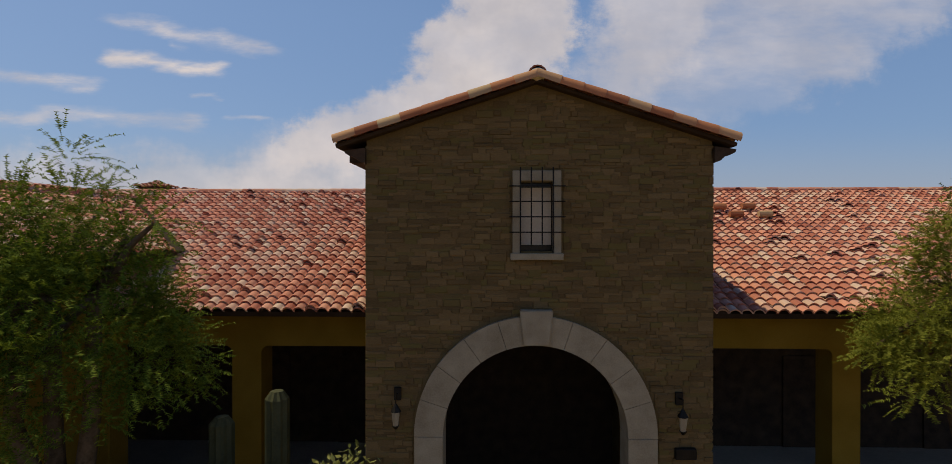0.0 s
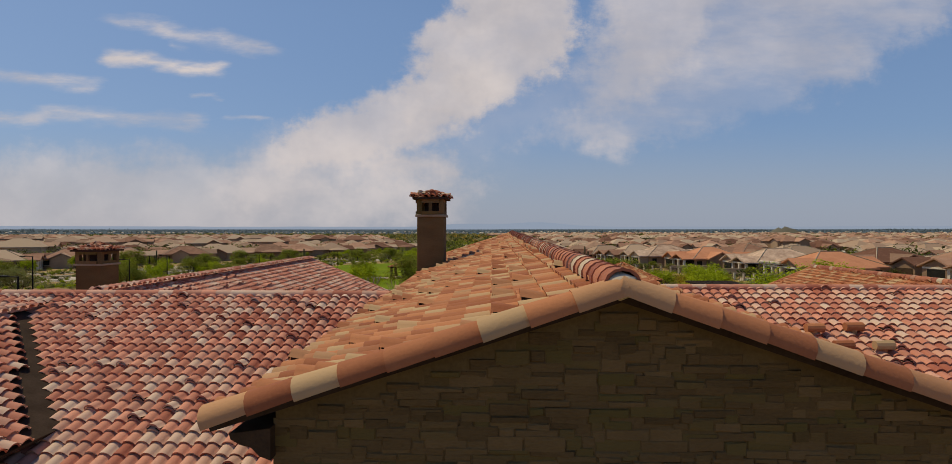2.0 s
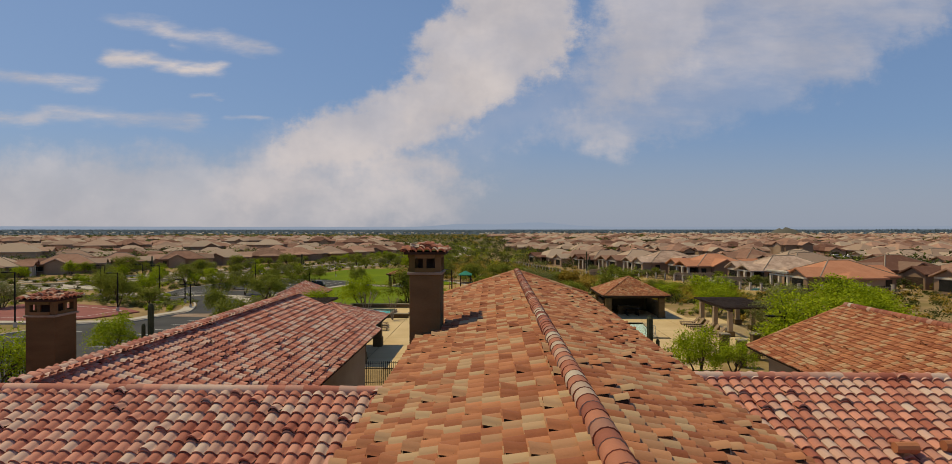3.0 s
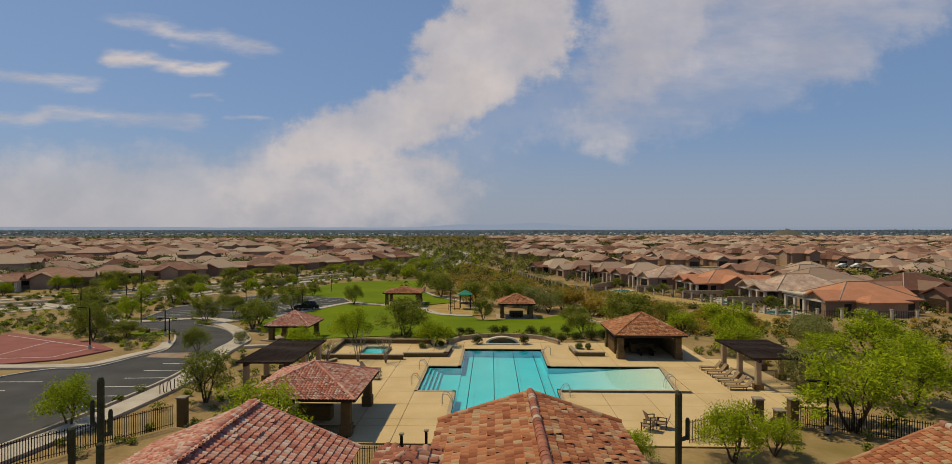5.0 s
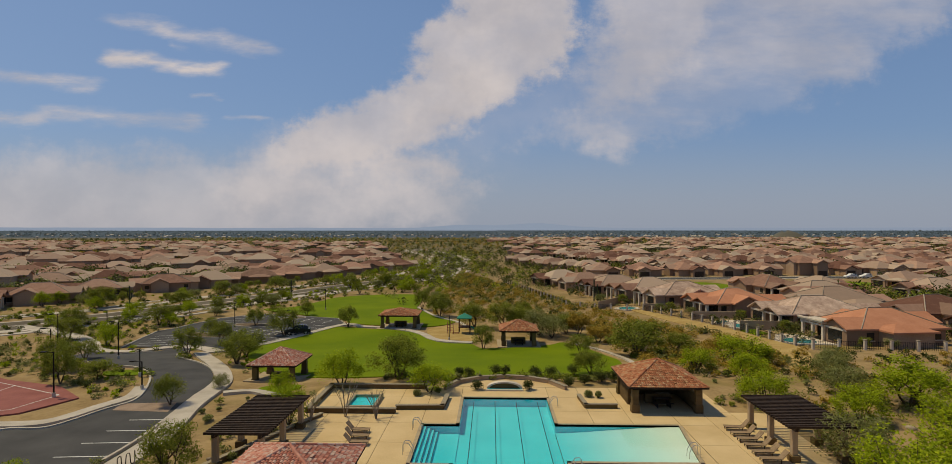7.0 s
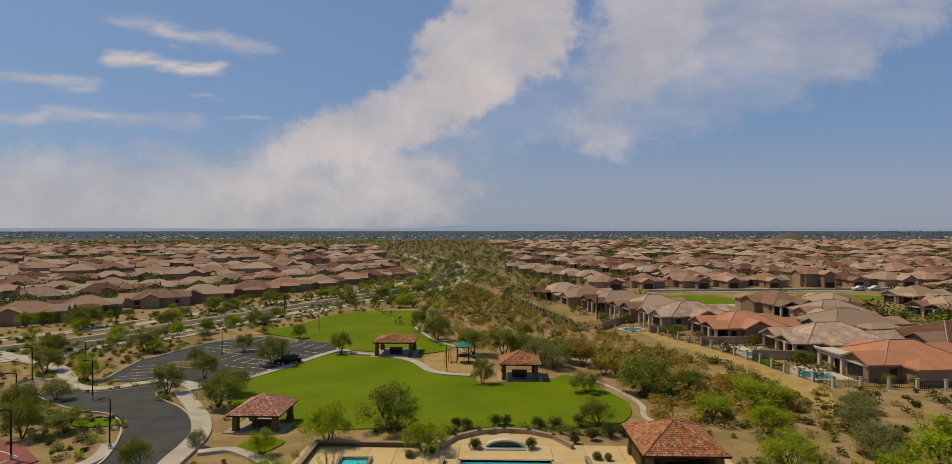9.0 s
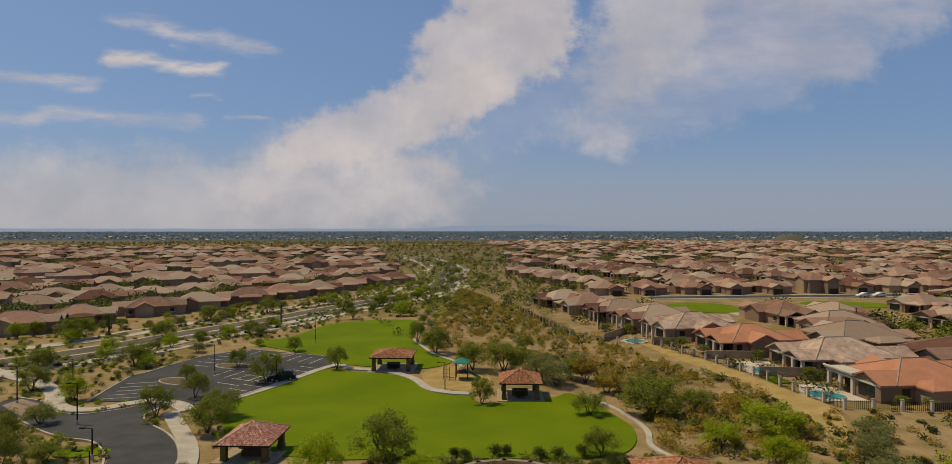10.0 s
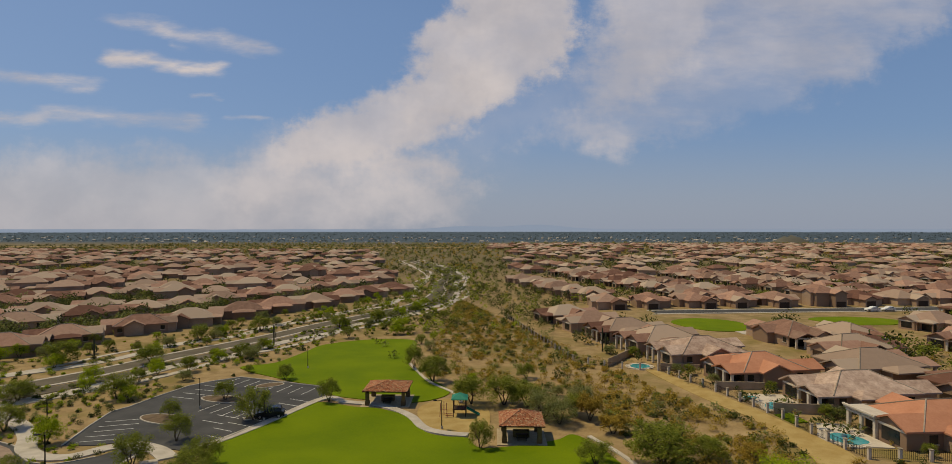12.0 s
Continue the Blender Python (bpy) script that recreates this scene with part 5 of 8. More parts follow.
def arcade(x0, x1, bays, post_w):
    """Ochre arcade wall with wide openings that have rounded upper corners."""
    holes = []
    for a, b in bays:
        top, r = 3.42, 0.14
        loop = [(a, 0.0), (a, top - r)] + [(a + r - r * math.cos(t), top - r + r * math.sin(t)) for t in np.linspace(0.3, 1.57, 4)] \
            + [(b - r + r * math.sin(t), top - r + r * math.cos(t)) for t in np.linspace(0, 1.27, 4)] + [(b, top - r), (b, 0.0)]
        holes.append(loop)
    outline = [(x0, -0.1)]
    for h in holes:
        outline += [(h[0][0], -0.1)] + h[1:-1] + [(h[-1][0], -0.1)]
    outline += [(x1, -0.1), (x1, 4.05), (x0, 4.05)]
    part("arcade_wall", holed_wall(outline, [], 2.6, 3.15), "ochre", club, "ochre stucco arcade wall")
    # back wall in dark timber colour, in place of the arcade's deep shade
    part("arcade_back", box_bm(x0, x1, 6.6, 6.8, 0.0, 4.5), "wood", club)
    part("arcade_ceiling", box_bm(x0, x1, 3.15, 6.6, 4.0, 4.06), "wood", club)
    part("arcade_floor", box_bm(x0, x1, 2.3, 6.6, -0.2, 0.03), "concrete", club)
    for a, b in bays:
        mid = (a + b) / 2
        part("door", box_bm(mid - 0.9, mid + 0.9, 6.55, 6.6, 0.03, 2.4), "wood", club)


arcade(-26.0, -TX, [(-22.5, -19.8), (-19.2, -16.6), (-16.0, -13.4), (-12.8, -10.2), (-8.16, -5.72), (-5.15, -2.52)], 0.57)
arcade(TX, 27.0, [(2.52, 5.77), (6.29, 9.3), (9.85, 12.9), (13.5, 16.5), (17.1, 20.1), (20.7, 23.7)], 0.52)
part("end_wall", box_bm(-26.0, -25.7, 2.6, 15.0, -0.1, 4.4), "ochre", club)
part("end_wall", box_bm(26.7, 27.0, 2.6, 15.0, -0.1, 4.4), "ochre", club)
part("back_wall", box_bm(-26.0, -TX, 14.4, 14.7, -0.1, 4.2), "stucco", club)
part("back_wall", box_bm(TX, 27.0, 14.9, 15.2, -0.1, 4.2), "stucco", club)

# rear wings with their ridges running ahead, and the front cross wing
RL = gable_roof((-13.9, -6.1), -10.0, 5.16, 6.80, 8.6, 23.6, "tile_red", "rear_wing_roof", boost=0.06)
part("rear_wing_wall", box_bm(-13.3, -6.7, 12.0, 23.1, -0.1, 5.0), "stucco", club)
RR = gable_roof((10.1, 18.6), 14.35, 4.66, 6.46, 9.6, 22.9, "tile", "rear_wing_roof", boost=0.06)
part("rear_wing_wall", box_bm(10.8, 17.9, 12.0, 22.4, -0.1, 4.6), "stucco", club)
FX, FR = (-14.2, -7.6), -10.9
fr = gable_roof(FX, FR, 5.2, 6.55, -3.2, 8.3, "tile_red", "front_wing_roof", boost=0.04, keep_r=lambda a, b: a < 6.95 + b * 1.0)
part("front_wing_wall", box_bm(-13.6, -8.2, -2.6, 3.0, -0.1, 5.0), "ochre", club)


def chimney(x, y, w, d, z0, z1, label):
    """A stone chimney with a vented cap under a small tiled roof."""
    t = thing("chimney", label, "chimney", "clubhouse chimneys", at=(x, y, 0))
    part("shaft", box_bm(-w / 2, w / 2, -d / 2, d / 2, z0, z1 - 0.75, bevel=0.01), "stone", t)
    part("shoulder", box_bm(-w / 2 - 0.05, w / 2 + 0.05, -d / 2 - 0.05, d / 2 + 0.05, z1 - 0.75, z1 - 0.68, bevel=0.01), "cast", t)
    zz0, zz1 = z1 - 0.68, z1 - 0.24
    for nx in (-1, 1):
        for ny in (-1, 1):
            a, b = sorted((nx * (w / 2 - 0.14), nx * (w / 2 + 0.01)))
            c, e = sorted((ny * (d / 2 - 0.14), ny * (d / 2 + 0.01)))
            part("corner_post", box_bm(a, b, c, e, zz0, zz1), "stone", t)
    for s in (-1, 1):
        for lo in (True, False):
            z0b, z1b = (zz0, zz0 + 0.10) if lo else (zz1 - 0.10, zz1)
            part("vent_rail", box_bm(-w / 2 + 0.14, w / 2 - 0.14, s * (d / 2) - 0.06, s * (d / 2) + 0.004, z0b, z1b), "stone", t)
            part("vent_rail", box_bm(s * (w / 2) - 0.06, s * (w / 2) + 0.004, -d / 2 + 0.14, d / 2 - 0.14, z0b, z1b), "stone", t)
        part("vent_post", box_bm(-0.045, 0.045, s * (d / 2) - 0.06, s * (d / 2) + 0.004, zz0 + 0.1, zz1 - 0.1), "stone", t)
        part("vent_post", box_bm(s * (w / 2) - 0.06, s * (w / 2) + 0.004, -0.045, 0.045, zz0 + 0.1, zz1 - 0.1), "stone", t)
    part("flue", box_bm(-w / 2 + 0.2, w / 2 - 0.2, -d / 2 + 0.2, d / 2 - 0.2, zz0, zz1), "felt", t)
    cap = part("cap_roof", box_bm(-w / 2 - 0.12, w / 2 + 0.12, -d / 2 - 0.12, d / 2 + 0.12, zz1, zz1 + 0.06), "felt", t, "small clay tile cap")
    ap = (0, 0, z1)
    hw, hd = w / 2 + 0.16, d / 2 + 0.16
    for o, al, wid, run in (((-hw, -hd), (1, 0, 0), 2 * hw, (0, hd)), ((hw, -hd), (0, 1, 0), 2 * hd, (-hw, 0)), ((hw, hd), (-1, 0, 0), 2 * hw, (0, -hd)), ((-hw, hd), (0, -1, 0), 2 * hd, (hw, 0))):
        up = Vector((run[0], run[1], z1 - zz1 - 0.06))
        L = up.length
        tiled_slope(cap, (o[0], o[1], zz1 + 0.06), al, up, wid, L, "tile_cap", keep=lambda a, b, wid=wid, L=L: abs(a - wid / 2) < wid / 2 * (1 - b / L) + 0.1, boost=0.15, w=0.18, e=0.2)
    for cx, cy in ((-hw, -hd), (hw, -hd), (hw, hd), (-hw, hd)):
        barrel_run(cap, (cx, cy, zz1 + 0.08), (0, 0, z1 + 0.03), 0.06, 0.2, "tile_cap", "hip_tile")
    return t


chimney(-2.70, 12.6, 0.78, 0.9, 5.5, 9.40, "tall dark stone chimney with a vented cap beside the ridge")
chimney(-15.5, 16.2, 0.95, 0.95, -0.2, 7.72, "stone chimney with a vented cap behind the wing roof")
# four clay roof vents on the wing
for k, (vx, vy) in enumerate(((5.55, 7.35), (6.35, 7.4), (5.75, 6.75), (6.5, 6.75))):
    zz = 4.17 + (vy - 2.0) * (6.85 - 4.17) / 7.35
    t = thing("roof_vent", "clay pipe roof vent on the wing roof", "vent", "roof vents", at=(vx, vy, zz + 0.02))
    bm = tube(bmesh.new(), (0, 0.06, -0.05), (0, -0.02, 0.14), 0.09, 0.085, seg=10)
    part("neck", bm, "tile", t)
    part("hood", tube(bmesh.new(), (-0.17, -0.03, 0.17), (0.17, -0.03, 0.17), 0.085, 0.095, seg=10), "tile", t)


# ---- ramadas, trellises ----
def ramada(x0, x1, y0, y1, zf, ze, za, label, mat="tile", back_wall=True, panel=False):
    """A square shelter: four stone posts, timber beams, hipped clay tile roof. Outline of the eaves, floor, eave and top heights."""
    t = thing("ramada", label, "shelter", "hip-roofed ramadas")
    i = 0.75
    for px in (x0 + i, x1 - i):
        for py in (y0 + i, y1 - i):
            post = part("post", box_bm(px - 0.3, px + 0.3, py - 0.3, py + 0.3, zf, ze - 0.32, bevel=0.02), "stone", t)
            part("post_base", box_bm(px - 0.37, px + 0.37, py - 0.37, py + 0.37, zf, zf + 0.75, bevel=0.02), "stone", post)
    for a, b, c, d in ((x0 + 0.35, x1 - 0.35, y0 + 0.6, y0 + 0.9), (x0 + 0.35, x1 - 0.35, y1 - 0.9, y1 - 0.6), (x0 + 0.6, x0 + 0.9, y0 + 0.9, y1 - 0.9), (x1 - 0.9, x1 - 0.6, y0 + 0.9, y1 - 0.9)):
        part("beam", box_bm(a, b, c, d, ze - 0.32, ze - 0.04), "wood", t)
    roof = part("roof", bmesh.new(), "felt", t, "hipped clay tile roof")
    cx, cy = (x0 + x1) / 2, (y0 + y1) / 2
    ap = Vector((cx, cy, za))
    corners = [Vector((x0, y0, ze)), Vector((x1, y0, ze)), Vector((x1, y1, ze)), Vector((x0, y1, ze))]
    bm = bmesh.new()
    cv = [bm.verts.new(c) for c in corners]
    lv = [bm.verts.new(c - Vector((0, 0, 0.14))) for c in corners]
    av = bm.verts.new(ap)
    for k in range(4):
        bm.faces.new((cv[k], cv[(k + 1) % 4], av))
        bm.faces.new((lv[k], lv[(k + 1) % 4], cv[(k + 1) % 4], cv[k]))
    bm.faces.new(lv[::-1])
    part("roof_deck", bm, "felt", roof)
    for k in range(4):
        a, b = corners[k], corners[(k + 1) % 4]
        al = b - a
        up = ap - (a + b) / 2
        L, wd = up.length, al.length
        tiled_slope(roof, a, al, up, wd, L, mat, keep=lambda p, q, wd=wd, L=L: abs(p - wd / 2) < wd / 2 * (1 - q / L) + 0.06, boost=0.05)
        barrel_run(roof, a + Vector((0, 0, 0.04)), ap + Vector((0, 0, 0.05)), 0.10, 0.36, mat, "hip_tile")
    if panel:
        part("back_panel", box_bm(x0 + i + 0.3, x1 - i - 0.3, y1 - i - 0.15, y1 - i + 0.15, zf, ze - 0.85), "stone", t, "low stone back wall")
        part("side_panel", box_bm(x0 + i - 0.15, x0 + i + 0.15, y0 + i + 2.2, y1 - i - 0.3, zf, ze - 0.85), "stone", t)
        part("side_panel", box_bm(x1 - i - 0.15, x1 - i + 0.15, y0 + i + 0.3, y1 - i - 0.3, zf, ze - 0.85), "stone", t)
    if back_wall:
        part("counter", box_bm(cx - 1.2, cx + 1.2, cy - 0.4, cy + 0.4, zf, zf + 0.95, bevel=0.03), "stone", t, "stone counter block")
    return t


ramada(11.2, 18.5, 59.8, 67.2, 0.03, 2.5, 4.27, "hip-roofed clay tile ramada at the pool's far corner", panel=True)
ramada(-17.3, -9.8, 37.9, 45.5, 0.03, 2.5, 3.98, "red clay tile ramada beside the pool deck", "tile_red")
ramada(-30.3, -24.4, 73.4, 79.4, -1.55, 0.88, 2.45, "clay tile ramada at the lawn's edge", "tile_red")
ramada(-23.5, -15.7, 116.4, 123.2, -2.32, 0.2, 1.25, "far hip-roofed ramada between the two lawns")
ramada(-0.1, 6.4, 99.8, 106.0, -2.25, 0.3, 1.75, "clay tile ramada beside the playground")
for x, y, zf in ((3.2, 101.8, -2.2), (-19.5, 118.6, -2.25), (15, 62.5, 0.03)):
    t = thing("picnic_table", "dark picnic table with two benches under the ramada", "table", "picnic tables", at=(x, y, zf))
    part("tabletop", box_bm(-0.9, 0.9, -0.38, 0.38, 0.70, 0.76, bevel=0.01), "wood", t)
    for s in (-1, 1):
        part("bench", box_bm(-0.9, 0.9, s * 0.72 - 0.14, s * 0.72 + 0.14, 0.40, 0.45, bevel=0.01), "wood", t)
        part("leg", box_bm(s * 0.6 - 0.04, s * 0.6 + 0.04, -0.8, 0.8, 0.0, 0.42), "iron", t)
        part("leg", box_bm(s * 0.6 - 0.04, s * 0.6 + 0.04, -0.05, 0.05, 0.42, 0.70), "iron", t)


def trellis(x0, x1, y0, y1, z, post_mat, label):
    """A flat shade trellis: stout posts, two long beams, close slats across."""
    t = thing("shade_trellis", label, "trellis", "shade trellises")
    for py in (y0 + 0.4, (y0 + y1) / 2, y1 - 0.4):
        for px in (x0 + 0.45, x1 - 0.45):
            p = part("post", box_bm(px - 0.2, px + 0.2, py - 0.2, py + 0.2, 0.0, z - 0.3, bevel=0.02), post_mat, t)
            part("post_base", box_bm(px - 0.34, px + 0.34, py - 0.34, py + 0.34, 0.0, 0.5, bevel=0.02), "stone", p)
    for px in (x0 + 0.45, x1 - 0.45):
        part("beam", box_bm(px - 0.11, px + 0.11, y0, y1, z - 0.3, z - 0.04), "wood", t)
    n = int((y1 - y0) / 0.36)
    me = None
    for k in range(n + 1):
        y = y0 + (y1 - y0) * k / n
        if me is None:
            ob = part("slat", box_bm(x0 - 0.2, x1 + 0.2, -0.07, 0.07, z - 0.04, z + 0.14), "wood", t)
            me = ob.data
        else:
            ob = new("slat", me)
            ob.parent = t
        ob.location = (0, y, 0)


trellis(-21.4, -17.2, 47.0, 55.9, 2.6, "stucco", "dark timber shade trellis on stucco posts beside the deck")
trellis(20.3, 24.8, 49.4, 57.0, 2.6, "stucco", "dark timber shade trellis on pale posts beside the deck")


# ---- deck furniture ----
def chaise(x, y, turn):
    t = thing("sun_lounger", "low sling sun lounger with a raised back", "lounger", "poolside loungers", at=(x, y, 0.03), turn=turn)
    part("frame", box(box_bm(-0.33, -0.28, -0.95, 0.5, 0.26, 0.31), 0.28, 0.33, -0.95, 0.5, 0.26, 0.31), "wood", t)
    part("seat", box_bm(-0.28, 0.28, -0.95, 0.5, 0.27, 0.30), "fabric", t)
    m = Matrix.Translation((0, 0.5, 0.28)) @ Matrix.Rotation(radians(50), 4, "X")
    part("backrest", box_bm(-0.32, 0.32, 0, 0.75, 0, 0.04, m=m), "fabric", t)
    for lx in (-0.3, 0.3):
        for ly in (-0.85, 0.4):
            part("leg", box_bm(lx - 0.025, lx + 0.025, ly - 0.025, ly + 0.025, 0, 0.26), "wood", t)


for k in range(6):
    chaise(19.2 + 0.02 * k, 49.6 + 1.3 * k, -92 + 3 * math.sin(k * 2.1))
for k in range(3):
    chaise(-12.0 - 0.25 * k, 52.0 + 1.35 * k, 88 - 2 * k)


def deck_chair(x, y, turn):
    t = thing("deck_chair", "wooden deck chair on the tan deck", "chair", "loose deck chairs", at=(x, y, 0.03), turn=turn)
    part("seat", box_bm(-0.32, 0.32, -0.35, 0.3, 0.32, 0.36), "fabric", t)
    m = Matrix.Translation((0, 0.28, 0.34)) @ Matrix.Rotation(radians(68), 4, "X")
    part("backrest", box_bm(-0.32, 0.32, 0, 0.6, -0.02, 0.02, m=m), "fabric", t)
    for s in (-1, 1):
        part("armrest", box_bm(s * 0.36 - 0.05, s * 0.36 + 0.05, -0.38, 0.3, 0.55, 0.59), "wood", t)
        for ly in (-0.33, 0.25):
            part("leg", box_bm(s * 0.34 - 0.03, s * 0.34 + 0.03, ly - 0.03, ly + 0.03, 0, 0.55), "wood", t)


deck_chair(9.0, 40.0, -120)
deck_chair(10.1, 40.5, -110)
deck_chair(9.6, 41.2, 100)


def handrail(x, y, turn, label="bent steel pool handrail"):
    t = thing("pool_rail", label, "handrail", "pool handrails", at=(x, y, 0.03), turn=turn)
    for s in (-1, 1):
        bm = bmesh.new()
        pts = [(-0.35, 0), (-0.35, 0.75), (-0.2, 0.9), (0.1, 0.86), (0.4, 0.4), (0.45, -0.25)]
        for a, b in zip(pts[:-1], pts[1:]):
            tube(bm, (s * 0.28, a[0], a[1]), (s * 0.28, b[0], b[1]), 0.025, seg=6)
        part("rail", bm, "steel", t)


handrail(-4.6, 45.0, -90)
handrail(4.6, 47.5, 90)
handrail(4.6, 62.0, 90)
handrail(-7.7, 55.6, -90)
handrail(-7.7, 50.4, -90)
handrail(13.8, 50.6, 90)


def fence(pts, h, step, label, mat="iron", pillars=0.0):
    """Upright pickets between two rails, post after post; pillars: distance between stone pillars."""
    t = thing("fence", label, "fence")
    me = None
    run = 0.0
    for a, b in zip(pts[:-1], pts[1:]):
        va, vb = Vector(a), Vector(b)
        L = (vb - va).length
        d = (vb - va) / L
        for zr in (0.18, h - 0.12):
            bm = bmesh.new()
            k = max(int(L / 4), 1)
            for q in range(k):
                p, r = va + d * L * q / k, va + d * L * (q + 1) / k
                tube(bm, (p.x, p.y, zg(p.x, p.y) + zr), (r.x, r.y, zg(r.x, r.y) + zr), 0.022, seg=4, caps=False)
            part("rail", bm, mat, t)
        vs, fs = [], []
        s = 0.0
        while s < L:
            p = va + d * s
            z = zg(p.x, p.y)
            bm = bmesh.new()
            k = len(vs)
            r = 0.016
            for zz in (z, z + h):
                vs += [(p.x - r, p.y - r, zz), (p.x + r, p.y - r, zz), (p.x + r, p.y + r, zz), (p.x - r, p.y + r, zz)]
            fs += [(k, k + 1, k + 5, k + 4), (k + 1, k + 2, k + 6, k + 5), (k + 2, k + 3, k + 7, k + 6), (k + 3, k, k + 4, k + 7)]
            bm.free()
            s += step
        tagged(obj("infill", vs, fs, mat, t), kind="stuff")
    return t


def pillar(x, y, h, w, label="stone gate pillar with a pale cap", mat="stone", group="fence pillars"):
    t = thing("pillar", label, "pillar", group, at=(x, y, zg(x, y)))
    part("shaft", box_bm(-w / 2, w / 2, -w / 2, w / 2, -0.3, h - 0.1, bevel=0.015), mat, t)
    part("cap", box_bm(-w / 2 - 0.06, w / 2 + 0.06, -w / 2 - 0.06, w / 2 + 0.06, h - 0.1, h, bevel=0.02), "cast", t)
    return t


fence([(-30.0, 30.5), (-22.6, 40.0)], 1.5, 0.13, "dark iron picket fence beside the driveway path")
fence([(-9.4, 33.0), (-5.6, 33.4)], 1.5, 0.13, "dark iron picket fence behind the clubhouse")
fence([(11.0, 38.0), (16.4, 40.8)], 1.4, 0.13, "dark iron picket fence at the pool gate")
fence([(19.2, 41.4), (30.0, 36.0), (44.0, 30.0)], 1.4, 0.13, "dark iron picket fence in the planting")
for x, y in ((-22.2, 40.4), (16.7, 41.2), (19.0, 41.2), (16.9, 38.8)):
    pillar(x, y, 1.9, 0.55)
# iron bars and stubs by the gate
for x, y in ((-6.6, 36.2), (-5.2, 36.8), (5.3, 37.8)):
    pillar(x, y, 1.1, 0.16, "short dark bollard on the deck", "iron", "bollards")
t = thing("bike_rack", "wavy dark steel bicycle rack on the path", "bicycle rack", at=(-27.4, 47.4, 0.1), turn=70)
pts = [(-0.66, 0.0, 0.0)]
for k in range(4):
    x, top = -0.66 + 0.33 * k, k % 2 == 0
    pts += [(x, 0, 0.72 if top else 0.18), (x + 0.06, 0, 0.84 if top else 0.06), (x + 0.165, 0, 0.88 if top else 0.02), (x + 0.27, 0, 0.84 if top else 0.06)]
pts += [(0.66, 0, 0.18), (0.66, 0, 0.9)]
part("tube", bent_tube(bmesh.new(), pts, 0.035), "iron", t)


# ---- street lamps, car, playground ----
def street_lamp(x, y, h=5.0, arms=1):
    t = thing("street_lamp", "dark metal street lamp with a flat arm head", "street lamp", "street lamps", at=(x, y, zg(x, y)))
    part("pole", tube(bmesh.new(), (0, 0, -0.2), (0, 0, h), 0.085, 0.06, seg=8), "iron", t)
    part("base", tube(bmesh.new(), (0, 0, 0), (0, 0, 0.5), 0.17, 0.16, seg=10), "concrete", t)
    for k in range(arms):
        s = 1 if k == 0 else -1
        part("arm", tube(bmesh.new(), (0, 0, h - 0.05), (s * -0.9, 0, h + 0.02), 0.035, seg=6), "iron", t)
        part("head", box_bm(min(s * -1.3, s * -0.75), max(s * -1.3, s * -0.75), -0.16, 0.16, h - 0.06, h + 0.06, bevel=0.02), "iron", t)


for x, y, h, a in ((-66.6, 101.2, 5.6, 1), (-50.9, 114.6, 5.2, 1), (-53.4, 84.7, 5.2, 1), (-8.8, 106.0, 4.4, 1), (-41.8, 143.1, 5.0, 1), (-37.5, 109.0, 4.6, 1), (-48.8, 52.8, 5.5, 1), (-38.5, 66.6, 3.0, 1),
                   (-34.0, 34.0, 5.0, 1), (-71.0, 96.0, 5.5, 1), (-56.0, 76.0, 5.0, 1), (20.6, 40.0, 3.4, 1), (-45.6, 63.5, 4.6, 1), (-42.2, 72.0, 3.2, 1)):
    street_lamp(x, y, h, a)


def car(x, y, turn, paint="car_paint", label="black sport utility car parked in the lot"):
    t = thing("car", label, "car", at=(x, y, zg(x, y) + 0.04), turn=turn)
    prof = [(-2.3, 0.35), (-2.32, 0.75), (-2.2, 1.0), (-1.9, 1.08), (-1.7, 1.62), (-1.2, 1.74), (0.2, 1.74), (0.95, 1.15), (2.0, 1.0), (2.3, 0.8), (2.32, 0.4)]
    bm = bmesh.new()
    rows = []
    for s, inset in ((-0.93, 0), (0.93, 0)):
        rows.append([bm.verts.new((px, s * (0.82 if pz > 1.3 else 1.0), pz)) for px, pz in prof])
    for k in range(len(prof)):
        j = (k + 1) % len(prof)
        bm.faces.new((rows[0][k], rows[0][j], rows[1][j], rows[1][k]))
    bm.faces.new(rows[0][::-1])
    bm.faces.new(rows[1])
    bmesh.ops.recalc_face_normals(bm, faces=bm.faces[:])
    part("body", bm, paint, t)
    for s in (-1, 1):
        bm = bmesh.new()
        q = [(-1.6, 1.14), (-1.5, 1.58), (0.1, 1.60), (0.75, 1.16)]
        bm.faces.new([bm.verts.new((a, s * (0.80 if b > 1.3 else 0.925), b)) for a, b in q])
        part("side_window", bm, "dark_glass", t)
        for wx in (-1.45, 1.45):
            w = part("wheel", tube(bmesh.new(), (wx, s * 0.72, 0.35), (wx, s * 0.95, 0.35), 0.35, seg=18), "tyre", t)
            part("rim", tube(bmesh.new(), (wx, s * 0.95, 0.35), (wx, s * 0.962, 0.35), 0.2, seg=12), "steel", w)
        part("headlight", box_bm(2.24, 2.33, min(s * 0.5, s * 0.85), max(s * 0.5, s * 0.85), 0.68, 0.82), "steel", t)


car(-37.2, 110.6, 195)
car(139.5, 231.2, 186, "white", "white car parked on the street between houses")
car(146.0, 232.0, 186, "white", "white car parked on the street between houses")


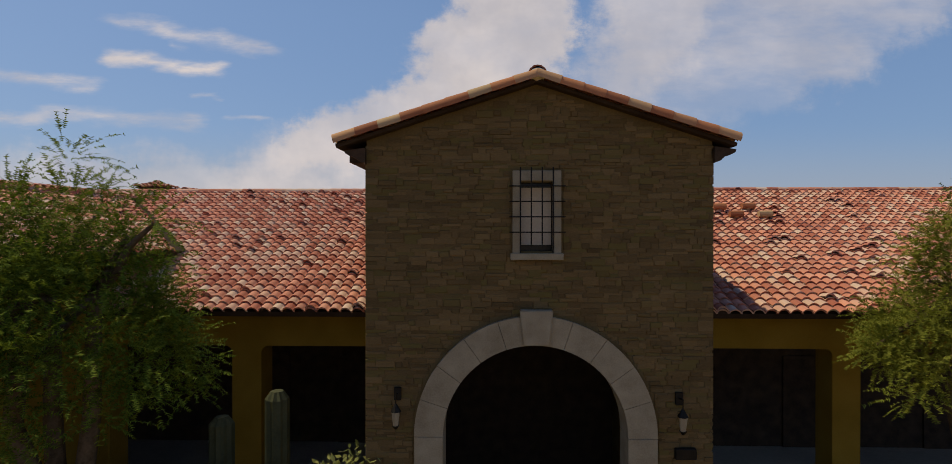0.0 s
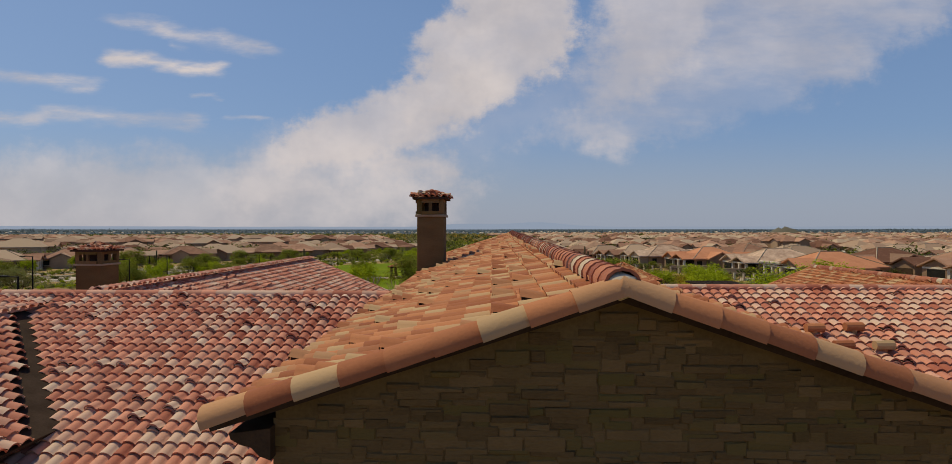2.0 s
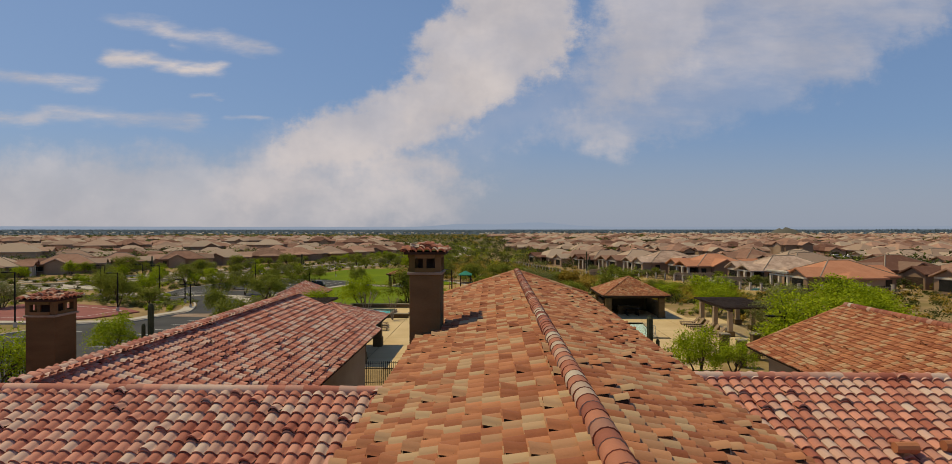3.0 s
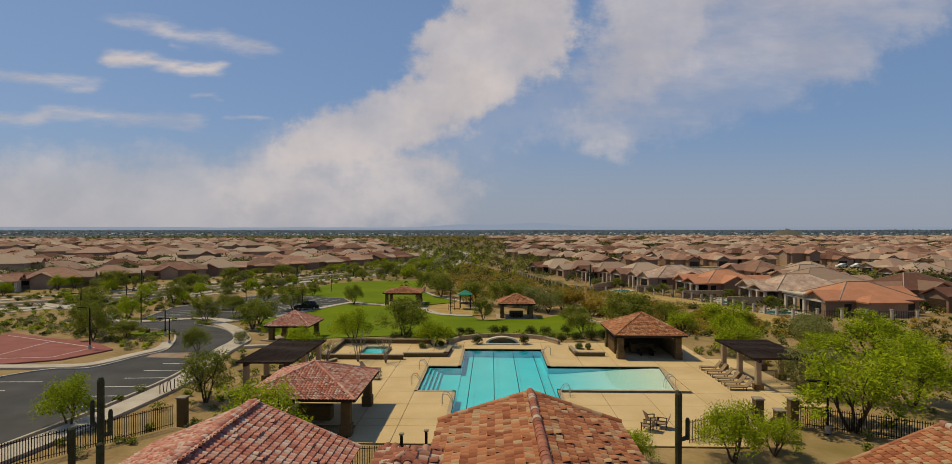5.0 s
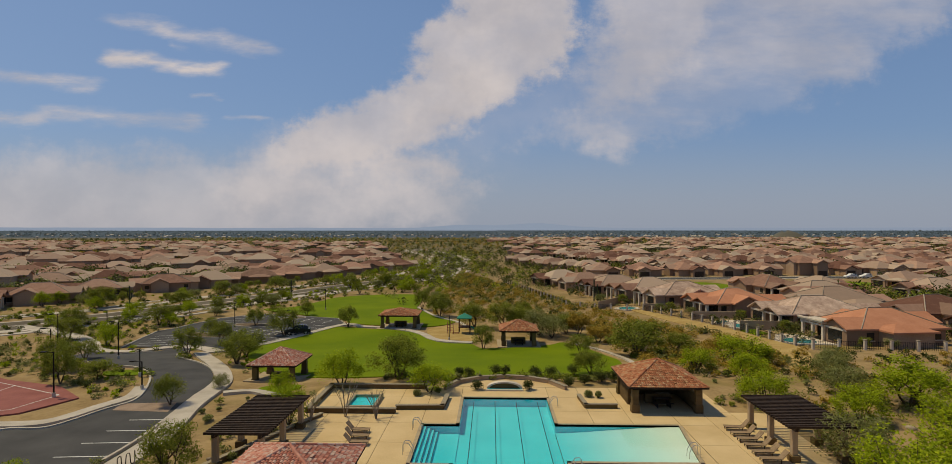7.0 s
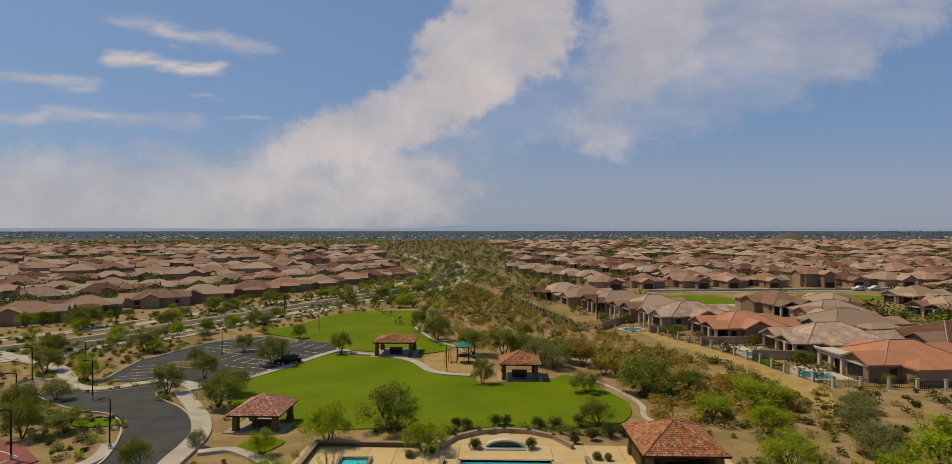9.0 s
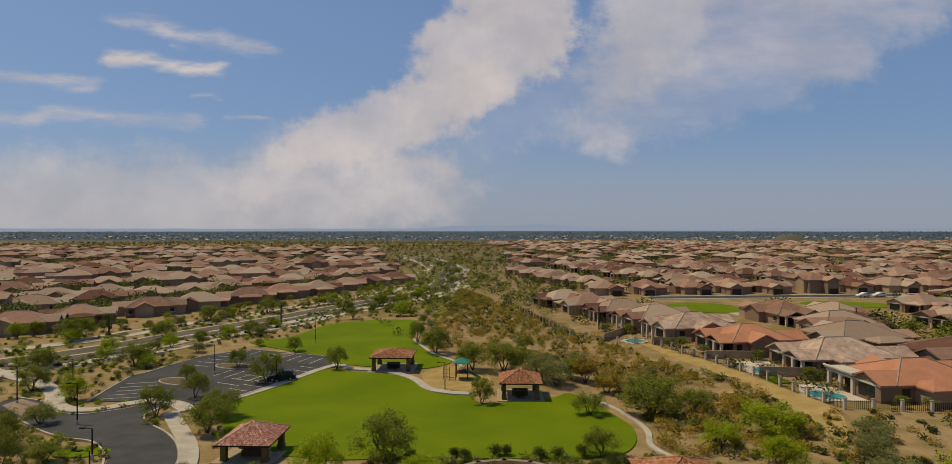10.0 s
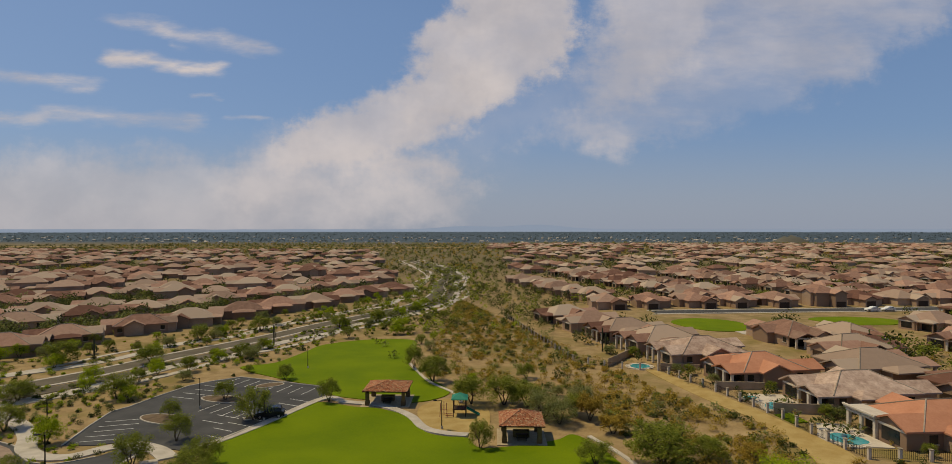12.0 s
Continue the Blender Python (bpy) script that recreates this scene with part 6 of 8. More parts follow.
def playground(x, y):
    z = zg(x, y) + 0.05
    t = thing("play_structure", "climbing frame with a green canopy and slide", "play structure", at=(x, y, z))
    for px in (-1.0, 1.0):
        for py in (-1.0, 1.0):
            part("post", tube(bmesh.new(), (px, py, -0.2), (px, py, 3.0), 0.07, seg=8), "wood", t)
    part("platform", box_bm(-1.1, 1.1, -1.1, 1.1, 1.15, 1.25), "wood", t)
    bm = bmesh.new()
    q = [bm.verts.new((a * 1.35, b * 1.35, 2.95)) for a, b in ((-1, -1), (1, -1), (1, 1), (-1, 1))]
    low = [bm.verts.new((a * 1.35, b * 1.35, 2.82)) for a, b in ((-1, -1), (1, -1), (1, 1), (-1, 1))]
    top = bm.verts.new((0, 0, 3.75))
    for k in range(4):
        bm.faces.new((q[k], q[(k + 1) % 4], top))
        bm.faces.new((low[k], low[(k + 1) % 4], q[(k + 1) % 4], q[k]))
    bm.faces.new(low[::-1])
    part("canopy", bm, "green_metal", t, "green pyramid canopy")
    m = Matrix.Translation((1.1, 0, 1.2)) @ Matrix.Rotation(radians(28), 4, "Y")
    part("slide", box(box(box_bm(0, 2.4, -0.3, 0.3, -0.04, 0.0, m=m), 0, 2.4, -0.34, -0.3, -0.04, 0.18, m=m), 0, 2.4, 0.3, 0.34, -0.04, 0.18, m=m), "green_metal", t)
    for k in range(8):
        part("bar", tube(bmesh.new(), (-1.05, -0.9 + 0.26 * k, 1.25), (-1.05, -0.9 + 0.26 * k, 2.1), 0.025, seg=6), "court", t)
    for k in range(7):
        part("bar", tube(bmesh.new(), (-0.9 + 0.3 * k, -1.05, 1.25), (-0.9 + 0.3 * k, -1.05, 2.1), 0.025, seg=6), "court", t)
    part("ladder", box(box_bm(-2.3, -1.1, -0.5, -0.44, 0, 0.08), -2.3, -1.1, 0.44, 0.5, 0, 0.08), "court", t)
    t2 = thing("climber", "brown post climber beside the play structure", "climber", at=(x - 2.6, y - 0.6, z))
    for a, b in ((-0.6, -0.4), (0.6, -0.4), (0, 0.6)):
        part("post", tube(bmesh.new(), (a, b, -0.2), (a * 0.8, b * 0.8, 2.3), 0.06, seg=8), "court", t2)
    for zz in (0.6, 1.2, 1.8):
        part("rung", tube(bmesh.new(), (-0.55, -0.36, zz), (0.55, -0.36, zz), 0.03, seg=6), "court", t2)


playground(-6.4, 112.4)


# ---- plants ----
def limb(bm, a, b, r0, r1, rng, n=3):
    p = Vector(a)
    for k in range(n):
        q = Vector(a).lerp(Vector(b), (k + 1) / n) + (Vector((rng.uniform(-1, 1), rng.uniform(-1, 1), 0)) * 0.06 * (Vector(b) - Vector(a)).length if k < n - 1 else Vector())
        tube(bm, p, q, r0 + (r1 - r0) * k / n, r0 + (r1 - r0) * (k + 1) / n, seg=6, caps=False)
        p = q


def leaf_cloud(clumps, per, size, rng, flat=0.8):
    """Small leaves about the centres of clumps (place, radius)."""
    vs, fs = [], []
    for c, r in clumps:
        for _ in range(per):
            d = Vector((rng.gauss(0, 1), rng.gauss(0, 1), rng.gauss(0, flat)))
            p = Vector(c) + d.normalized() * r * rng.random() ** 0.45 * Vector((1, 1, flat)).length / 1.6
            s = size * rng.uniform(0.6, 1.5)
            e = Euler((rng.uniform(-0.95, 0.95), rng.uniform(-0.95, 0.95), rng.uniform(0, 6.28))).to_matrix()
            k = len(vs)
            for q in ((-1.0, 0, 0), (0, -0.42, 0), (1.0, 0, 0.1), (0, 0.42, 0)):
                vs.append(p + e @ Vector(q) * s)
            fs.append((k, k + 1, k + 2, k + 3))
    return vs, fs


def feather_cloud(clumps, twigs, leaflet, rng):
    """Drooping twigs with many narrow leaflets on both sides."""
    vs, fs = [], []
    for c, r in clumps:
        for _ in range(twigs):
            d = Vector((rng.gauss(0, 1), rng.gauss(0, 1), rng.gauss(0.25, 0.7))).normalized()
            p = Vector(c) + d * r * rng.uniform(0.0, 0.7)
            n = rng.randint(8, 15)
            for k in range(n):
                d = (d + Vector((rng.gauss(0, 0.06), rng.gauss(0, 0.06), -0.035))).normalized()
                p = p + d * 0.026
                side = d.cross(Vector((rng.gauss(0, 0.5), rng.gauss(0, 0.5), 1))).normalized()
                for s in (-1, 1):
                    a = p + side * s * leaflet * rng.uniform(0.8, 1.5) + d * leaflet * 0.5
                    q = d * leaflet * 0.2
                    m = len(vs)
                    vs.extend((p - q, a, p + q + d * 0.006))
                    fs.append((m, m + 1, m + 2))
    return vs, fs


def make_tree(name, label, leaf, seed, h, r, clumps=26, per=90, size=0.13, open_=0.35, trunks=3, base=0.28, feather=False):
    """A low desert tree: several leaning trunks that fork, and a ragged crown of leaf clumps with gaps."""
    rng = random.Random(seed)
    t = thing(name, label, "tree", "desert trees")
    bm = bmesh.new()
    cl = []
    for k in range(trunks):
        a = 2 * math.pi * k / trunks + rng.uniform(-0.5, 0.5)
        mid = Vector((math.cos(a) * r * 0.25, math.sin(a) * r * 0.25, h * (base + 0.12)))
        limb(bm, (math.cos(a) * 0.06, math.sin(a) * 0.06, -0.15), mid, 0.035 * h * 0.6 + 0.02, 0.02 * h * 0.6 + 0.01, rng)
        for q in range(4):
            b = a + rng.uniform(-1.1, 1.1)
            tip = Vector((math.cos(b) * r * rng.uniform(0.35, 0.85), math.sin(b) * r * rng.uniform(0.35, 0.85), h * rng.uniform(0.55, 0.88)))
            limb(bm, mid, tip, 0.012 * h, 0.004 * h, rng)
            cl.append((tip, r * rng.uniform(0.22, 0.38)))
    part("trunk", bm, "bark", t, smooth=True)
    while len(cl) < clumps:
        a, u = rng.uniform(0, 6.283), rng.random() ** 0.5
        top = 1 - 0.55 * u * u
        z = h * (base + 0.05 + (top - base - 0.05) * rng.random() ** 0.55)
        cl.append((Vector((math.cos(a) * r * u * 0.9, math.sin(a) * r * u * 0.9, z)), r * rng.uniform(0.20, 0.38)))
    if feather:
        vs, fs = feather_cloud(cl, per, size, rng)
        obj("crown", vs, fs, leaf, t)
        return t
    vs, fs = leaf_cloud(cl, per, size, rng)
    # wisps that break the outline
    for _ in range(int(clumps * 6)):
        c, rr = rng.choice(cl)
        d = Vector((rng.gauss(0, 1), rng.gauss(0, 1), rng.uniform(-0.4, 1.3))).normalized()
        p0 = Vector(c) + d * rr * 0.8
        for q in range(4):
            p = p0 + d * 0.10 * q * r * 0.4
            e = Euler((rng.uniform(-1, 1), rng.uniform(-1, 1), rng.uniform(0, 6.28))).to_matrix()
            k = len(vs)
            for w in ((-1.0, 0, 0), (0, -0.3, 0), (1.0, 0, 0), (0, 0.3, 0)):
                vs.append(p + e @ Vector(w) * size * 0.8)
            fs.append((k, k + 1, k + 2, k + 3))
    obj("crown", vs, fs, leaf, t)
    return t


def place(master, x, y, scale=1.0, turn=0.0, z=None, squash=1.0):
    ob = copy_thing(master, pose(x, y, zg(x, y) - 0.02 if z is None else z, 0, 0, turn))
    ob.scale = (scale, scale, scale * squash)
    return ob


MASTER_Y = -60.0
def store(ob, k):
    ob.matrix_world = pose(60 + 6 * k, MASTER_Y, zg(0, 0))
    return ob


# two trees before the clubhouse, seen close
tr_a = make_tree("mesquite_tree", "green mesquite tree with feathery leaves before the arcade", "leaf_feather", 3, 6.7, 1.85, 130, 42, 0.036, trunks=3, base=0.60, feather=True)
tr_a.matrix_world = pose(-6.4, -0.9, 0, 0, 0, 20)
tr_b = make_tree("palo_verde_tree", "yellow-green palo verde tree before the arcade", "leaf_olive", 8, 6.3, 1.55, 100, 42, 0.036, trunks=3, base=0.64, feather=True)
tr_b.matrix_world = pose(6.55, 0.3, 0, 0, 0, 70)
PV = [make_tree("palo_verde_tree", "yellow-green palo verde tree with a wispy crown", "leaf_yellow", 20 + k, 4.4, 2.6, 48, 120, 0.098, trunks=3 + k % 2, base=0.12) for k in range(2)]
MQ = [make_tree("mesquite_tree", "dark green mesquite tree with a spreading crown", "leaf_green", 40 + k, 4.2, 2.5, 44, 120, 0.100, trunks=3, base=0.20) for k in range(3)]
GR = [make_tree("ironwood_tree", "grey-green ironwood tree with a dense crown", "leaf_grey", 60, 3.8, 2.7, 46, 120, 0.098, trunks=4, base=0.10)]
DR = [make_tree("dry_shrub", "rust-coloured dry desert shrub", "leaf_dry", 70, 2.2, 1.8, 26, 90, 0.12, trunks=4, base=0.1)]
KIND = {"p": PV, "m": MQ, "g": GR, "d": DR}
FIRST = set()
# kind, place, height, radius
TREES = [
    ("m", -23.2, 45.4, 4.5, 2.5), ("p", -19, 56.4, 4, 2), ("p", -17.6, 68.5, 4.6, 3.2), ("m", -12, 72.2, 5.6, 3.9), ("p", -7.8, 66.5, 3.4, 2.8), ("m", -32.4, 61.4, 3.4, 1.9),
    ("p", -29.7, 40, 3.9, 2.3), ("m", -49.3, 69, 4.6, 2.3), ("g", -30.6, 67.8, 1.8, 1.2), ("m", -46.2, 89.4, 4.8, 2.9), ("m", -37.2, 88.8, 4.3, 3.4),
    ("p", 22.6, 40.5, 5.9, 4.2), ("p", 39, 63.4, 5.1, 5.0), ("g", 25.0, 49.4, 3.9, 3.2), ("g", 9.5, 109, 4.2, 3.4), ("m", 12.5, 113, 4, 3), ("d", 17, 105, 3, 2.6), ("m", 5, 117, 5, 4), ("g", 14.5, 119, 3.5, 3), ("g", 22.5, 99, 3.4, 3.0), ("m", 26.5, 93.5, 3.8, 3.2), ("p", 24, 78, 3.2, 2.6), ("d", 33, 94, 2.4, 2.2), ("g", 38.5, 75, 2.6, 2.6), ("g", 42.5, 81, 2.4, 2.4), ("d", 35, 84, 2.2, 2.0), ("p", 36.5, 54.1, 4.6, 3.4), ("p", 25, 63, 3.7, 3.2), ("g", 35, 66.6, 3.2, 3),
    ("p", 31.7, 83, 4.3, 4.5), ("p", 12.6, 35.4, 3.9, 2.4), ("m", 12.1, 92.4, 3.4, 2.9), ("m", 10.3, 74.7, 3.3, 2.5), ("m", -2.7, 98.3, 4.4, 2.3), ("m", -35.6, 82.5, 4.5, 3.2),
    ("m", -46.5, 99.8, 4.6, 2.6), ("m", -39.3, 109.4, 5.8, 3.8), ("m", -30.1, 119.3, 4.6, 2.6), ("p", -64.2, 97.9, 4.6, 2.8), ("m", -75.0, 103.4, 4.6, 3.4), ("m", -69, 120, 5.0, 3.4), ("p", -81, 130, 4.0, 2.6), ("m", -43.2, 133.5, 3.6, 2.2), ("m", -58, 84.5, 3.0, 2.4), ("m", -55, 75.2, 4.7, 2.7),
    ("m", -46.3, 70.8, 2.4, 2.4), ("p", -23.1, 65.6, 2.8, 1.7), ("m", -4.7, 118.4, 5.7, 4), ("m", 1, 118.5, 5.7, 4.6),
    ("g", 7.3, 111.6, 5.1, 3.7), ("d", 14.6, 110.9, 4.5, 3.2), ("m", 20.5, 92.6, 6.0, 5.5), ("m", -13, 132.8, 6.0, 3.9), ("m", -18.3, 143.8, 5.7, 2.8),
    ("m", -99.2, 145.3, 6, 4.7), ("m", -53, 109.5, 3.5, 2), ("m", -48.8, 119.3, 4, 2.5), ("m", -85.7, 118.2, 4.2, 3.7), ("m", -49.1, 196.2, 5, 4), ("m", -40.2, 208.8, 5, 4),
    ("m", -82.7, 174.8, 5, 4), ("m", -71.8, 190, 5, 4), ("m", -78.6, 145.9, 5, 4), ("p", -15.0, 36.0, 4.6, 3.3), ("p", 6.6, 34.4, 2.4, 1.8), ("p", 15.4, 36.4, 2.6, 1.8),
    ("p", 30.5, 46, 5.6, 4.2), ("p", 31.5, 59, 3.4, 2.8), ("p", 27.5, 72, 3.6, 2.8),
    ("p", -30.4, 30.5, 4.4, 3.2), ("g", -62, 66, 3.8, 2.8)]
for k, (kd, x, y, h, r) in enumerate(TREES):
    ms = KIND[kd]
    m = ms[k % len(ms)]
    base_h, base_r = {"p": (4.9, 3.15), "m": (4.7, 3.05), "g": (4.2, 3.2), "d": (2.5, 2.2)}[kd]
    sc, sq = r / base_r, (h / base_h) / (r / base_r)
    if m not in FIRST:
        FIRST.add(m)
        m.matrix_world = pose(x, y, zg(x, y) - 0.02, 0, 0, 40 * k) @ Matrix.Diagonal((sc, sc, sc * sq, 1))
    else:
        place(m, x, y, sc, 73 * k % 360, squash=sq)


COURT = [(-64.0, 75.0), (-61.5, 54.5), (-48.5, 55.0), (-43.6, 57.8), (-41.8, 64.0), (-48.0, 68.6), (-56.0, 71.0)]
WALK_LINES = [curve_pts(w[0], 6) for w in WALKS]


def free_spot(x, y):
    return not (inside(x, y, LAWN) or inside(x, y, UPPER) or inside(x, y, LOT) or inside(x, y, ROAD) or inside(x, y, DECK) or inside(x, y, COURT) or any(near_line(x, y, w, 1.4) for w in WALK_LINES))


def ocotillo(x, y, h):
    """Many thin stems that fan out from the foot, with sparse small leaves."""
    rg = random.Random(round(x * 17 + y))
    t = thing("ocotillo", "bare multi-stemmed desert shrub beside the spa terrace", "shrub", "ocotillo shrubs", at=(x, y, 0.0))
    clumps = []
    for k in range(13):
        a, lean = rg.uniform(0, 6.283), rg.uniform(0.15, 0.42)
        mid = (math.cos(a) * lean * h * 0.45, math.sin(a) * lean * h * 0.45, h * 0.5)
        tip = (math.cos(a) * lean * h * 1.15, math.sin(a) * lean * h * 1.15, h * rg.uniform(0.82, 1.05))
        part("stem", bent_tube(bmesh.new(), [(0.03 * math.cos(a), 0.03 * math.sin(a), -0.1), mid, tip], 0.022, 5), "rock", t)
        clumps += [(Vector(tip), 0.26), (Vector(mid).lerp(Vector(tip), 0.6), 0.2)]
    v, f = leaf_cloud(clumps, 18, 0.035, rg)
    obj("leaves", v, f, "leaf_grey", t)


for x, y, h in ((-14.6, 58.5, 2.9), (-11.7, 58.0, 2.5), (-17.4, 57.2, 2.2)):
    ocotillo(x, y, h)


def near_line(x, y, pts, d):
    return any((x - p[0]) ** 2 + (y - p[1]) ** 2 < d * d for p in pts)


rng = random.Random(77)
# loose trees of the desert strip along the boulevard and the wash
n = 0
while n < 135:
    y = 118 + 312 * rng.random() ** 1.4
    x = rng.uniform(-125, 36) if y < 230 else rng.uniform(-70, 30)
    if not free_spot(x, y) or near_line(x, y, BLVD, 5) or x < -58 and y < 150 and rng.random() < 0.6 or x > 40 - (y - 90) * 0.36 - 6 or x < -150 + (y - 120) * 0.45:
        continue
    if x > -12 - max(y - 200, 0) * 0.12 and rng.random() < 0.82:
        continue
    kd = rng.choice("mmppgg")
    m = rng.choice(KIND[kd])
    s = rng.uniform(0.42, 0.85)
    place(m, x, y, s, rng.uniform(0, 360), squash=rng.uniform(0.85, 1.1))
    n += 1


def scrub(name, label, leaf, count, region, seed, size, height):
    """Low desert scrub, too many to count."""
    rg = random.Random(seed)
    vs, fs, n = [], [], 0
    tries = 0
    while n < count and tries < count * 30:
        tries += 1
        x, y = region(rg)
        if not free_spot(x, y) or near_line(x, y, BLVD, 4.0):
            continue
        r = rg.uniform(0.35, 1.0) * height
        z = zg(x, y)
        v, f = leaf_cloud([(Vector((x + rg.uniform(-r, r) * 0.5, y + rg.uniform(-r, r) * 0.5, z + r * rg.uniform(0.25, 0.6))), r * 0.75) for _ in range(3)], 32, size * rg.uniform(0.75, 1.15), rg, 0.6)
        k = len(vs)
        vs += v
        fs += [tuple(i + k for i in g) for g in f]
        n += 1
    ob = obj(name, vs, fs, leaf)
    return tagged(ob, label, "scrub", kind="stuff")


def wash(rg):
    y = rg.uniform(74, 260)
    edge = 40 - max(y - 105, 0) * 0.34
    return rg.uniform(-16 if y > 125 else 18, edge), y


def left_strip(rg):
    k = rg.randrange(8, len(BLVD) - 14)
    d = rg.choice((-1, 1)) * abs(rg.gauss(11, 9)) + 3
    u = rg.random()
    return BLVD[k][0] + (BLVD[k + 1][0] - BLVD[k][0]) * u + BLVD_SIDE[k][0] * d, BLVD[k][1] + (BLVD[k + 1][1] - BLVD[k][1]) * u + BLVD_SIDE[k][1] * d


def right_field(rg):
    return rg.uniform(24, 78), rg.uniform(56, 91)


def near_beds(rg):
    k = rg.random()
    if k < 0.35:
        return rg.uniform(-14, 20), rg.uniform(71.5, 74.5)
    if k < 0.55:
        return rg.uniform(-36, -19), rg.uniform(32, 66)
    if k < 0.8:
        return rg.uniform(20, 44), rg.uniform(34, 75)
    return rg.uniform(-60, -38), rg.uniform(66, 90)


scrub("scrub", "olive and rusty scrub of the open slope", "leaf_dry", 120, right_field, 21, 0.15, 1.0)
scrub("scrub", "dark scrub of the open slope", "leaf_dark", 170, right_field, 22, 0.15, 1.2)
scrub("scrub", "green and olive desert scrub on the open ground", "leaf_green", 220, wash, 1, 0.17, 1.15)
scrub("scrub", "rusty dry desert scrub on the open ground", "leaf_dry", 950, wash, 2, 0.17, 1.4)
scrub("scrub", "dark green scrub on the open ground", "leaf_dark", 200, wash, 9, 0.17, 1.3)
scrub("scrub", "dark shrubs along the boulevard strip", "leaf_dark", 380, left_strip, 10, 0.16, 0.9)
scrub("scrub", "grey sage scrub on the open ground", "leaf_grey", 240, wash, 3, 0.17, 1.4)
scrub("scrub", "dark green shrubs along the boulevard strip", "leaf_green", 360, left_strip, 4, 0.18, 1.0)
scrub("scrub", "grey shrubs along the boulevard strip", "leaf_grey", 320, left_strip, 5, 0.18, 0.9)
scrub("scrub", "yellowish shrubs along the boulevard strip", "leaf_yellow", 220, left_strip, 6, 0.18, 0.9)
def left_beds(rg):
    return rg.uniform(-82, -32), rg.uniform(62, 128)


scrub("scrub", "dark shrubs in the mulched beds beside the drive", "leaf_dark", 120, left_beds, 41, 0.12, 0.8)
scrub("scrub", "grey-green shrubs in the mulched beds beside the drive", "leaf_grey", 170, left_beds, 42, 0.12, 0.8)
scrub("scrub", "yellow-green shrubs in the mulched beds beside the drive", "leaf_yellow", 160, left_beds, 43, 0.12, 0.7)
scrub("scrub", "clipped green shrubs in the planting beds", "leaf_green", 170, near_beds, 7, 0.12, 0.8)
scrub("scrub", "grey-green shrubs in the planting beds", "leaf_grey", 110, near_beds, 8, 0.12, 0.7)


def saguaro(x, y, h, arms, z=None):
    t = thing("saguaro_cactus", "ribbed saguaro cactus standing in the desert bed", "cactus", "saguaro cacti", at=(x, y, zg(x, y) if z is None else z))

    def ribbed(bm, pts, r):
        rings = []
        for i, p in enumerate(pts):
            rr = r * (0.9 if i == 0 else 1.0) * (0.55 if i == len(pts) - 1 else 1.0)
            rings.append([bm.verts.new((p[0] + math.cos(2 * math.pi * k / 20) * rr * (1 if k % 2 else 0.86), p[1] + math.sin(2 * math.pi * k / 20) * rr * (1 if k % 2 else 0.86), p[2])) for k in range(20)])
        for a, b in zip(rings[:-1], rings[1:]):
            for k in range(20):
                bm.faces.new((a[k], a[(k + 1) % 20], b[(k + 1) % 20], b[k]))
        bm.faces.new(rings[-1])

    bm = bmesh.new()
    ribbed(bm, [(0, 0, -0.1), (0, 0, h * 0.4), (0, 0, h * 0.8), (0, 0, h * 0.96), (0, 0, h)], 0.19)
    part("stem", bm, "cactus", t)
    for k in range(arms):
        s = 1 if k % 2 == 0 else -1
        z0 = h * (0.35 + 0.1 * k)
        bm = bmesh.new()
        tube(bm, (0.12 * s, 0, z0), (0.5 * s, 0.05, z0 + 0.12), 0.11, 0.12, seg=10)
        ribbed(bm, [(0.5 * s, 0.05, z0), (0.52 * s, 0.05, z0 + 0.5), (0.52 * s, 0.05, z0 + h * 0.26), (0.52 * s, 0.05, z0 + h * 0.29)], 0.12)
        part("arm", bm, "cactus", t)


for x, y, h, a in ((-23.0, 33.6, 5.0, 2), (9.2, 34.6, 4.2, 1), (6.2, 36.0, 2.0, 0), (-24.2, 33.0, 2.4, 0), (-22.2, 32.4, 1.8, 0), (26.9, 163.0, 6.0, 2), (28.0, 164.0, 4.5, 1), (-95.0, 150.0, 5.0, 2), (-60.0, 170.0, 5.0, 1)):
    saguaro(x, y, h, a)
saguaro(-4.9, 0.5, 2.75, 0)
saguaro(-4.1, 0.7, 3.1, 0)
v, f = leaf_cloud([(Vector((-3.2 + 0.3 * k, -0.3 + 0.1 * k, 1.9 + 0.12 * (k % 3))), 0.45) for k in range(4)] + [(Vector((-4.6, -0.6, 1.9)), 0.5), (Vector((-5.3, -0.4, 1.9)), 0.4), (Vector((-3.3, -0.3, 1.2)), 0.7), (Vector((-4.8, -0.5, 1.0)), 0.8)], 170, 0.06, random.Random(4))
sh = thing("flowering_shrub", "silvery green shrub at the foot of the stone wall", "shrub")
obj("leaves", v, f, "leaf_grey", sh)
bm = bmesh.new()
for k in range(6):
    limb(bm, (-3.6 + 0.1 * k, -0.4, -0.1), (-4.8 + 0.4 * k, -0.4, 1.7), 0.03, 0.012, random.Random(k))
part("stems", bm, "bark", sh)

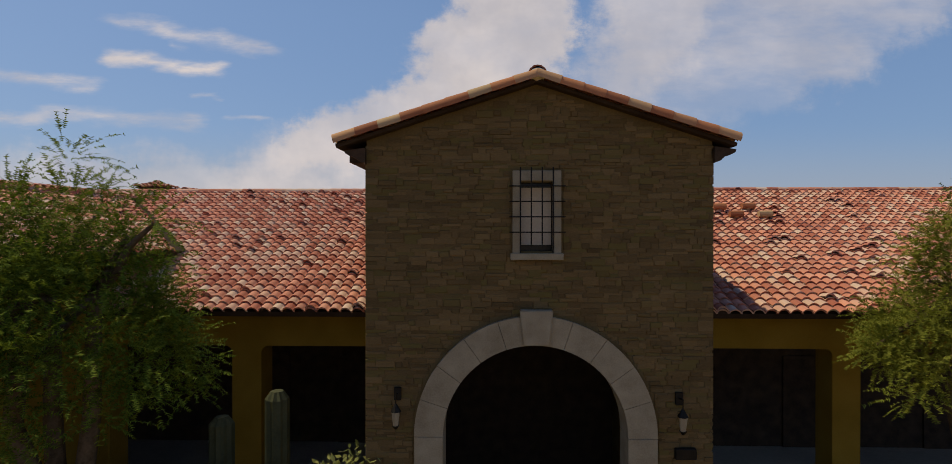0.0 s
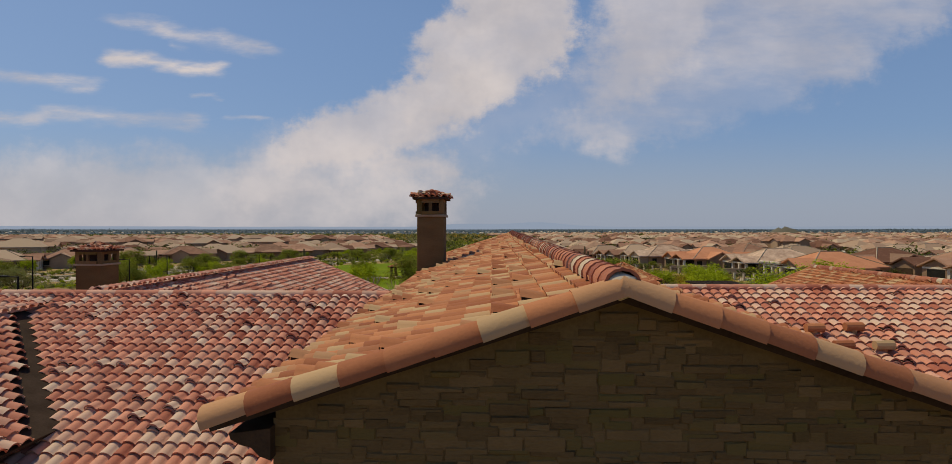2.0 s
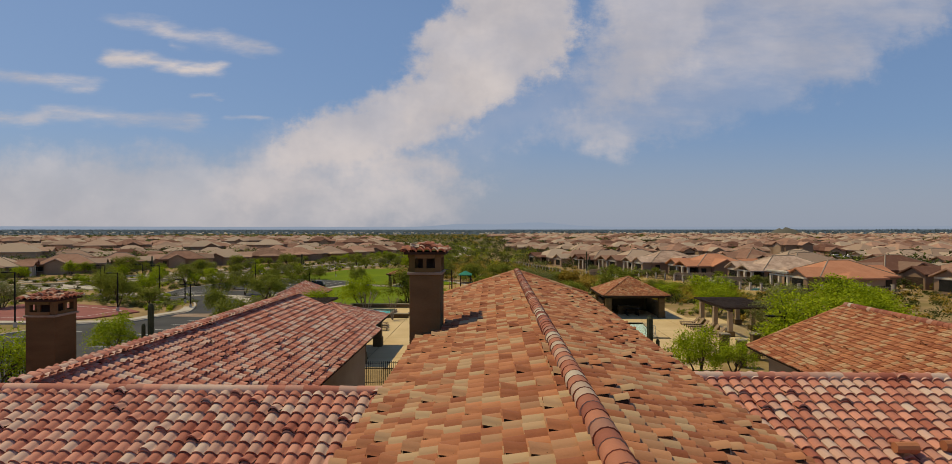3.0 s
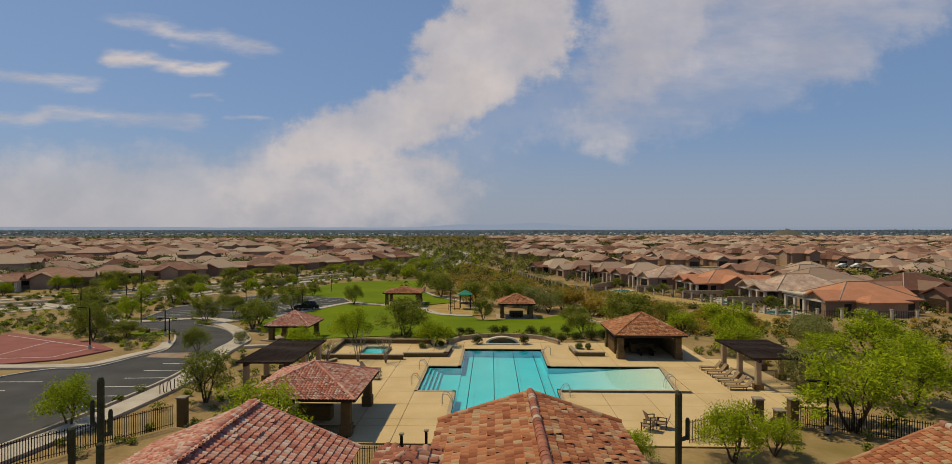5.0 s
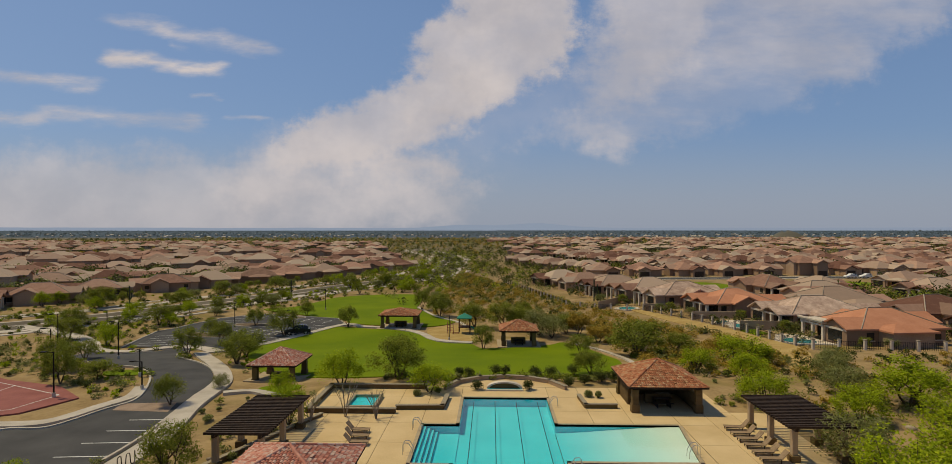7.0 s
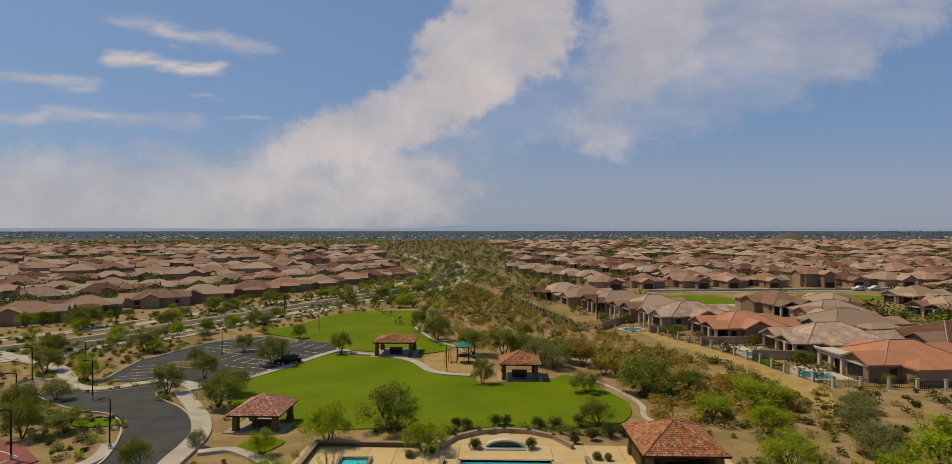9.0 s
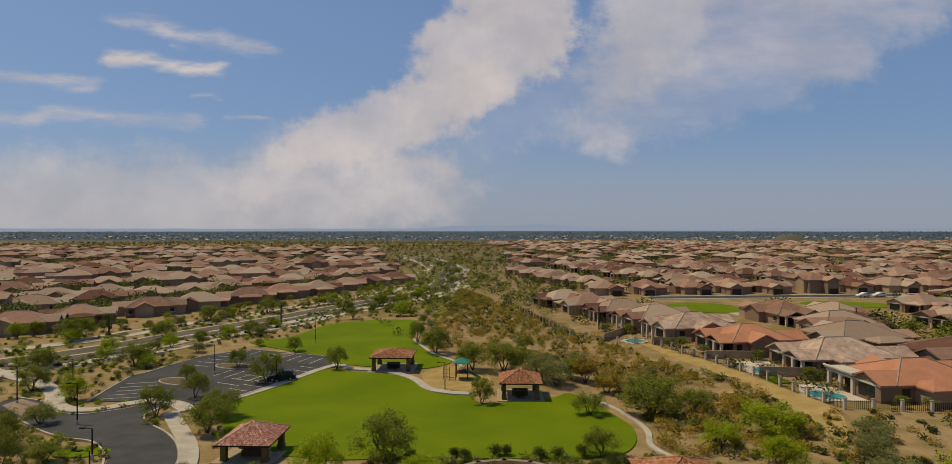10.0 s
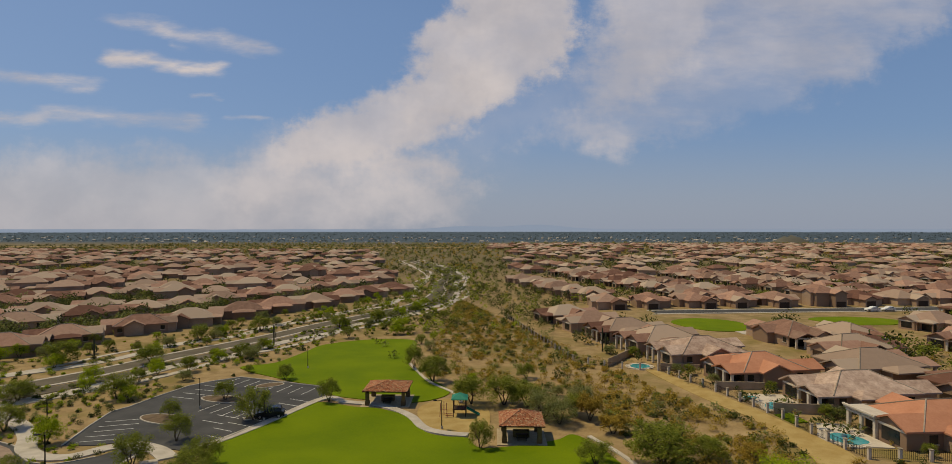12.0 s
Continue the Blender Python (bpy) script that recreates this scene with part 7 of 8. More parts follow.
# clipped shrubs behind the curved wall and in the planters
def bush(x, y, r, leaf, label):
    rg = random.Random(round(x * 31 + y * 7))
    t = thing("shrub", label, "shrub", "clipped shrubs", at=(x, y, zg(x, y) + 0.02))
    v, f = leaf_cloud([(Vector((rg.uniform(-r, r) * 0.4, rg.uniform(-r, r) * 0.4, r * rg.uniform(0.5, 0.95))), r * 0.62) for _ in range(7)], 210, 0.06, rg, 0.8)
    obj("leaves", v, f, leaf, t)
    bm = bmesh.new()
    for k in range(4):
        limb(bm, (0.04 * k - 0.06, 0, -0.05), (rg.uniform(-r, r) * 0.4, rg.uniform(-r, r) * 0.4, r * 0.8), 0.03, 0.012, rg)
    part("stem", bm, "bark", t)


BUSHES = [(-5.2, 73.9, 0.75), (-4.0, 73.3, 0.8), (-1.0, 74.4, 0.9), (0.2, 74.4, 0.8), (3.7, 73.6, 0.85), (5.5, 73.8, 0.9), (8.3, 74.4, 0.9), (8.9, 70.3, 0.7), (10.9, 71.1, 1.0), (12.4, 71.6, 0.9), (-9.6, 73.0, 0.8),
          (-2.9, 67.4, 0.75), (2.6, 67.4, 0.75), (-8.9, 65.1, 0.5), (-7.0, 66.2, 0.45), (8.4, 65.1, 0.5), (9.4, 64.9, 0.45), (7.0, 69.2, 0.6)]
for x, y, r in BUSHES:
    bush(x, y, r, "leaf_dark" if r > 0.5 else "leaf_grey", "dark green rounded shrub behind the pool's curved wall" if r > 0.5 else "grey-green shrub in a planter beside the pool")

# boulders of the beds
rg = random.Random(12)
for k in range(26):
    x, y = near_beds(rg)
    if not free_spot(x, y):
        continue
    bm = bmesh.new()
    bmesh.ops.create_icosphere(bm, subdivisions=2, radius=rg.uniform(0.2, 0.5))
    for vv in bm.verts:
        vv.co *= 1 + 0.35 * noise.noise(vv.co * 2.1 + Vector((k * 3.1, 0, 0)))
        vv.co.z *= 0.6
    ob = part("boulder", bm, "rock", None)
    ob.location = (x, y, zg(x, y) + 0.05)
    tagged(ob, "weathered tan boulder in a planting bed", "boulder", "boulders")


# ---- houses ----
def hip_faces(x0, x1, y0, y1, z, slope, over=0.6):
    """A hipped roof over a rectangle, with its fascia."""
    x0, x1, y0, y1 = x0 - over, x1 + over, y0 - over, y1 + over
    w, d = x1 - x0, y1 - y0
    if w >= d:
        rz = z + d / 2 * slope
        r = [(x0 + d / 2, (y0 + y1) / 2, rz), (x1 - d / 2, (y0 + y1) / 2, rz)]
        top = [(0, 1, 5, 4), (2, 3, 4, 5), (1, 2, 5), (3, 0, 4)]
    else:
        rz = z + w / 2 * slope
        r = [((x0 + x1) / 2, y0 + w / 2, rz), ((x0 + x1) / 2, y1 - w / 2, rz)]
        top = [(0, 1, 4), (2, 3, 5), (1, 2, 5, 4), (3, 0, 4, 5)]
    c = [(x0, y0), (x1, y0), (x1, y1), (x0, y1)]
    vs = [(a, b, z) for a, b in c] + r + [(a, b, z - 0.25) for a, b in c]
    fs = top + [(6, 7, 1, 0), (7, 8, 2, 1), (8, 9, 3, 2), (9, 6, 0, 3), (9, 8, 7, 6)]
    return vs, fs


def gable_faces(x0, x1, y0, y1, z, slope, over=0.5):
    """A gabled roof with its ridge along y, as a slab."""
    x0, x1, y0, y1 = x0 - over, x1 + over, y0 - over, y1
    rz = z + (x1 - x0) / 2 * slope
    xm = (x0 + x1) / 2
    vs = []
    for y in (y0, y1):
        vs += [(x0, y, z), (xm, y, rz), (x1, y, z), (x0, y, z - 0.25), (xm, y, rz - 0.25), (x1, y, z - 0.25)]
    fs = [(0, 1, 7, 6), (1, 2, 8, 7), (3, 9, 10, 4), (4, 10, 11, 5), (0, 3, 4, 1), (1, 4, 5, 2), (6, 7, 10, 9), (7, 8, 11, 10), (0, 6, 9, 3), (2, 5, 11, 8)]
    return vs, fs


def turned_gable(cx, cy, half, x_out, z, slope, over=0.5):
    """A gabled roof slab with its ridge along x, from the middle of the house out to x_out."""
    v, f = gable_faces(cy - half, cy + half, -abs(x_out - cx), 0, z, slope, over)
    sgn = 1 if x_out > cx else -1
    return [(cx - sgn * p[1], p[0], p[2]) for p in v], f


def make_house(seed, wall, roofm, plain=False, label="single-storey stucco house with a brown tile roof", flat=False, tall=False):
    """A stucco house: a main hip, crossing gables, a lower side hip, a porch on piers, windows and doors."""
    rg = random.Random(seed)
    t = thing("house", label, "house", "houses of the neighbourhood")
    w, d, h = rg.uniform(9.6, 11.2), rg.uniform(12.5, 15.0), 5.2 if tall else 2.65
    slope = rg.uniform(0.44, 0.50)
    rv, rf = [], []

    def roof_add(v, f):
        k = len(rv)
        rv.extend(v)
        rf.extend(tuple(i + k for i in g) for g in f)

    def gabled(name, x0, x1, y0, y1, top, along):
        """Walls of a wing that end in gables; along: which way its ridge runs."""
        bm = bmesh.new()
        rise = ((x1 - x0) if along == "y" else (y1 - y0)) / 2 * slope + 0.05
        ends = []
        for e in ((y0, y1) if along == "y" else (x0, x1)):
            lo, hi = (x0, x1) if along == "y" else (y0, y1)
            loop = [(lo, -0.8), (hi, -0.8), (hi, top), ((lo + hi) / 2, top + rise), (lo, top)]
            ends.append([bm.verts.new((a, e, z) if along == "y" else (e, a, z)) for a, z in loop])
        bm.faces.new(ends[0])
        bm.faces.new(ends[1][::-1])
        for k in range(5):
            bm.faces.new((ends[0][k], ends[1][k], ends[1][(k + 1) % 5], ends[0][(k + 1) % 5]))
        bmesh.ops.recalc_face_normals(bm, faces=bm.faces[:])
        part(name, bm, wall, t)

    part("wall", box_bm(-w / 2, w / 2, -d / 2, d / 2, -0.8, h), wall, t)
    main_v, main_f = hip_faces(-w / 2, w / 2, -d / 2, d / 2, h + 0.1, slope, 0.5)
    roof_add(main_v, main_f)
    # lower hip to one side, a crossing gable to the other
    sx = rg.choice((-1, 1))
    a, b = sorted((sx * (w / 2 - 0.3), sx * (w / 2 + rg.uniform(2.0, 3.2))))
    part("side_wall", box_bm(a, b, -d * 0.30, d * 0.18, -0.8, 2.6), wall, t)
    roof_add(*hip_faces(a - 1.2, b + 0.1 * sx, -d * 0.30, d * 0.18, 2.7, 0.34, 0.45))
    cy, half, xo = rg.uniform(-0.05, 0.2) * d, rg.uniform(2.3, 3.0), -sx * (w / 2 + rg.uniform(1.0, 2.2))
    a, b = sorted((-sx * (w / 2 - 0.3), xo))
    gabled("bay_wall", a, b, cy - half, cy + half, h, "x")
    roof_add(*turned_gable(0, cy, half, xo, h + 0.14, slope))
    # gabled wings to the back and the front
    gx, gw = rg.choice((-1, 1)) * w * 0.24, rg.uniform(4.6, 5.6)
    for name, sg, ln, x in (("wing", -1, 2.4, gx), ("garage", 1, 3.2, -gx)):
        e = sg * (d / 2 + ln)
        y0, y1 = sorted((sg * (d / 2 - 0.3), e))
        gabled(name + "_wall", x - gw / 2, x + gw / 2, y0, y1, h, "y")
        v, f = gable_faces(x - gw / 2, x + gw / 2, -abs(e), 0, h + 0.12, slope)
        roof_add([(2 * x - p[0], -p[1], p[2]) for p in v] if sg > 0 else v, f)
        ya, yb = sorted((e - sg * 0.02, e + sg * 0.05))
        if sg > 0:
            part("garage_door", box_bm(x - 1.9, x + 1.9, ya, yb, -0.2, 2.1), "wood", t)
            if not plain:
                part("drive", box_bm(x - 2.6, x + 2.6, e, e + 5.5, -0.6, -0.22), "concrete", t, "pale concrete drive")
        else:
            part("wing_window", box_bm(x - 1.5, x + 1.5, ya, yb, 0.4, 2.2), "dark_glass", t)
            part("gable_trim", box_bm(x - gw / 2 + 0.1, x + gw / 2 - 0.1, e - 0.06, e, 2.3, 2.6), "cream", t)
    # covered porch
    px = -gx * 1.05
    if plain:
        part("porch_front", holed_wall([(px - 2.4, -0.8), (px - 2.0, -0.8), (px - 2.0, 2.2), (px + 2.0, 2.2), (px + 2.0, -0.8), (px + 2.4, -0.8), (px + 2.4, 2.7), (px - 2.4, 2.7)], [], -d / 2 - 2.4, -d / 2 - 2.1), wall, t)
        roof_add(*hip_faces(px - 2.4, px + 2.4, -d / 2 - 2.4, -d / 2 + 1.5, 2.75, 0.3, 0.3))
    elif not flat:
        roof_add(*gable_faces(px - 2.6, px + 2.6, -d / 2 - 2.8, 0, h + 0.02, 0.38))
    obj("roof", rv, rf, roofm, t)
    if plain:
        # dark panel stands in for the shade under the porch
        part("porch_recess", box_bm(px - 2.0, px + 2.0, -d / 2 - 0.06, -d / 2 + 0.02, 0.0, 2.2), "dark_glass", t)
        return t
    for a, b in ((0, 4), (1, 4), (2, 5), (3, 5), (4, 5)):
        part("ridge_cap", tube(bmesh.new(), main_v[a], main_v[b], 0.11, seg=6), "rock", t, "pale ridge cap tiles")
    # shade behind the piers, put in as a dark panel
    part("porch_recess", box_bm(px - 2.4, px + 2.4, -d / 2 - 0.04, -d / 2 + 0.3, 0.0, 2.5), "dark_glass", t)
    for q in (-2.5, 0, 2.5):
        part("porch_pier", box_bm(px + q - 0.24, px + q + 0.24, -d / 2 - 2.8, -d / 2 - 2.32, -0.8, 2.4, bevel=0.02), "cream", t)
    part("porch_beam", box_bm(px - 2.8, px + 2.8, -d / 2 - 2.85, -d / 2 - 2.27, 2.35, 2.62), "cream", t)
    if flat:
        part("porch_roof", box_bm(px - 3.0, px + 3.0, -d / 2 - 3.1, -d / 2 + 0.6, 2.8, 3.05, bevel=0.04), "cream", t, "flat cream porch roof with a moulded edge")
        part("parapet", box_bm(px - 3.1, px + 3.1, -d / 2 - 3.25, -d / 2 - 2.9, 3.05, 3.35, bevel=0.04), "cream", t)
    for sd in (-1, 1):
        for wy in (-d * 0.40, d * 0.40):
            xa, xb = sorted((sd * (w / 2 - 0.02), sd * (w / 2 + 0.05)))
            win = part("window", box_bm(xa, xb, wy - 0.6, wy + 0.6, 0.9, 2.1), "dark_glass", t)
            xc, xd = sorted((sd * (w / 2 + 0.02), sd * (w / 2 + 0.12)))
            part("sill", box_bm(xc, xd, wy - 0.75, wy + 0.75, 0.78, 0.9), "cream", win)
    return t


HOUSES = [make_house(k, "house_wall", "house_roof") for k in range(5)]
PLAIN = [make_house(10 + k, "house_wall", "house_roof", True) for k in range(7)]
PLAIN.append(make_house(19, "house_wall", "house_roof", True, "two-storey stucco house with a brown tile roof", tall=True))
PLACED = []
FRONT = [make_house(3, "house_wall", "roof_orange", label="stucco house with an orange tile roof and a cream portico", flat=True), make_house(1, "house_wall", "roof_tan", label="stucco house with a mottled tan tile roof"),
         make_house(4, "house_wall", "roof_orange", label="stucco house with an orange tile roof and a gabled porch"), make_house(2, "house_wall", "roof_tan", label="stucco house with a tan tile roof behind the fence")]


def put_house(k, x, y, turn, s=1.0):
    PLACED.append((x, y))
    m = HOUSES[k % len(HOUSES)] if y < 190 and x > 0 or y < 200 and x < 0 and x > -150 else PLAIN[k % len(PLAIN)]
    z = zg(x, y) + 0.1
    if m not in FIRST:
        FIRST.add(m)
        m.matrix_world = pose(x, y, z, 0, 0, turn)
        return m
    c = copy_thing(m, pose(x, y, z, 0, 0, turn))
    c.scale = (s, s, 0.9 + 0.1 * s)
    return c


# first row on the garden fence, backs to the wash
for m, (x, y, a) in zip(FRONT, ((62.0, 101.5, -84), (60.5, 117.5, -84), (51.5, 132.5, -80), (46.0, 148.5, -78))):
    m.matrix_world = pose(x, y, zg(x, y) + 0.1, 0, 0, a)
    PLACED.append((x, y))
for k, (x, y, a) in enumerate(((42.0, 164.0, -74), (36.5, 181.0, -72), (30.0, 198.0, -70), (24.0, 214.0, -66), (79.0, 86.0, -80), (84.0, 119.0, 100), (88.0, 103.0, 98), (75.0, 136.0, 102), (82.0, 153.0, 102), (92.0, 170.0, 12), (78.0, 172.0, 10))):
    put_house(k, x, y, a)
STREET = [(34.0, 223.0), (60.0, 227.0), (100.0, 231.5), (140.0, 236.0), (200.0, 243.0)]
ribbon("street", STREET, 7.0, 0.03, "asphalt", "asphalt street between the houses", "street")
for s in (4.6, -4.6):
    ribbon("pavement", [(x, y + s) for x, y in STREET], 1.5, 0.05, "concrete", "pale pavement along the street", "pavement")
for k in range(9):
    put_house(k + 2, 44.0 + 17.5 * k, 242.5 + 2.0 * k, 187 + (k * 37 % 7 - 3))


def clear_of(x, y):
    """Where the greens and the street between the houses lie open."""
    for ax, ay, bx, by, r in ((68, 199, 60, 168, 11.5), (119, 208, 104, 182, 10.5), (34, 223, 200, 243, 11.0)):
        u = min(max(((x - ax) * (bx - ax) + (y - ay) * (by - ay)) / ((bx - ax) ** 2 + (by - ay) ** 2), 0), 1)
        if (x - ax - u * (bx - ax)) ** 2 + (y - ay - u * (by - ay)) ** 2 < (r + 8) ** 2:
            return False
    return True


rg = random.Random(31)
dirv, per = Vector((-0.30, 0.954)), Vector((0.954, 0.30))
for row in range(1, 16):
    off = -4 + row * 31 + (0 if row % 2 else 9)
    for s in range(-7, 31):
        p = Vector((66, 108)) + per * off + dirv * (s * 17.2 + (row * 7) % 11)
        p += Vector((rg.uniform(-2, 2), rg.uniform(-2, 2)))
        if not 60 < p.y < 410 or p.x > p.y * 0.98 + 25 or p.x < 8 + (p.y - 200) * 0.04:
            continue
        if not clear_of(p.x, p.y) or any((p.x - a) ** 2 + (p.y - b) ** 2 < 14.2 ** 2 for a, b in PLACED):
            continue
        put_house(rg.randrange(7), p.x, p.y, (108 if row % 2 else -72) + rg.choice((0, 0, 0, 0, 180)) + rg.uniform(-7, 7), rg.uniform(0.88, 1.06))
# left side of the boulevard
dirl, perl = Vector((0.45, 0.893)), Vector((-0.893, 0.45))
for row in range(0, 13):
    off = row * 31 + (8 if row % 2 else 0) - 14
    for s in range(-9, 29):
        p = Vector((-128, 176)) + perl * off + dirl * (s * 18.0 + (row * 5) % 9)
        p += Vector((rg.uniform(-2, 2), rg.uniform(-2, 2)))
        if not 120 < p.y < 410 or p.x < -p.y * 1.0 - 30 or p.x > -46 - max(0, (p.y - 290) * 0.25):
            continue
        if any((p.x - a) ** 2 + (p.y - b) ** 2 < 14.6 ** 2 for a, b in PLACED):
            continue
        put_house(rg.randrange(8), p.x, p.y, (-63 if row % 2 else 117) + rg.choice((0, 0, 0, 0, 180)) + rg.uniform(-7, 7), rg.uniform(0.88, 1.06))


def far_blocks(name, label, roofm, count, region, seed, size=1.0):
    """Roofs of the distant streets, too many and too small to tell apart."""
    r2 = random.Random(seed)
    vs, fs = [], []
    for _ in range(count):
        x, y = region(r2)
        z = zg(x, y)
        w, d = r2.uniform(4.2, 6.0) * size, r2.uniform(5.0, 7.5) * size
        a = r2.choice((0.3, 1.87, 0.45, -0.2)) + r2.uniform(-0.1, 0.1)
        v, f = hip_faces(-w, w, -d, d, 3.1, 0.40)
        b = [(-w, -d, -1), (w, -d, -1), (w, d, -1), (-w, d, -1), (-w, -d, 3.0), (w, -d, 3.0), (w, d, 3.0), (-w, d, 3.0)]
        k = len(vs)
        ca, sa = math.cos(a), math.sin(a)
        far = math.hypot(x, y)
        dz = z + (0.0 if far < 1500 else 14.0 * ((far - 1500) / 3200) ** 2)
        for q in v + b:
            vs.append((x + q[0] * ca - q[1] * sa, y + q[0] * sa + q[1] * ca, q[2] + dz))
        fs += [tuple(i + k for i in g) for g in f]
        k += len(v)
        fs += [tuple(i + k for i in g) for g in ((0, 1, 5, 4), (1, 2, 6, 5), (2, 3, 7, 6), (3, 0, 4, 7))]
    return tagged(obj(name, vs, fs, roofm), label, "far houses", kind="stuff")


def right_far(r2):
    while True:
        row, k = r2.randrange(0, 60), r2.randrange(-20, 80)
        x, y = 30 + 0.954 * 33 * row - 0.30 * 17 * k + r2.uniform(-3, 3), 330 + 0.30 * 33 * row * 0.3 + 0.954 * 17 * k + r2.uniform(-3, 3)
        if 405 < y < 1150 and 20 - (y - 400) * 0.05 < x < 0.95 * y + 60:
            return x, y


def left_far(r2):
    while True:
        row, k = r2.randrange(0, 40), r2.randrange(-20, 60)
        x, y = -70 - 0.893 * 33 * row + 0.35 * 17 * k, 330 + 0.45 * 33 * row * 0.4 + 0.893 * 17 * k
        if 405 < y < 820 and -y - 40 < x < -70 - (y - 400) * 0.22:
            return x + r2.uniform(-3, 3), y + r2.uniform(-3, 3)


def city(r2):
    y = r2.uniform(1350, 3600)
    return r2.uniform(-1.0 * y, 0.9 * y), y


far_blocks("far_houses", "distant rows of brown tiled houses", "house_roof", 900, right_far, 3)
far_blocks("far_houses", "distant rows of brown tiled houses", "house_roof", 430, left_far, 4)
far_blocks("far_city", "pale low buildings of the distant city", "cream", 300, lambda q: (q.uniform(-1900, 1500), q.uniform(1250, 2100)), 5, 0.55)


def far_woods(name, label, leaf, count, region, seed, r0, r1):
    r2 = random.Random(seed)
    vs, fs = [], []
    for _ in range(count):
        x, y = region(r2)
        if y < 330 and not clear_of(x, y) or y < 520 and any((x - a) ** 2 + (y - b) ** 2 < 90 for a, b in PLACED):
            continue
        far = math.hypot(x, y)
        z = zg(x, y) + (0.0 if far < 1500 else 14.0 * ((far - 1500) / 3200) ** 2)
        r = r2.uniform(r0, r1)
        if r > 1.5 and 80 < y < 170 and 20 < x < 92 - (y - 90) * 0.45:
            continue
        v, f = leaf_cloud([(Vector((x + r2.uniform(-r, r) * 0.5, y + r2.uniform(-r, r) * 0.5, z + r * r2.uniform(0.5, 1.1))), r * 0.8) for _ in range(2)], 36 if r > 1.3 and y < 340 else 16, r * (0.16 if r > 1.3 and y < 340 else 0.26), r2)
        k = len(vs)
        vs += v
        fs += [tuple(i + k for i in g) for g in f]
    return tagged(obj(name, vs, fs, leaf), label, "far trees", kind="stuff")


def street_spots(q):
    x, y = q.uniform(-430, 470), q.uniform(150, 520)
    return (x - 60, y) if -100 + (y - 226) * 0.48 < x < -40 and y < 320 else (x, y)


far_woods("street_trees", "dark green trees between the houses", "leaf_dark", 2400, street_spots, 11, 1.0, 2.3)
far_woods("street_trees", "olive shrubs between the houses", "leaf_grey", 1000, street_spots, 12, 0.8, 1.8)
far_woods("far_scrub", "scrub of the open desert in the distance", "leaf_grey", 3600, lambda q: (q.uniform(-700, 800), q.uniform(420, 1300)), 13, 1.4, 3.0)
far_woods("far_scrub", "dry scrub of the open desert in the distance", "leaf_dry", 2000, lambda q: (q.uniform(-700, 800), q.uniform(420, 1300)), 14, 1.4, 3.0)
far_woods("far_trees", "dark trees between the distant houses", "leaf_dark", 4200, lambda q: (q.uniform(-900, 1000), q.uniform(400, 1150)), 18, 1.6, 3.2)
far_woods("far_woods", "haze-tinted trees among the distant city", "leaf_hazed", 3000, city, 15, 2.6, 5.2)
far_woods("wash_trees", "trees of the dry wash", "leaf_green", 240, lambda q: (q.gauss(-28, 16), q.uniform(180, 520)), 16, 1.0, 2.2)
far_woods("wash_trees", "yellow-green trees of the dry wash", "leaf_yellow", 90, lambda q: (q.gauss(-28, 16), q.uniform(180, 520)), 17, 1.0, 2.0)


def hills():
    """Low blue hills at the end of the plain."""
    vs, fs = [], []
    n = 320
    for i in range(n + 1):
        a = radians(-65 + 130 * i / n)
        u = math.tan(a)
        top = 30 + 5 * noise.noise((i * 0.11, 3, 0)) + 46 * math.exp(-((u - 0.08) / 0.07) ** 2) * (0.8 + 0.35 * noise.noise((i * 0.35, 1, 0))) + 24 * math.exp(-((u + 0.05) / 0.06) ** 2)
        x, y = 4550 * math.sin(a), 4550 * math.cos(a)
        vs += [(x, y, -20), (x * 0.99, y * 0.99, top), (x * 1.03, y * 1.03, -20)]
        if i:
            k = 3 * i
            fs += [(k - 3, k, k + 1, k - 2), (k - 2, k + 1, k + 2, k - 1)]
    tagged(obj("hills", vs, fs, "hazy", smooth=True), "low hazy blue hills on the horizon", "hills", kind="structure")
    vs, fs = [], []
    for i in range(13):
        for j in range(5):
            u, v = i / 6 - 1, j / 2 - 1
            vs.append((690 + 42 * u, 1330 + 30 * v, -4 + 18 * max(0, 1 - u * u) * max(0, 1 - v * v) * (1 + 0.3 * noise.noise((i * 0.7, j, 5)))))
    fs = [(i * 5 + j, i * 5 + 5 + j, i * 5 + 6 + j, i * 5 + 1 + j) for i in range(12) for j in range(4)]
    tagged(obj("knoll", vs, fs, "soil", smooth=True), "small bare reddish knoll in the distance", "hill", kind="structure")


hills()

# ---- garden fence of the first houses ----
FEN = [(64.0, 90.5), (46.3, 92.4), (45.6, 96.0), (44.2, 109.1), (40.1, 124.8), (34.8, 142.2), (24.0, 146.0), (17.8, 152.0), (10.0, 190.0), (3.3, 224.3)]
fence(FEN, 1.25, 0.24, "iron garden fence with stone piers along the wash")
for a, b in zip(FEN[:-1], FEN[1:]):
    L = math.hypot(b[0] - a[0], b[1] - a[1])
    k = max(int(L / 3.2), 1)
    for q in range(k):
        pillar(a[0] + (b[0] - a[0]) * q / k, a[1] + (b[1] - a[1]) * q / k, 1.5, 0.36, "pale garden fence pier", "cream", "garden fence piers")
low = [(a, b) for a, b in zip(FEN[1:-1], FEN[2:])]


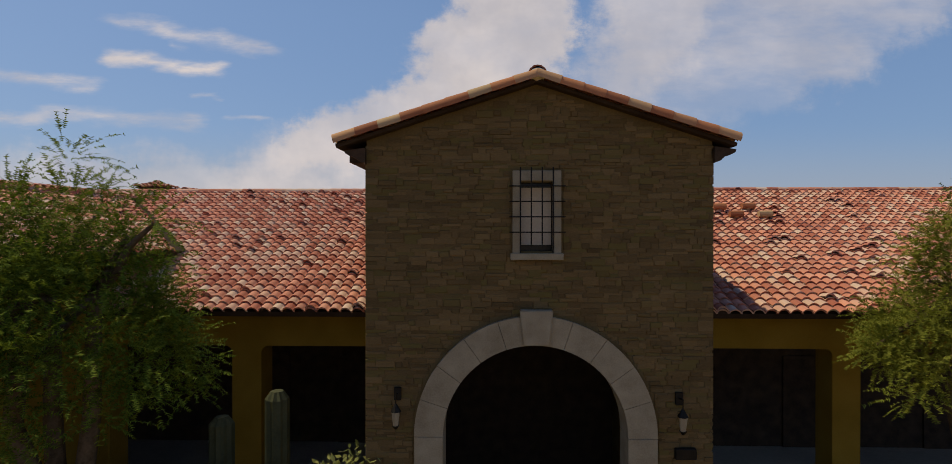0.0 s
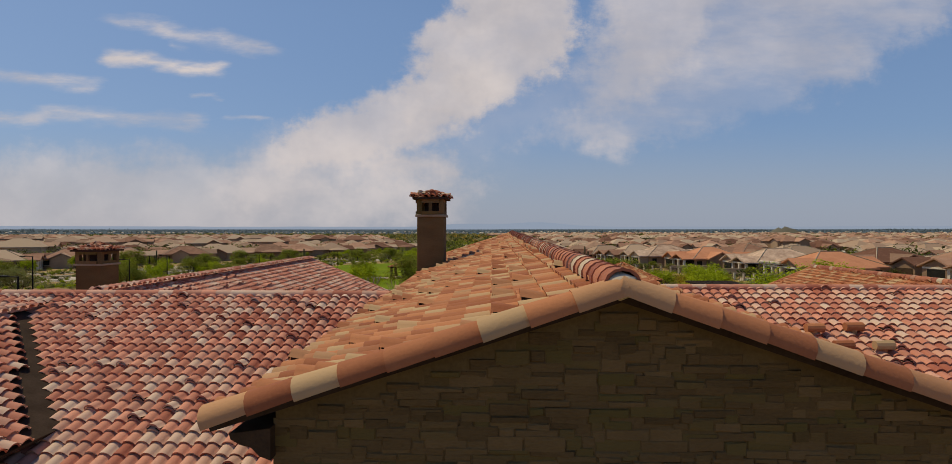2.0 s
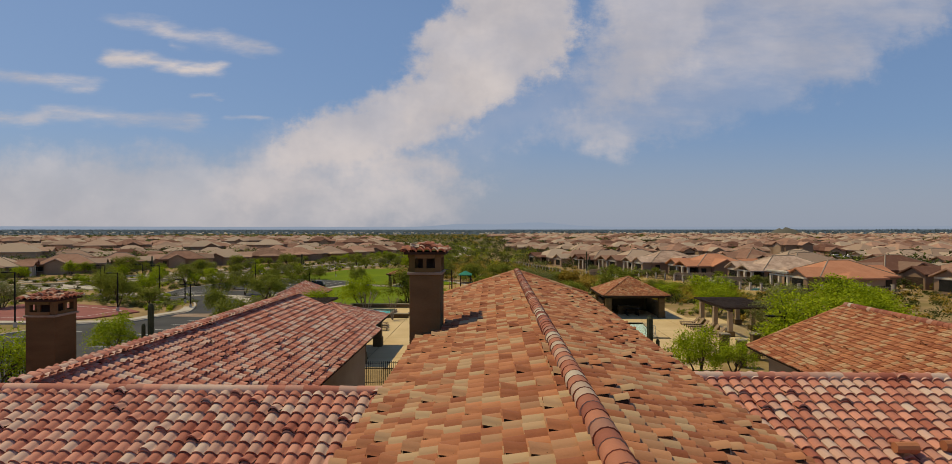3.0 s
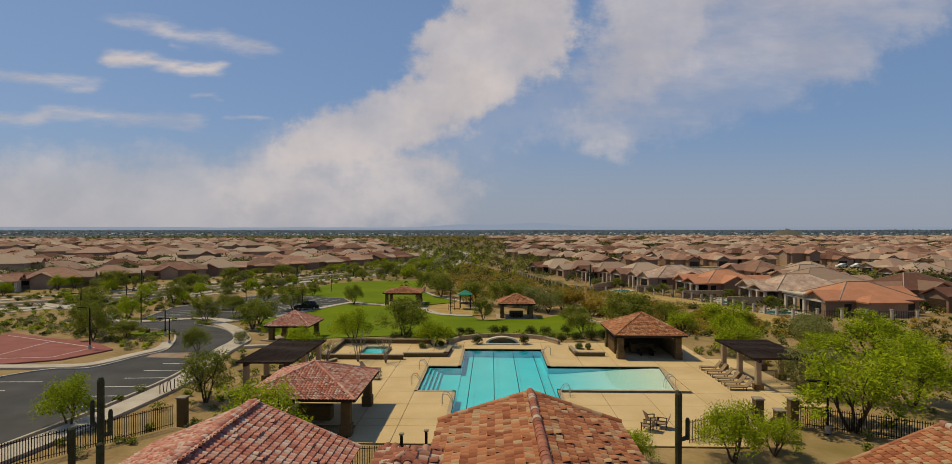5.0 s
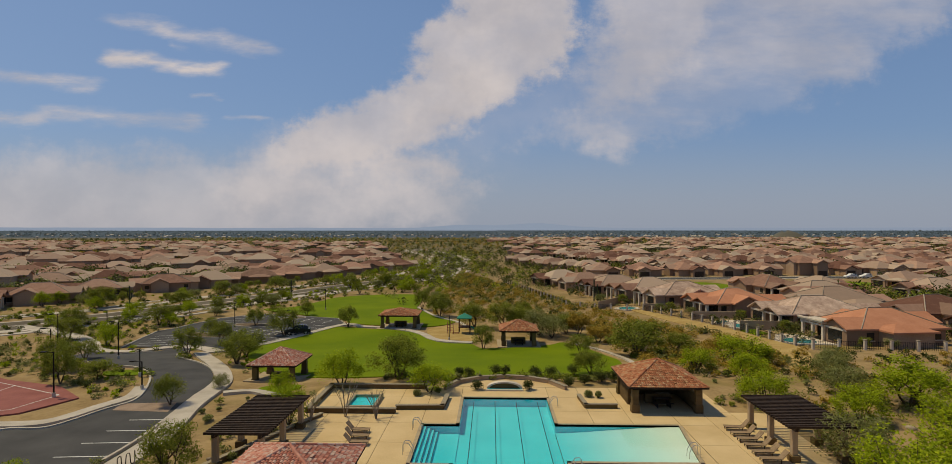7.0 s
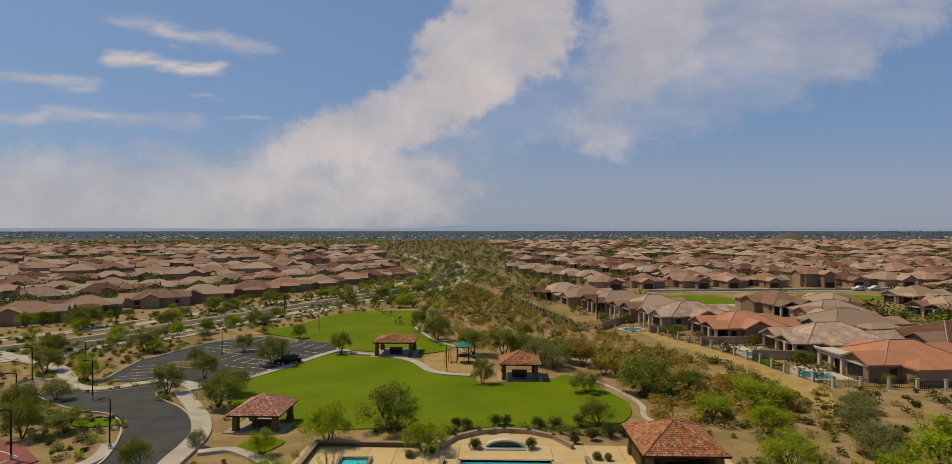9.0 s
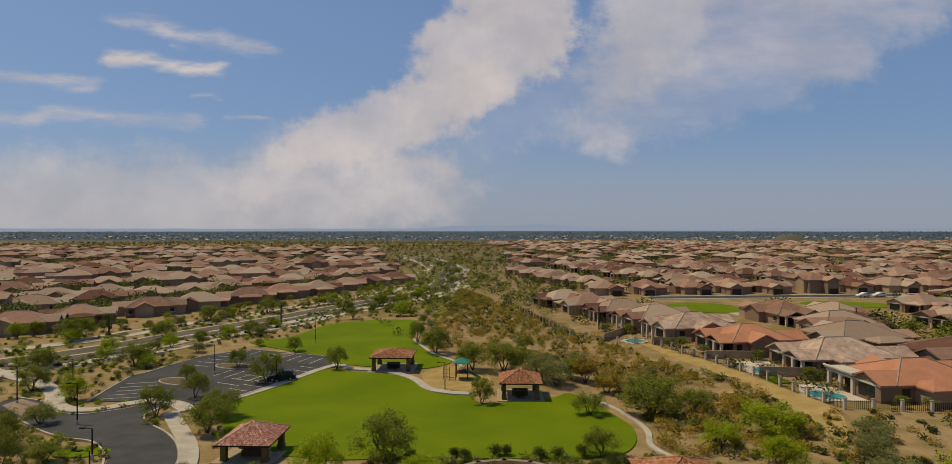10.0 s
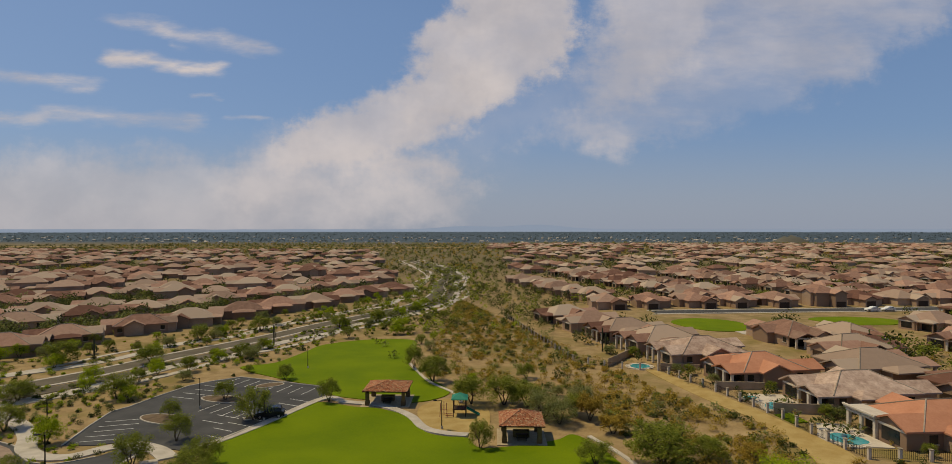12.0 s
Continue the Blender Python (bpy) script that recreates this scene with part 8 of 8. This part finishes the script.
def back_garden(cx, cy, rx, ry, turn):
    """A small kidney pool in a pale patio."""
    z = zg(cx, cy)
    ca, sa = math.cos(radians(turn)), math.sin(radians(turn))

    def loop(s):
        out = []
        for a in np.linspace(0, 2 * math.pi, 29)[:-1]:
            r = 1 + 0.22 * math.cos(2 * a) + 0.12 * math.sin(a)
            x, y = rx * s * r * math.cos(a), ry * s * r * math.sin(a)
            out.append((cx + x * ca - y * sa, cy + x * sa + y * ca))
        return out

    drape("patio", loop(1.45), 0.075, "cream", "pale paved patio round a garden pool", "patio", 6.0)
    drape("garden_pool", loop(1.14), 0.11, "cream", "pale rim of a garden pool", "pool", 6.0)
    drape("garden_pool", loop(1.0), 0.14, "garden_water", "small blue kidney-shaped garden pool", "pool", 6.0)


drape("patio", [(46.8, 97.0), (52.5, 96.5), (52.2, 106.4), (48.0, 106.8), (46.0, 103.0)], 0.05, "cream", "pale paved patio before the portico", "patio", 6.0)
drape("patio", [(43.0, 120.3), (44.8, 122.2), (51.0, 121.4), (52.6, 113.6), (48.0, 112.8), (44.0, 115.4)], 0.05, "cream", "pale paved patio before the house", "patio", 6.0)
drape("lawn_7", [(44.6, 107.0), (47.0, 107.2), (46.6, 111.4), (43.8, 111.0)], 0.05, "lawn", "small strip of green lawn behind the fence", "lawn", 5.0)
back_garden(48.4, 99.6, 1.8, 3.0, 20)
back_garden(46.0, 114.4, 1.5, 2.6, -30)
back_garden(44.0, 119.6, 0.9, 1.0, 0)
back_garden(32.0, 146.0, 1.6, 2.6, 30)
for ax, ay, bx, by in ((44.0, 111.6, 53.0, 110.8), (40.3, 125.4, 49.0, 124.8), (35.0, 141.6, 43.0, 140.6), (25.0, 147.0, 33.0, 158.0)):
    ln = math.hypot(bx - ax, by - ay)
    z = min(zg(ax, ay), zg(bx, by))
    wl = part("garden_wall", box_bm(0, ln, -0.1, 0.1, -0.3, 1.7, bevel=0.03), "stucco", None)
    wl.matrix_world = pose(ax, ay, z, 0, 0, math.degrees(math.atan2(by - ay, bx - ax)))
    tagged(wl, "tan stucco wall between two gardens", "garden wall", kind="structure")
for k, (x, y, s) in enumerate(((51.0, 109.4, 0.5), (52.6, 109.8, 0.45), (49.6, 123.6, 0.45), (41.6, 130.0, 0.5), (39.4, 136.8, 0.55), (38.0, 140.0, 0.45), (54.5, 93.4, 0.4), (58.0, 92.8, 0.4), (33.0, 156.0, 0.6), (28.0, 160.0, 0.6))):
    place(KIND["mg"[k % 2]][0], x, y, s, 50 * k)


def yards(q):
    y = q.uniform(96, 330)
    return (q.uniform(46 - max(y - 105, 0) * 0.34, 60 + 0.95 * y), y) if q.random() < 0.6 else (q.uniform(-110 - y, -100 + (y - 226) * 0.48), max(y, 125))


far_woods("yard_shrubs", "dark green shrubs in the front yards", "leaf_dark", 3600, yards, 31, 0.5, 1.5)
far_woods("yard_trees", "dark trees in the front yards", "leaf_dark", 900, yards, 34, 1.8, 3.4)
far_woods("yard_trees", "green trees in the front yards", "leaf_green", 700, yards, 35, 1.6, 3.0)
def left_yards(q):
    y = q.uniform(130, 330)
    return q.uniform(-60 - y, -100 + (y - 226) * 0.48), y


far_woods("yard_trees", "olive trees between the houses along the boulevard", "leaf_grey", 800, left_yards, 36, 1.8, 3.2)
far_woods("yard_trees", "dark green trees between the houses along the boulevard", "leaf_dark", 700, left_yards, 37, 1.8, 3.4)
far_woods("yard_shrubs", "olive and grey shrubs in the front yards", "leaf_grey", 1800, yards, 32, 0.4, 1.0)
far_woods("yard_shrubs", "ochre dry shrubs in the front yards", "leaf_dry", 1200, yards, 33, 0.4, 1.0)
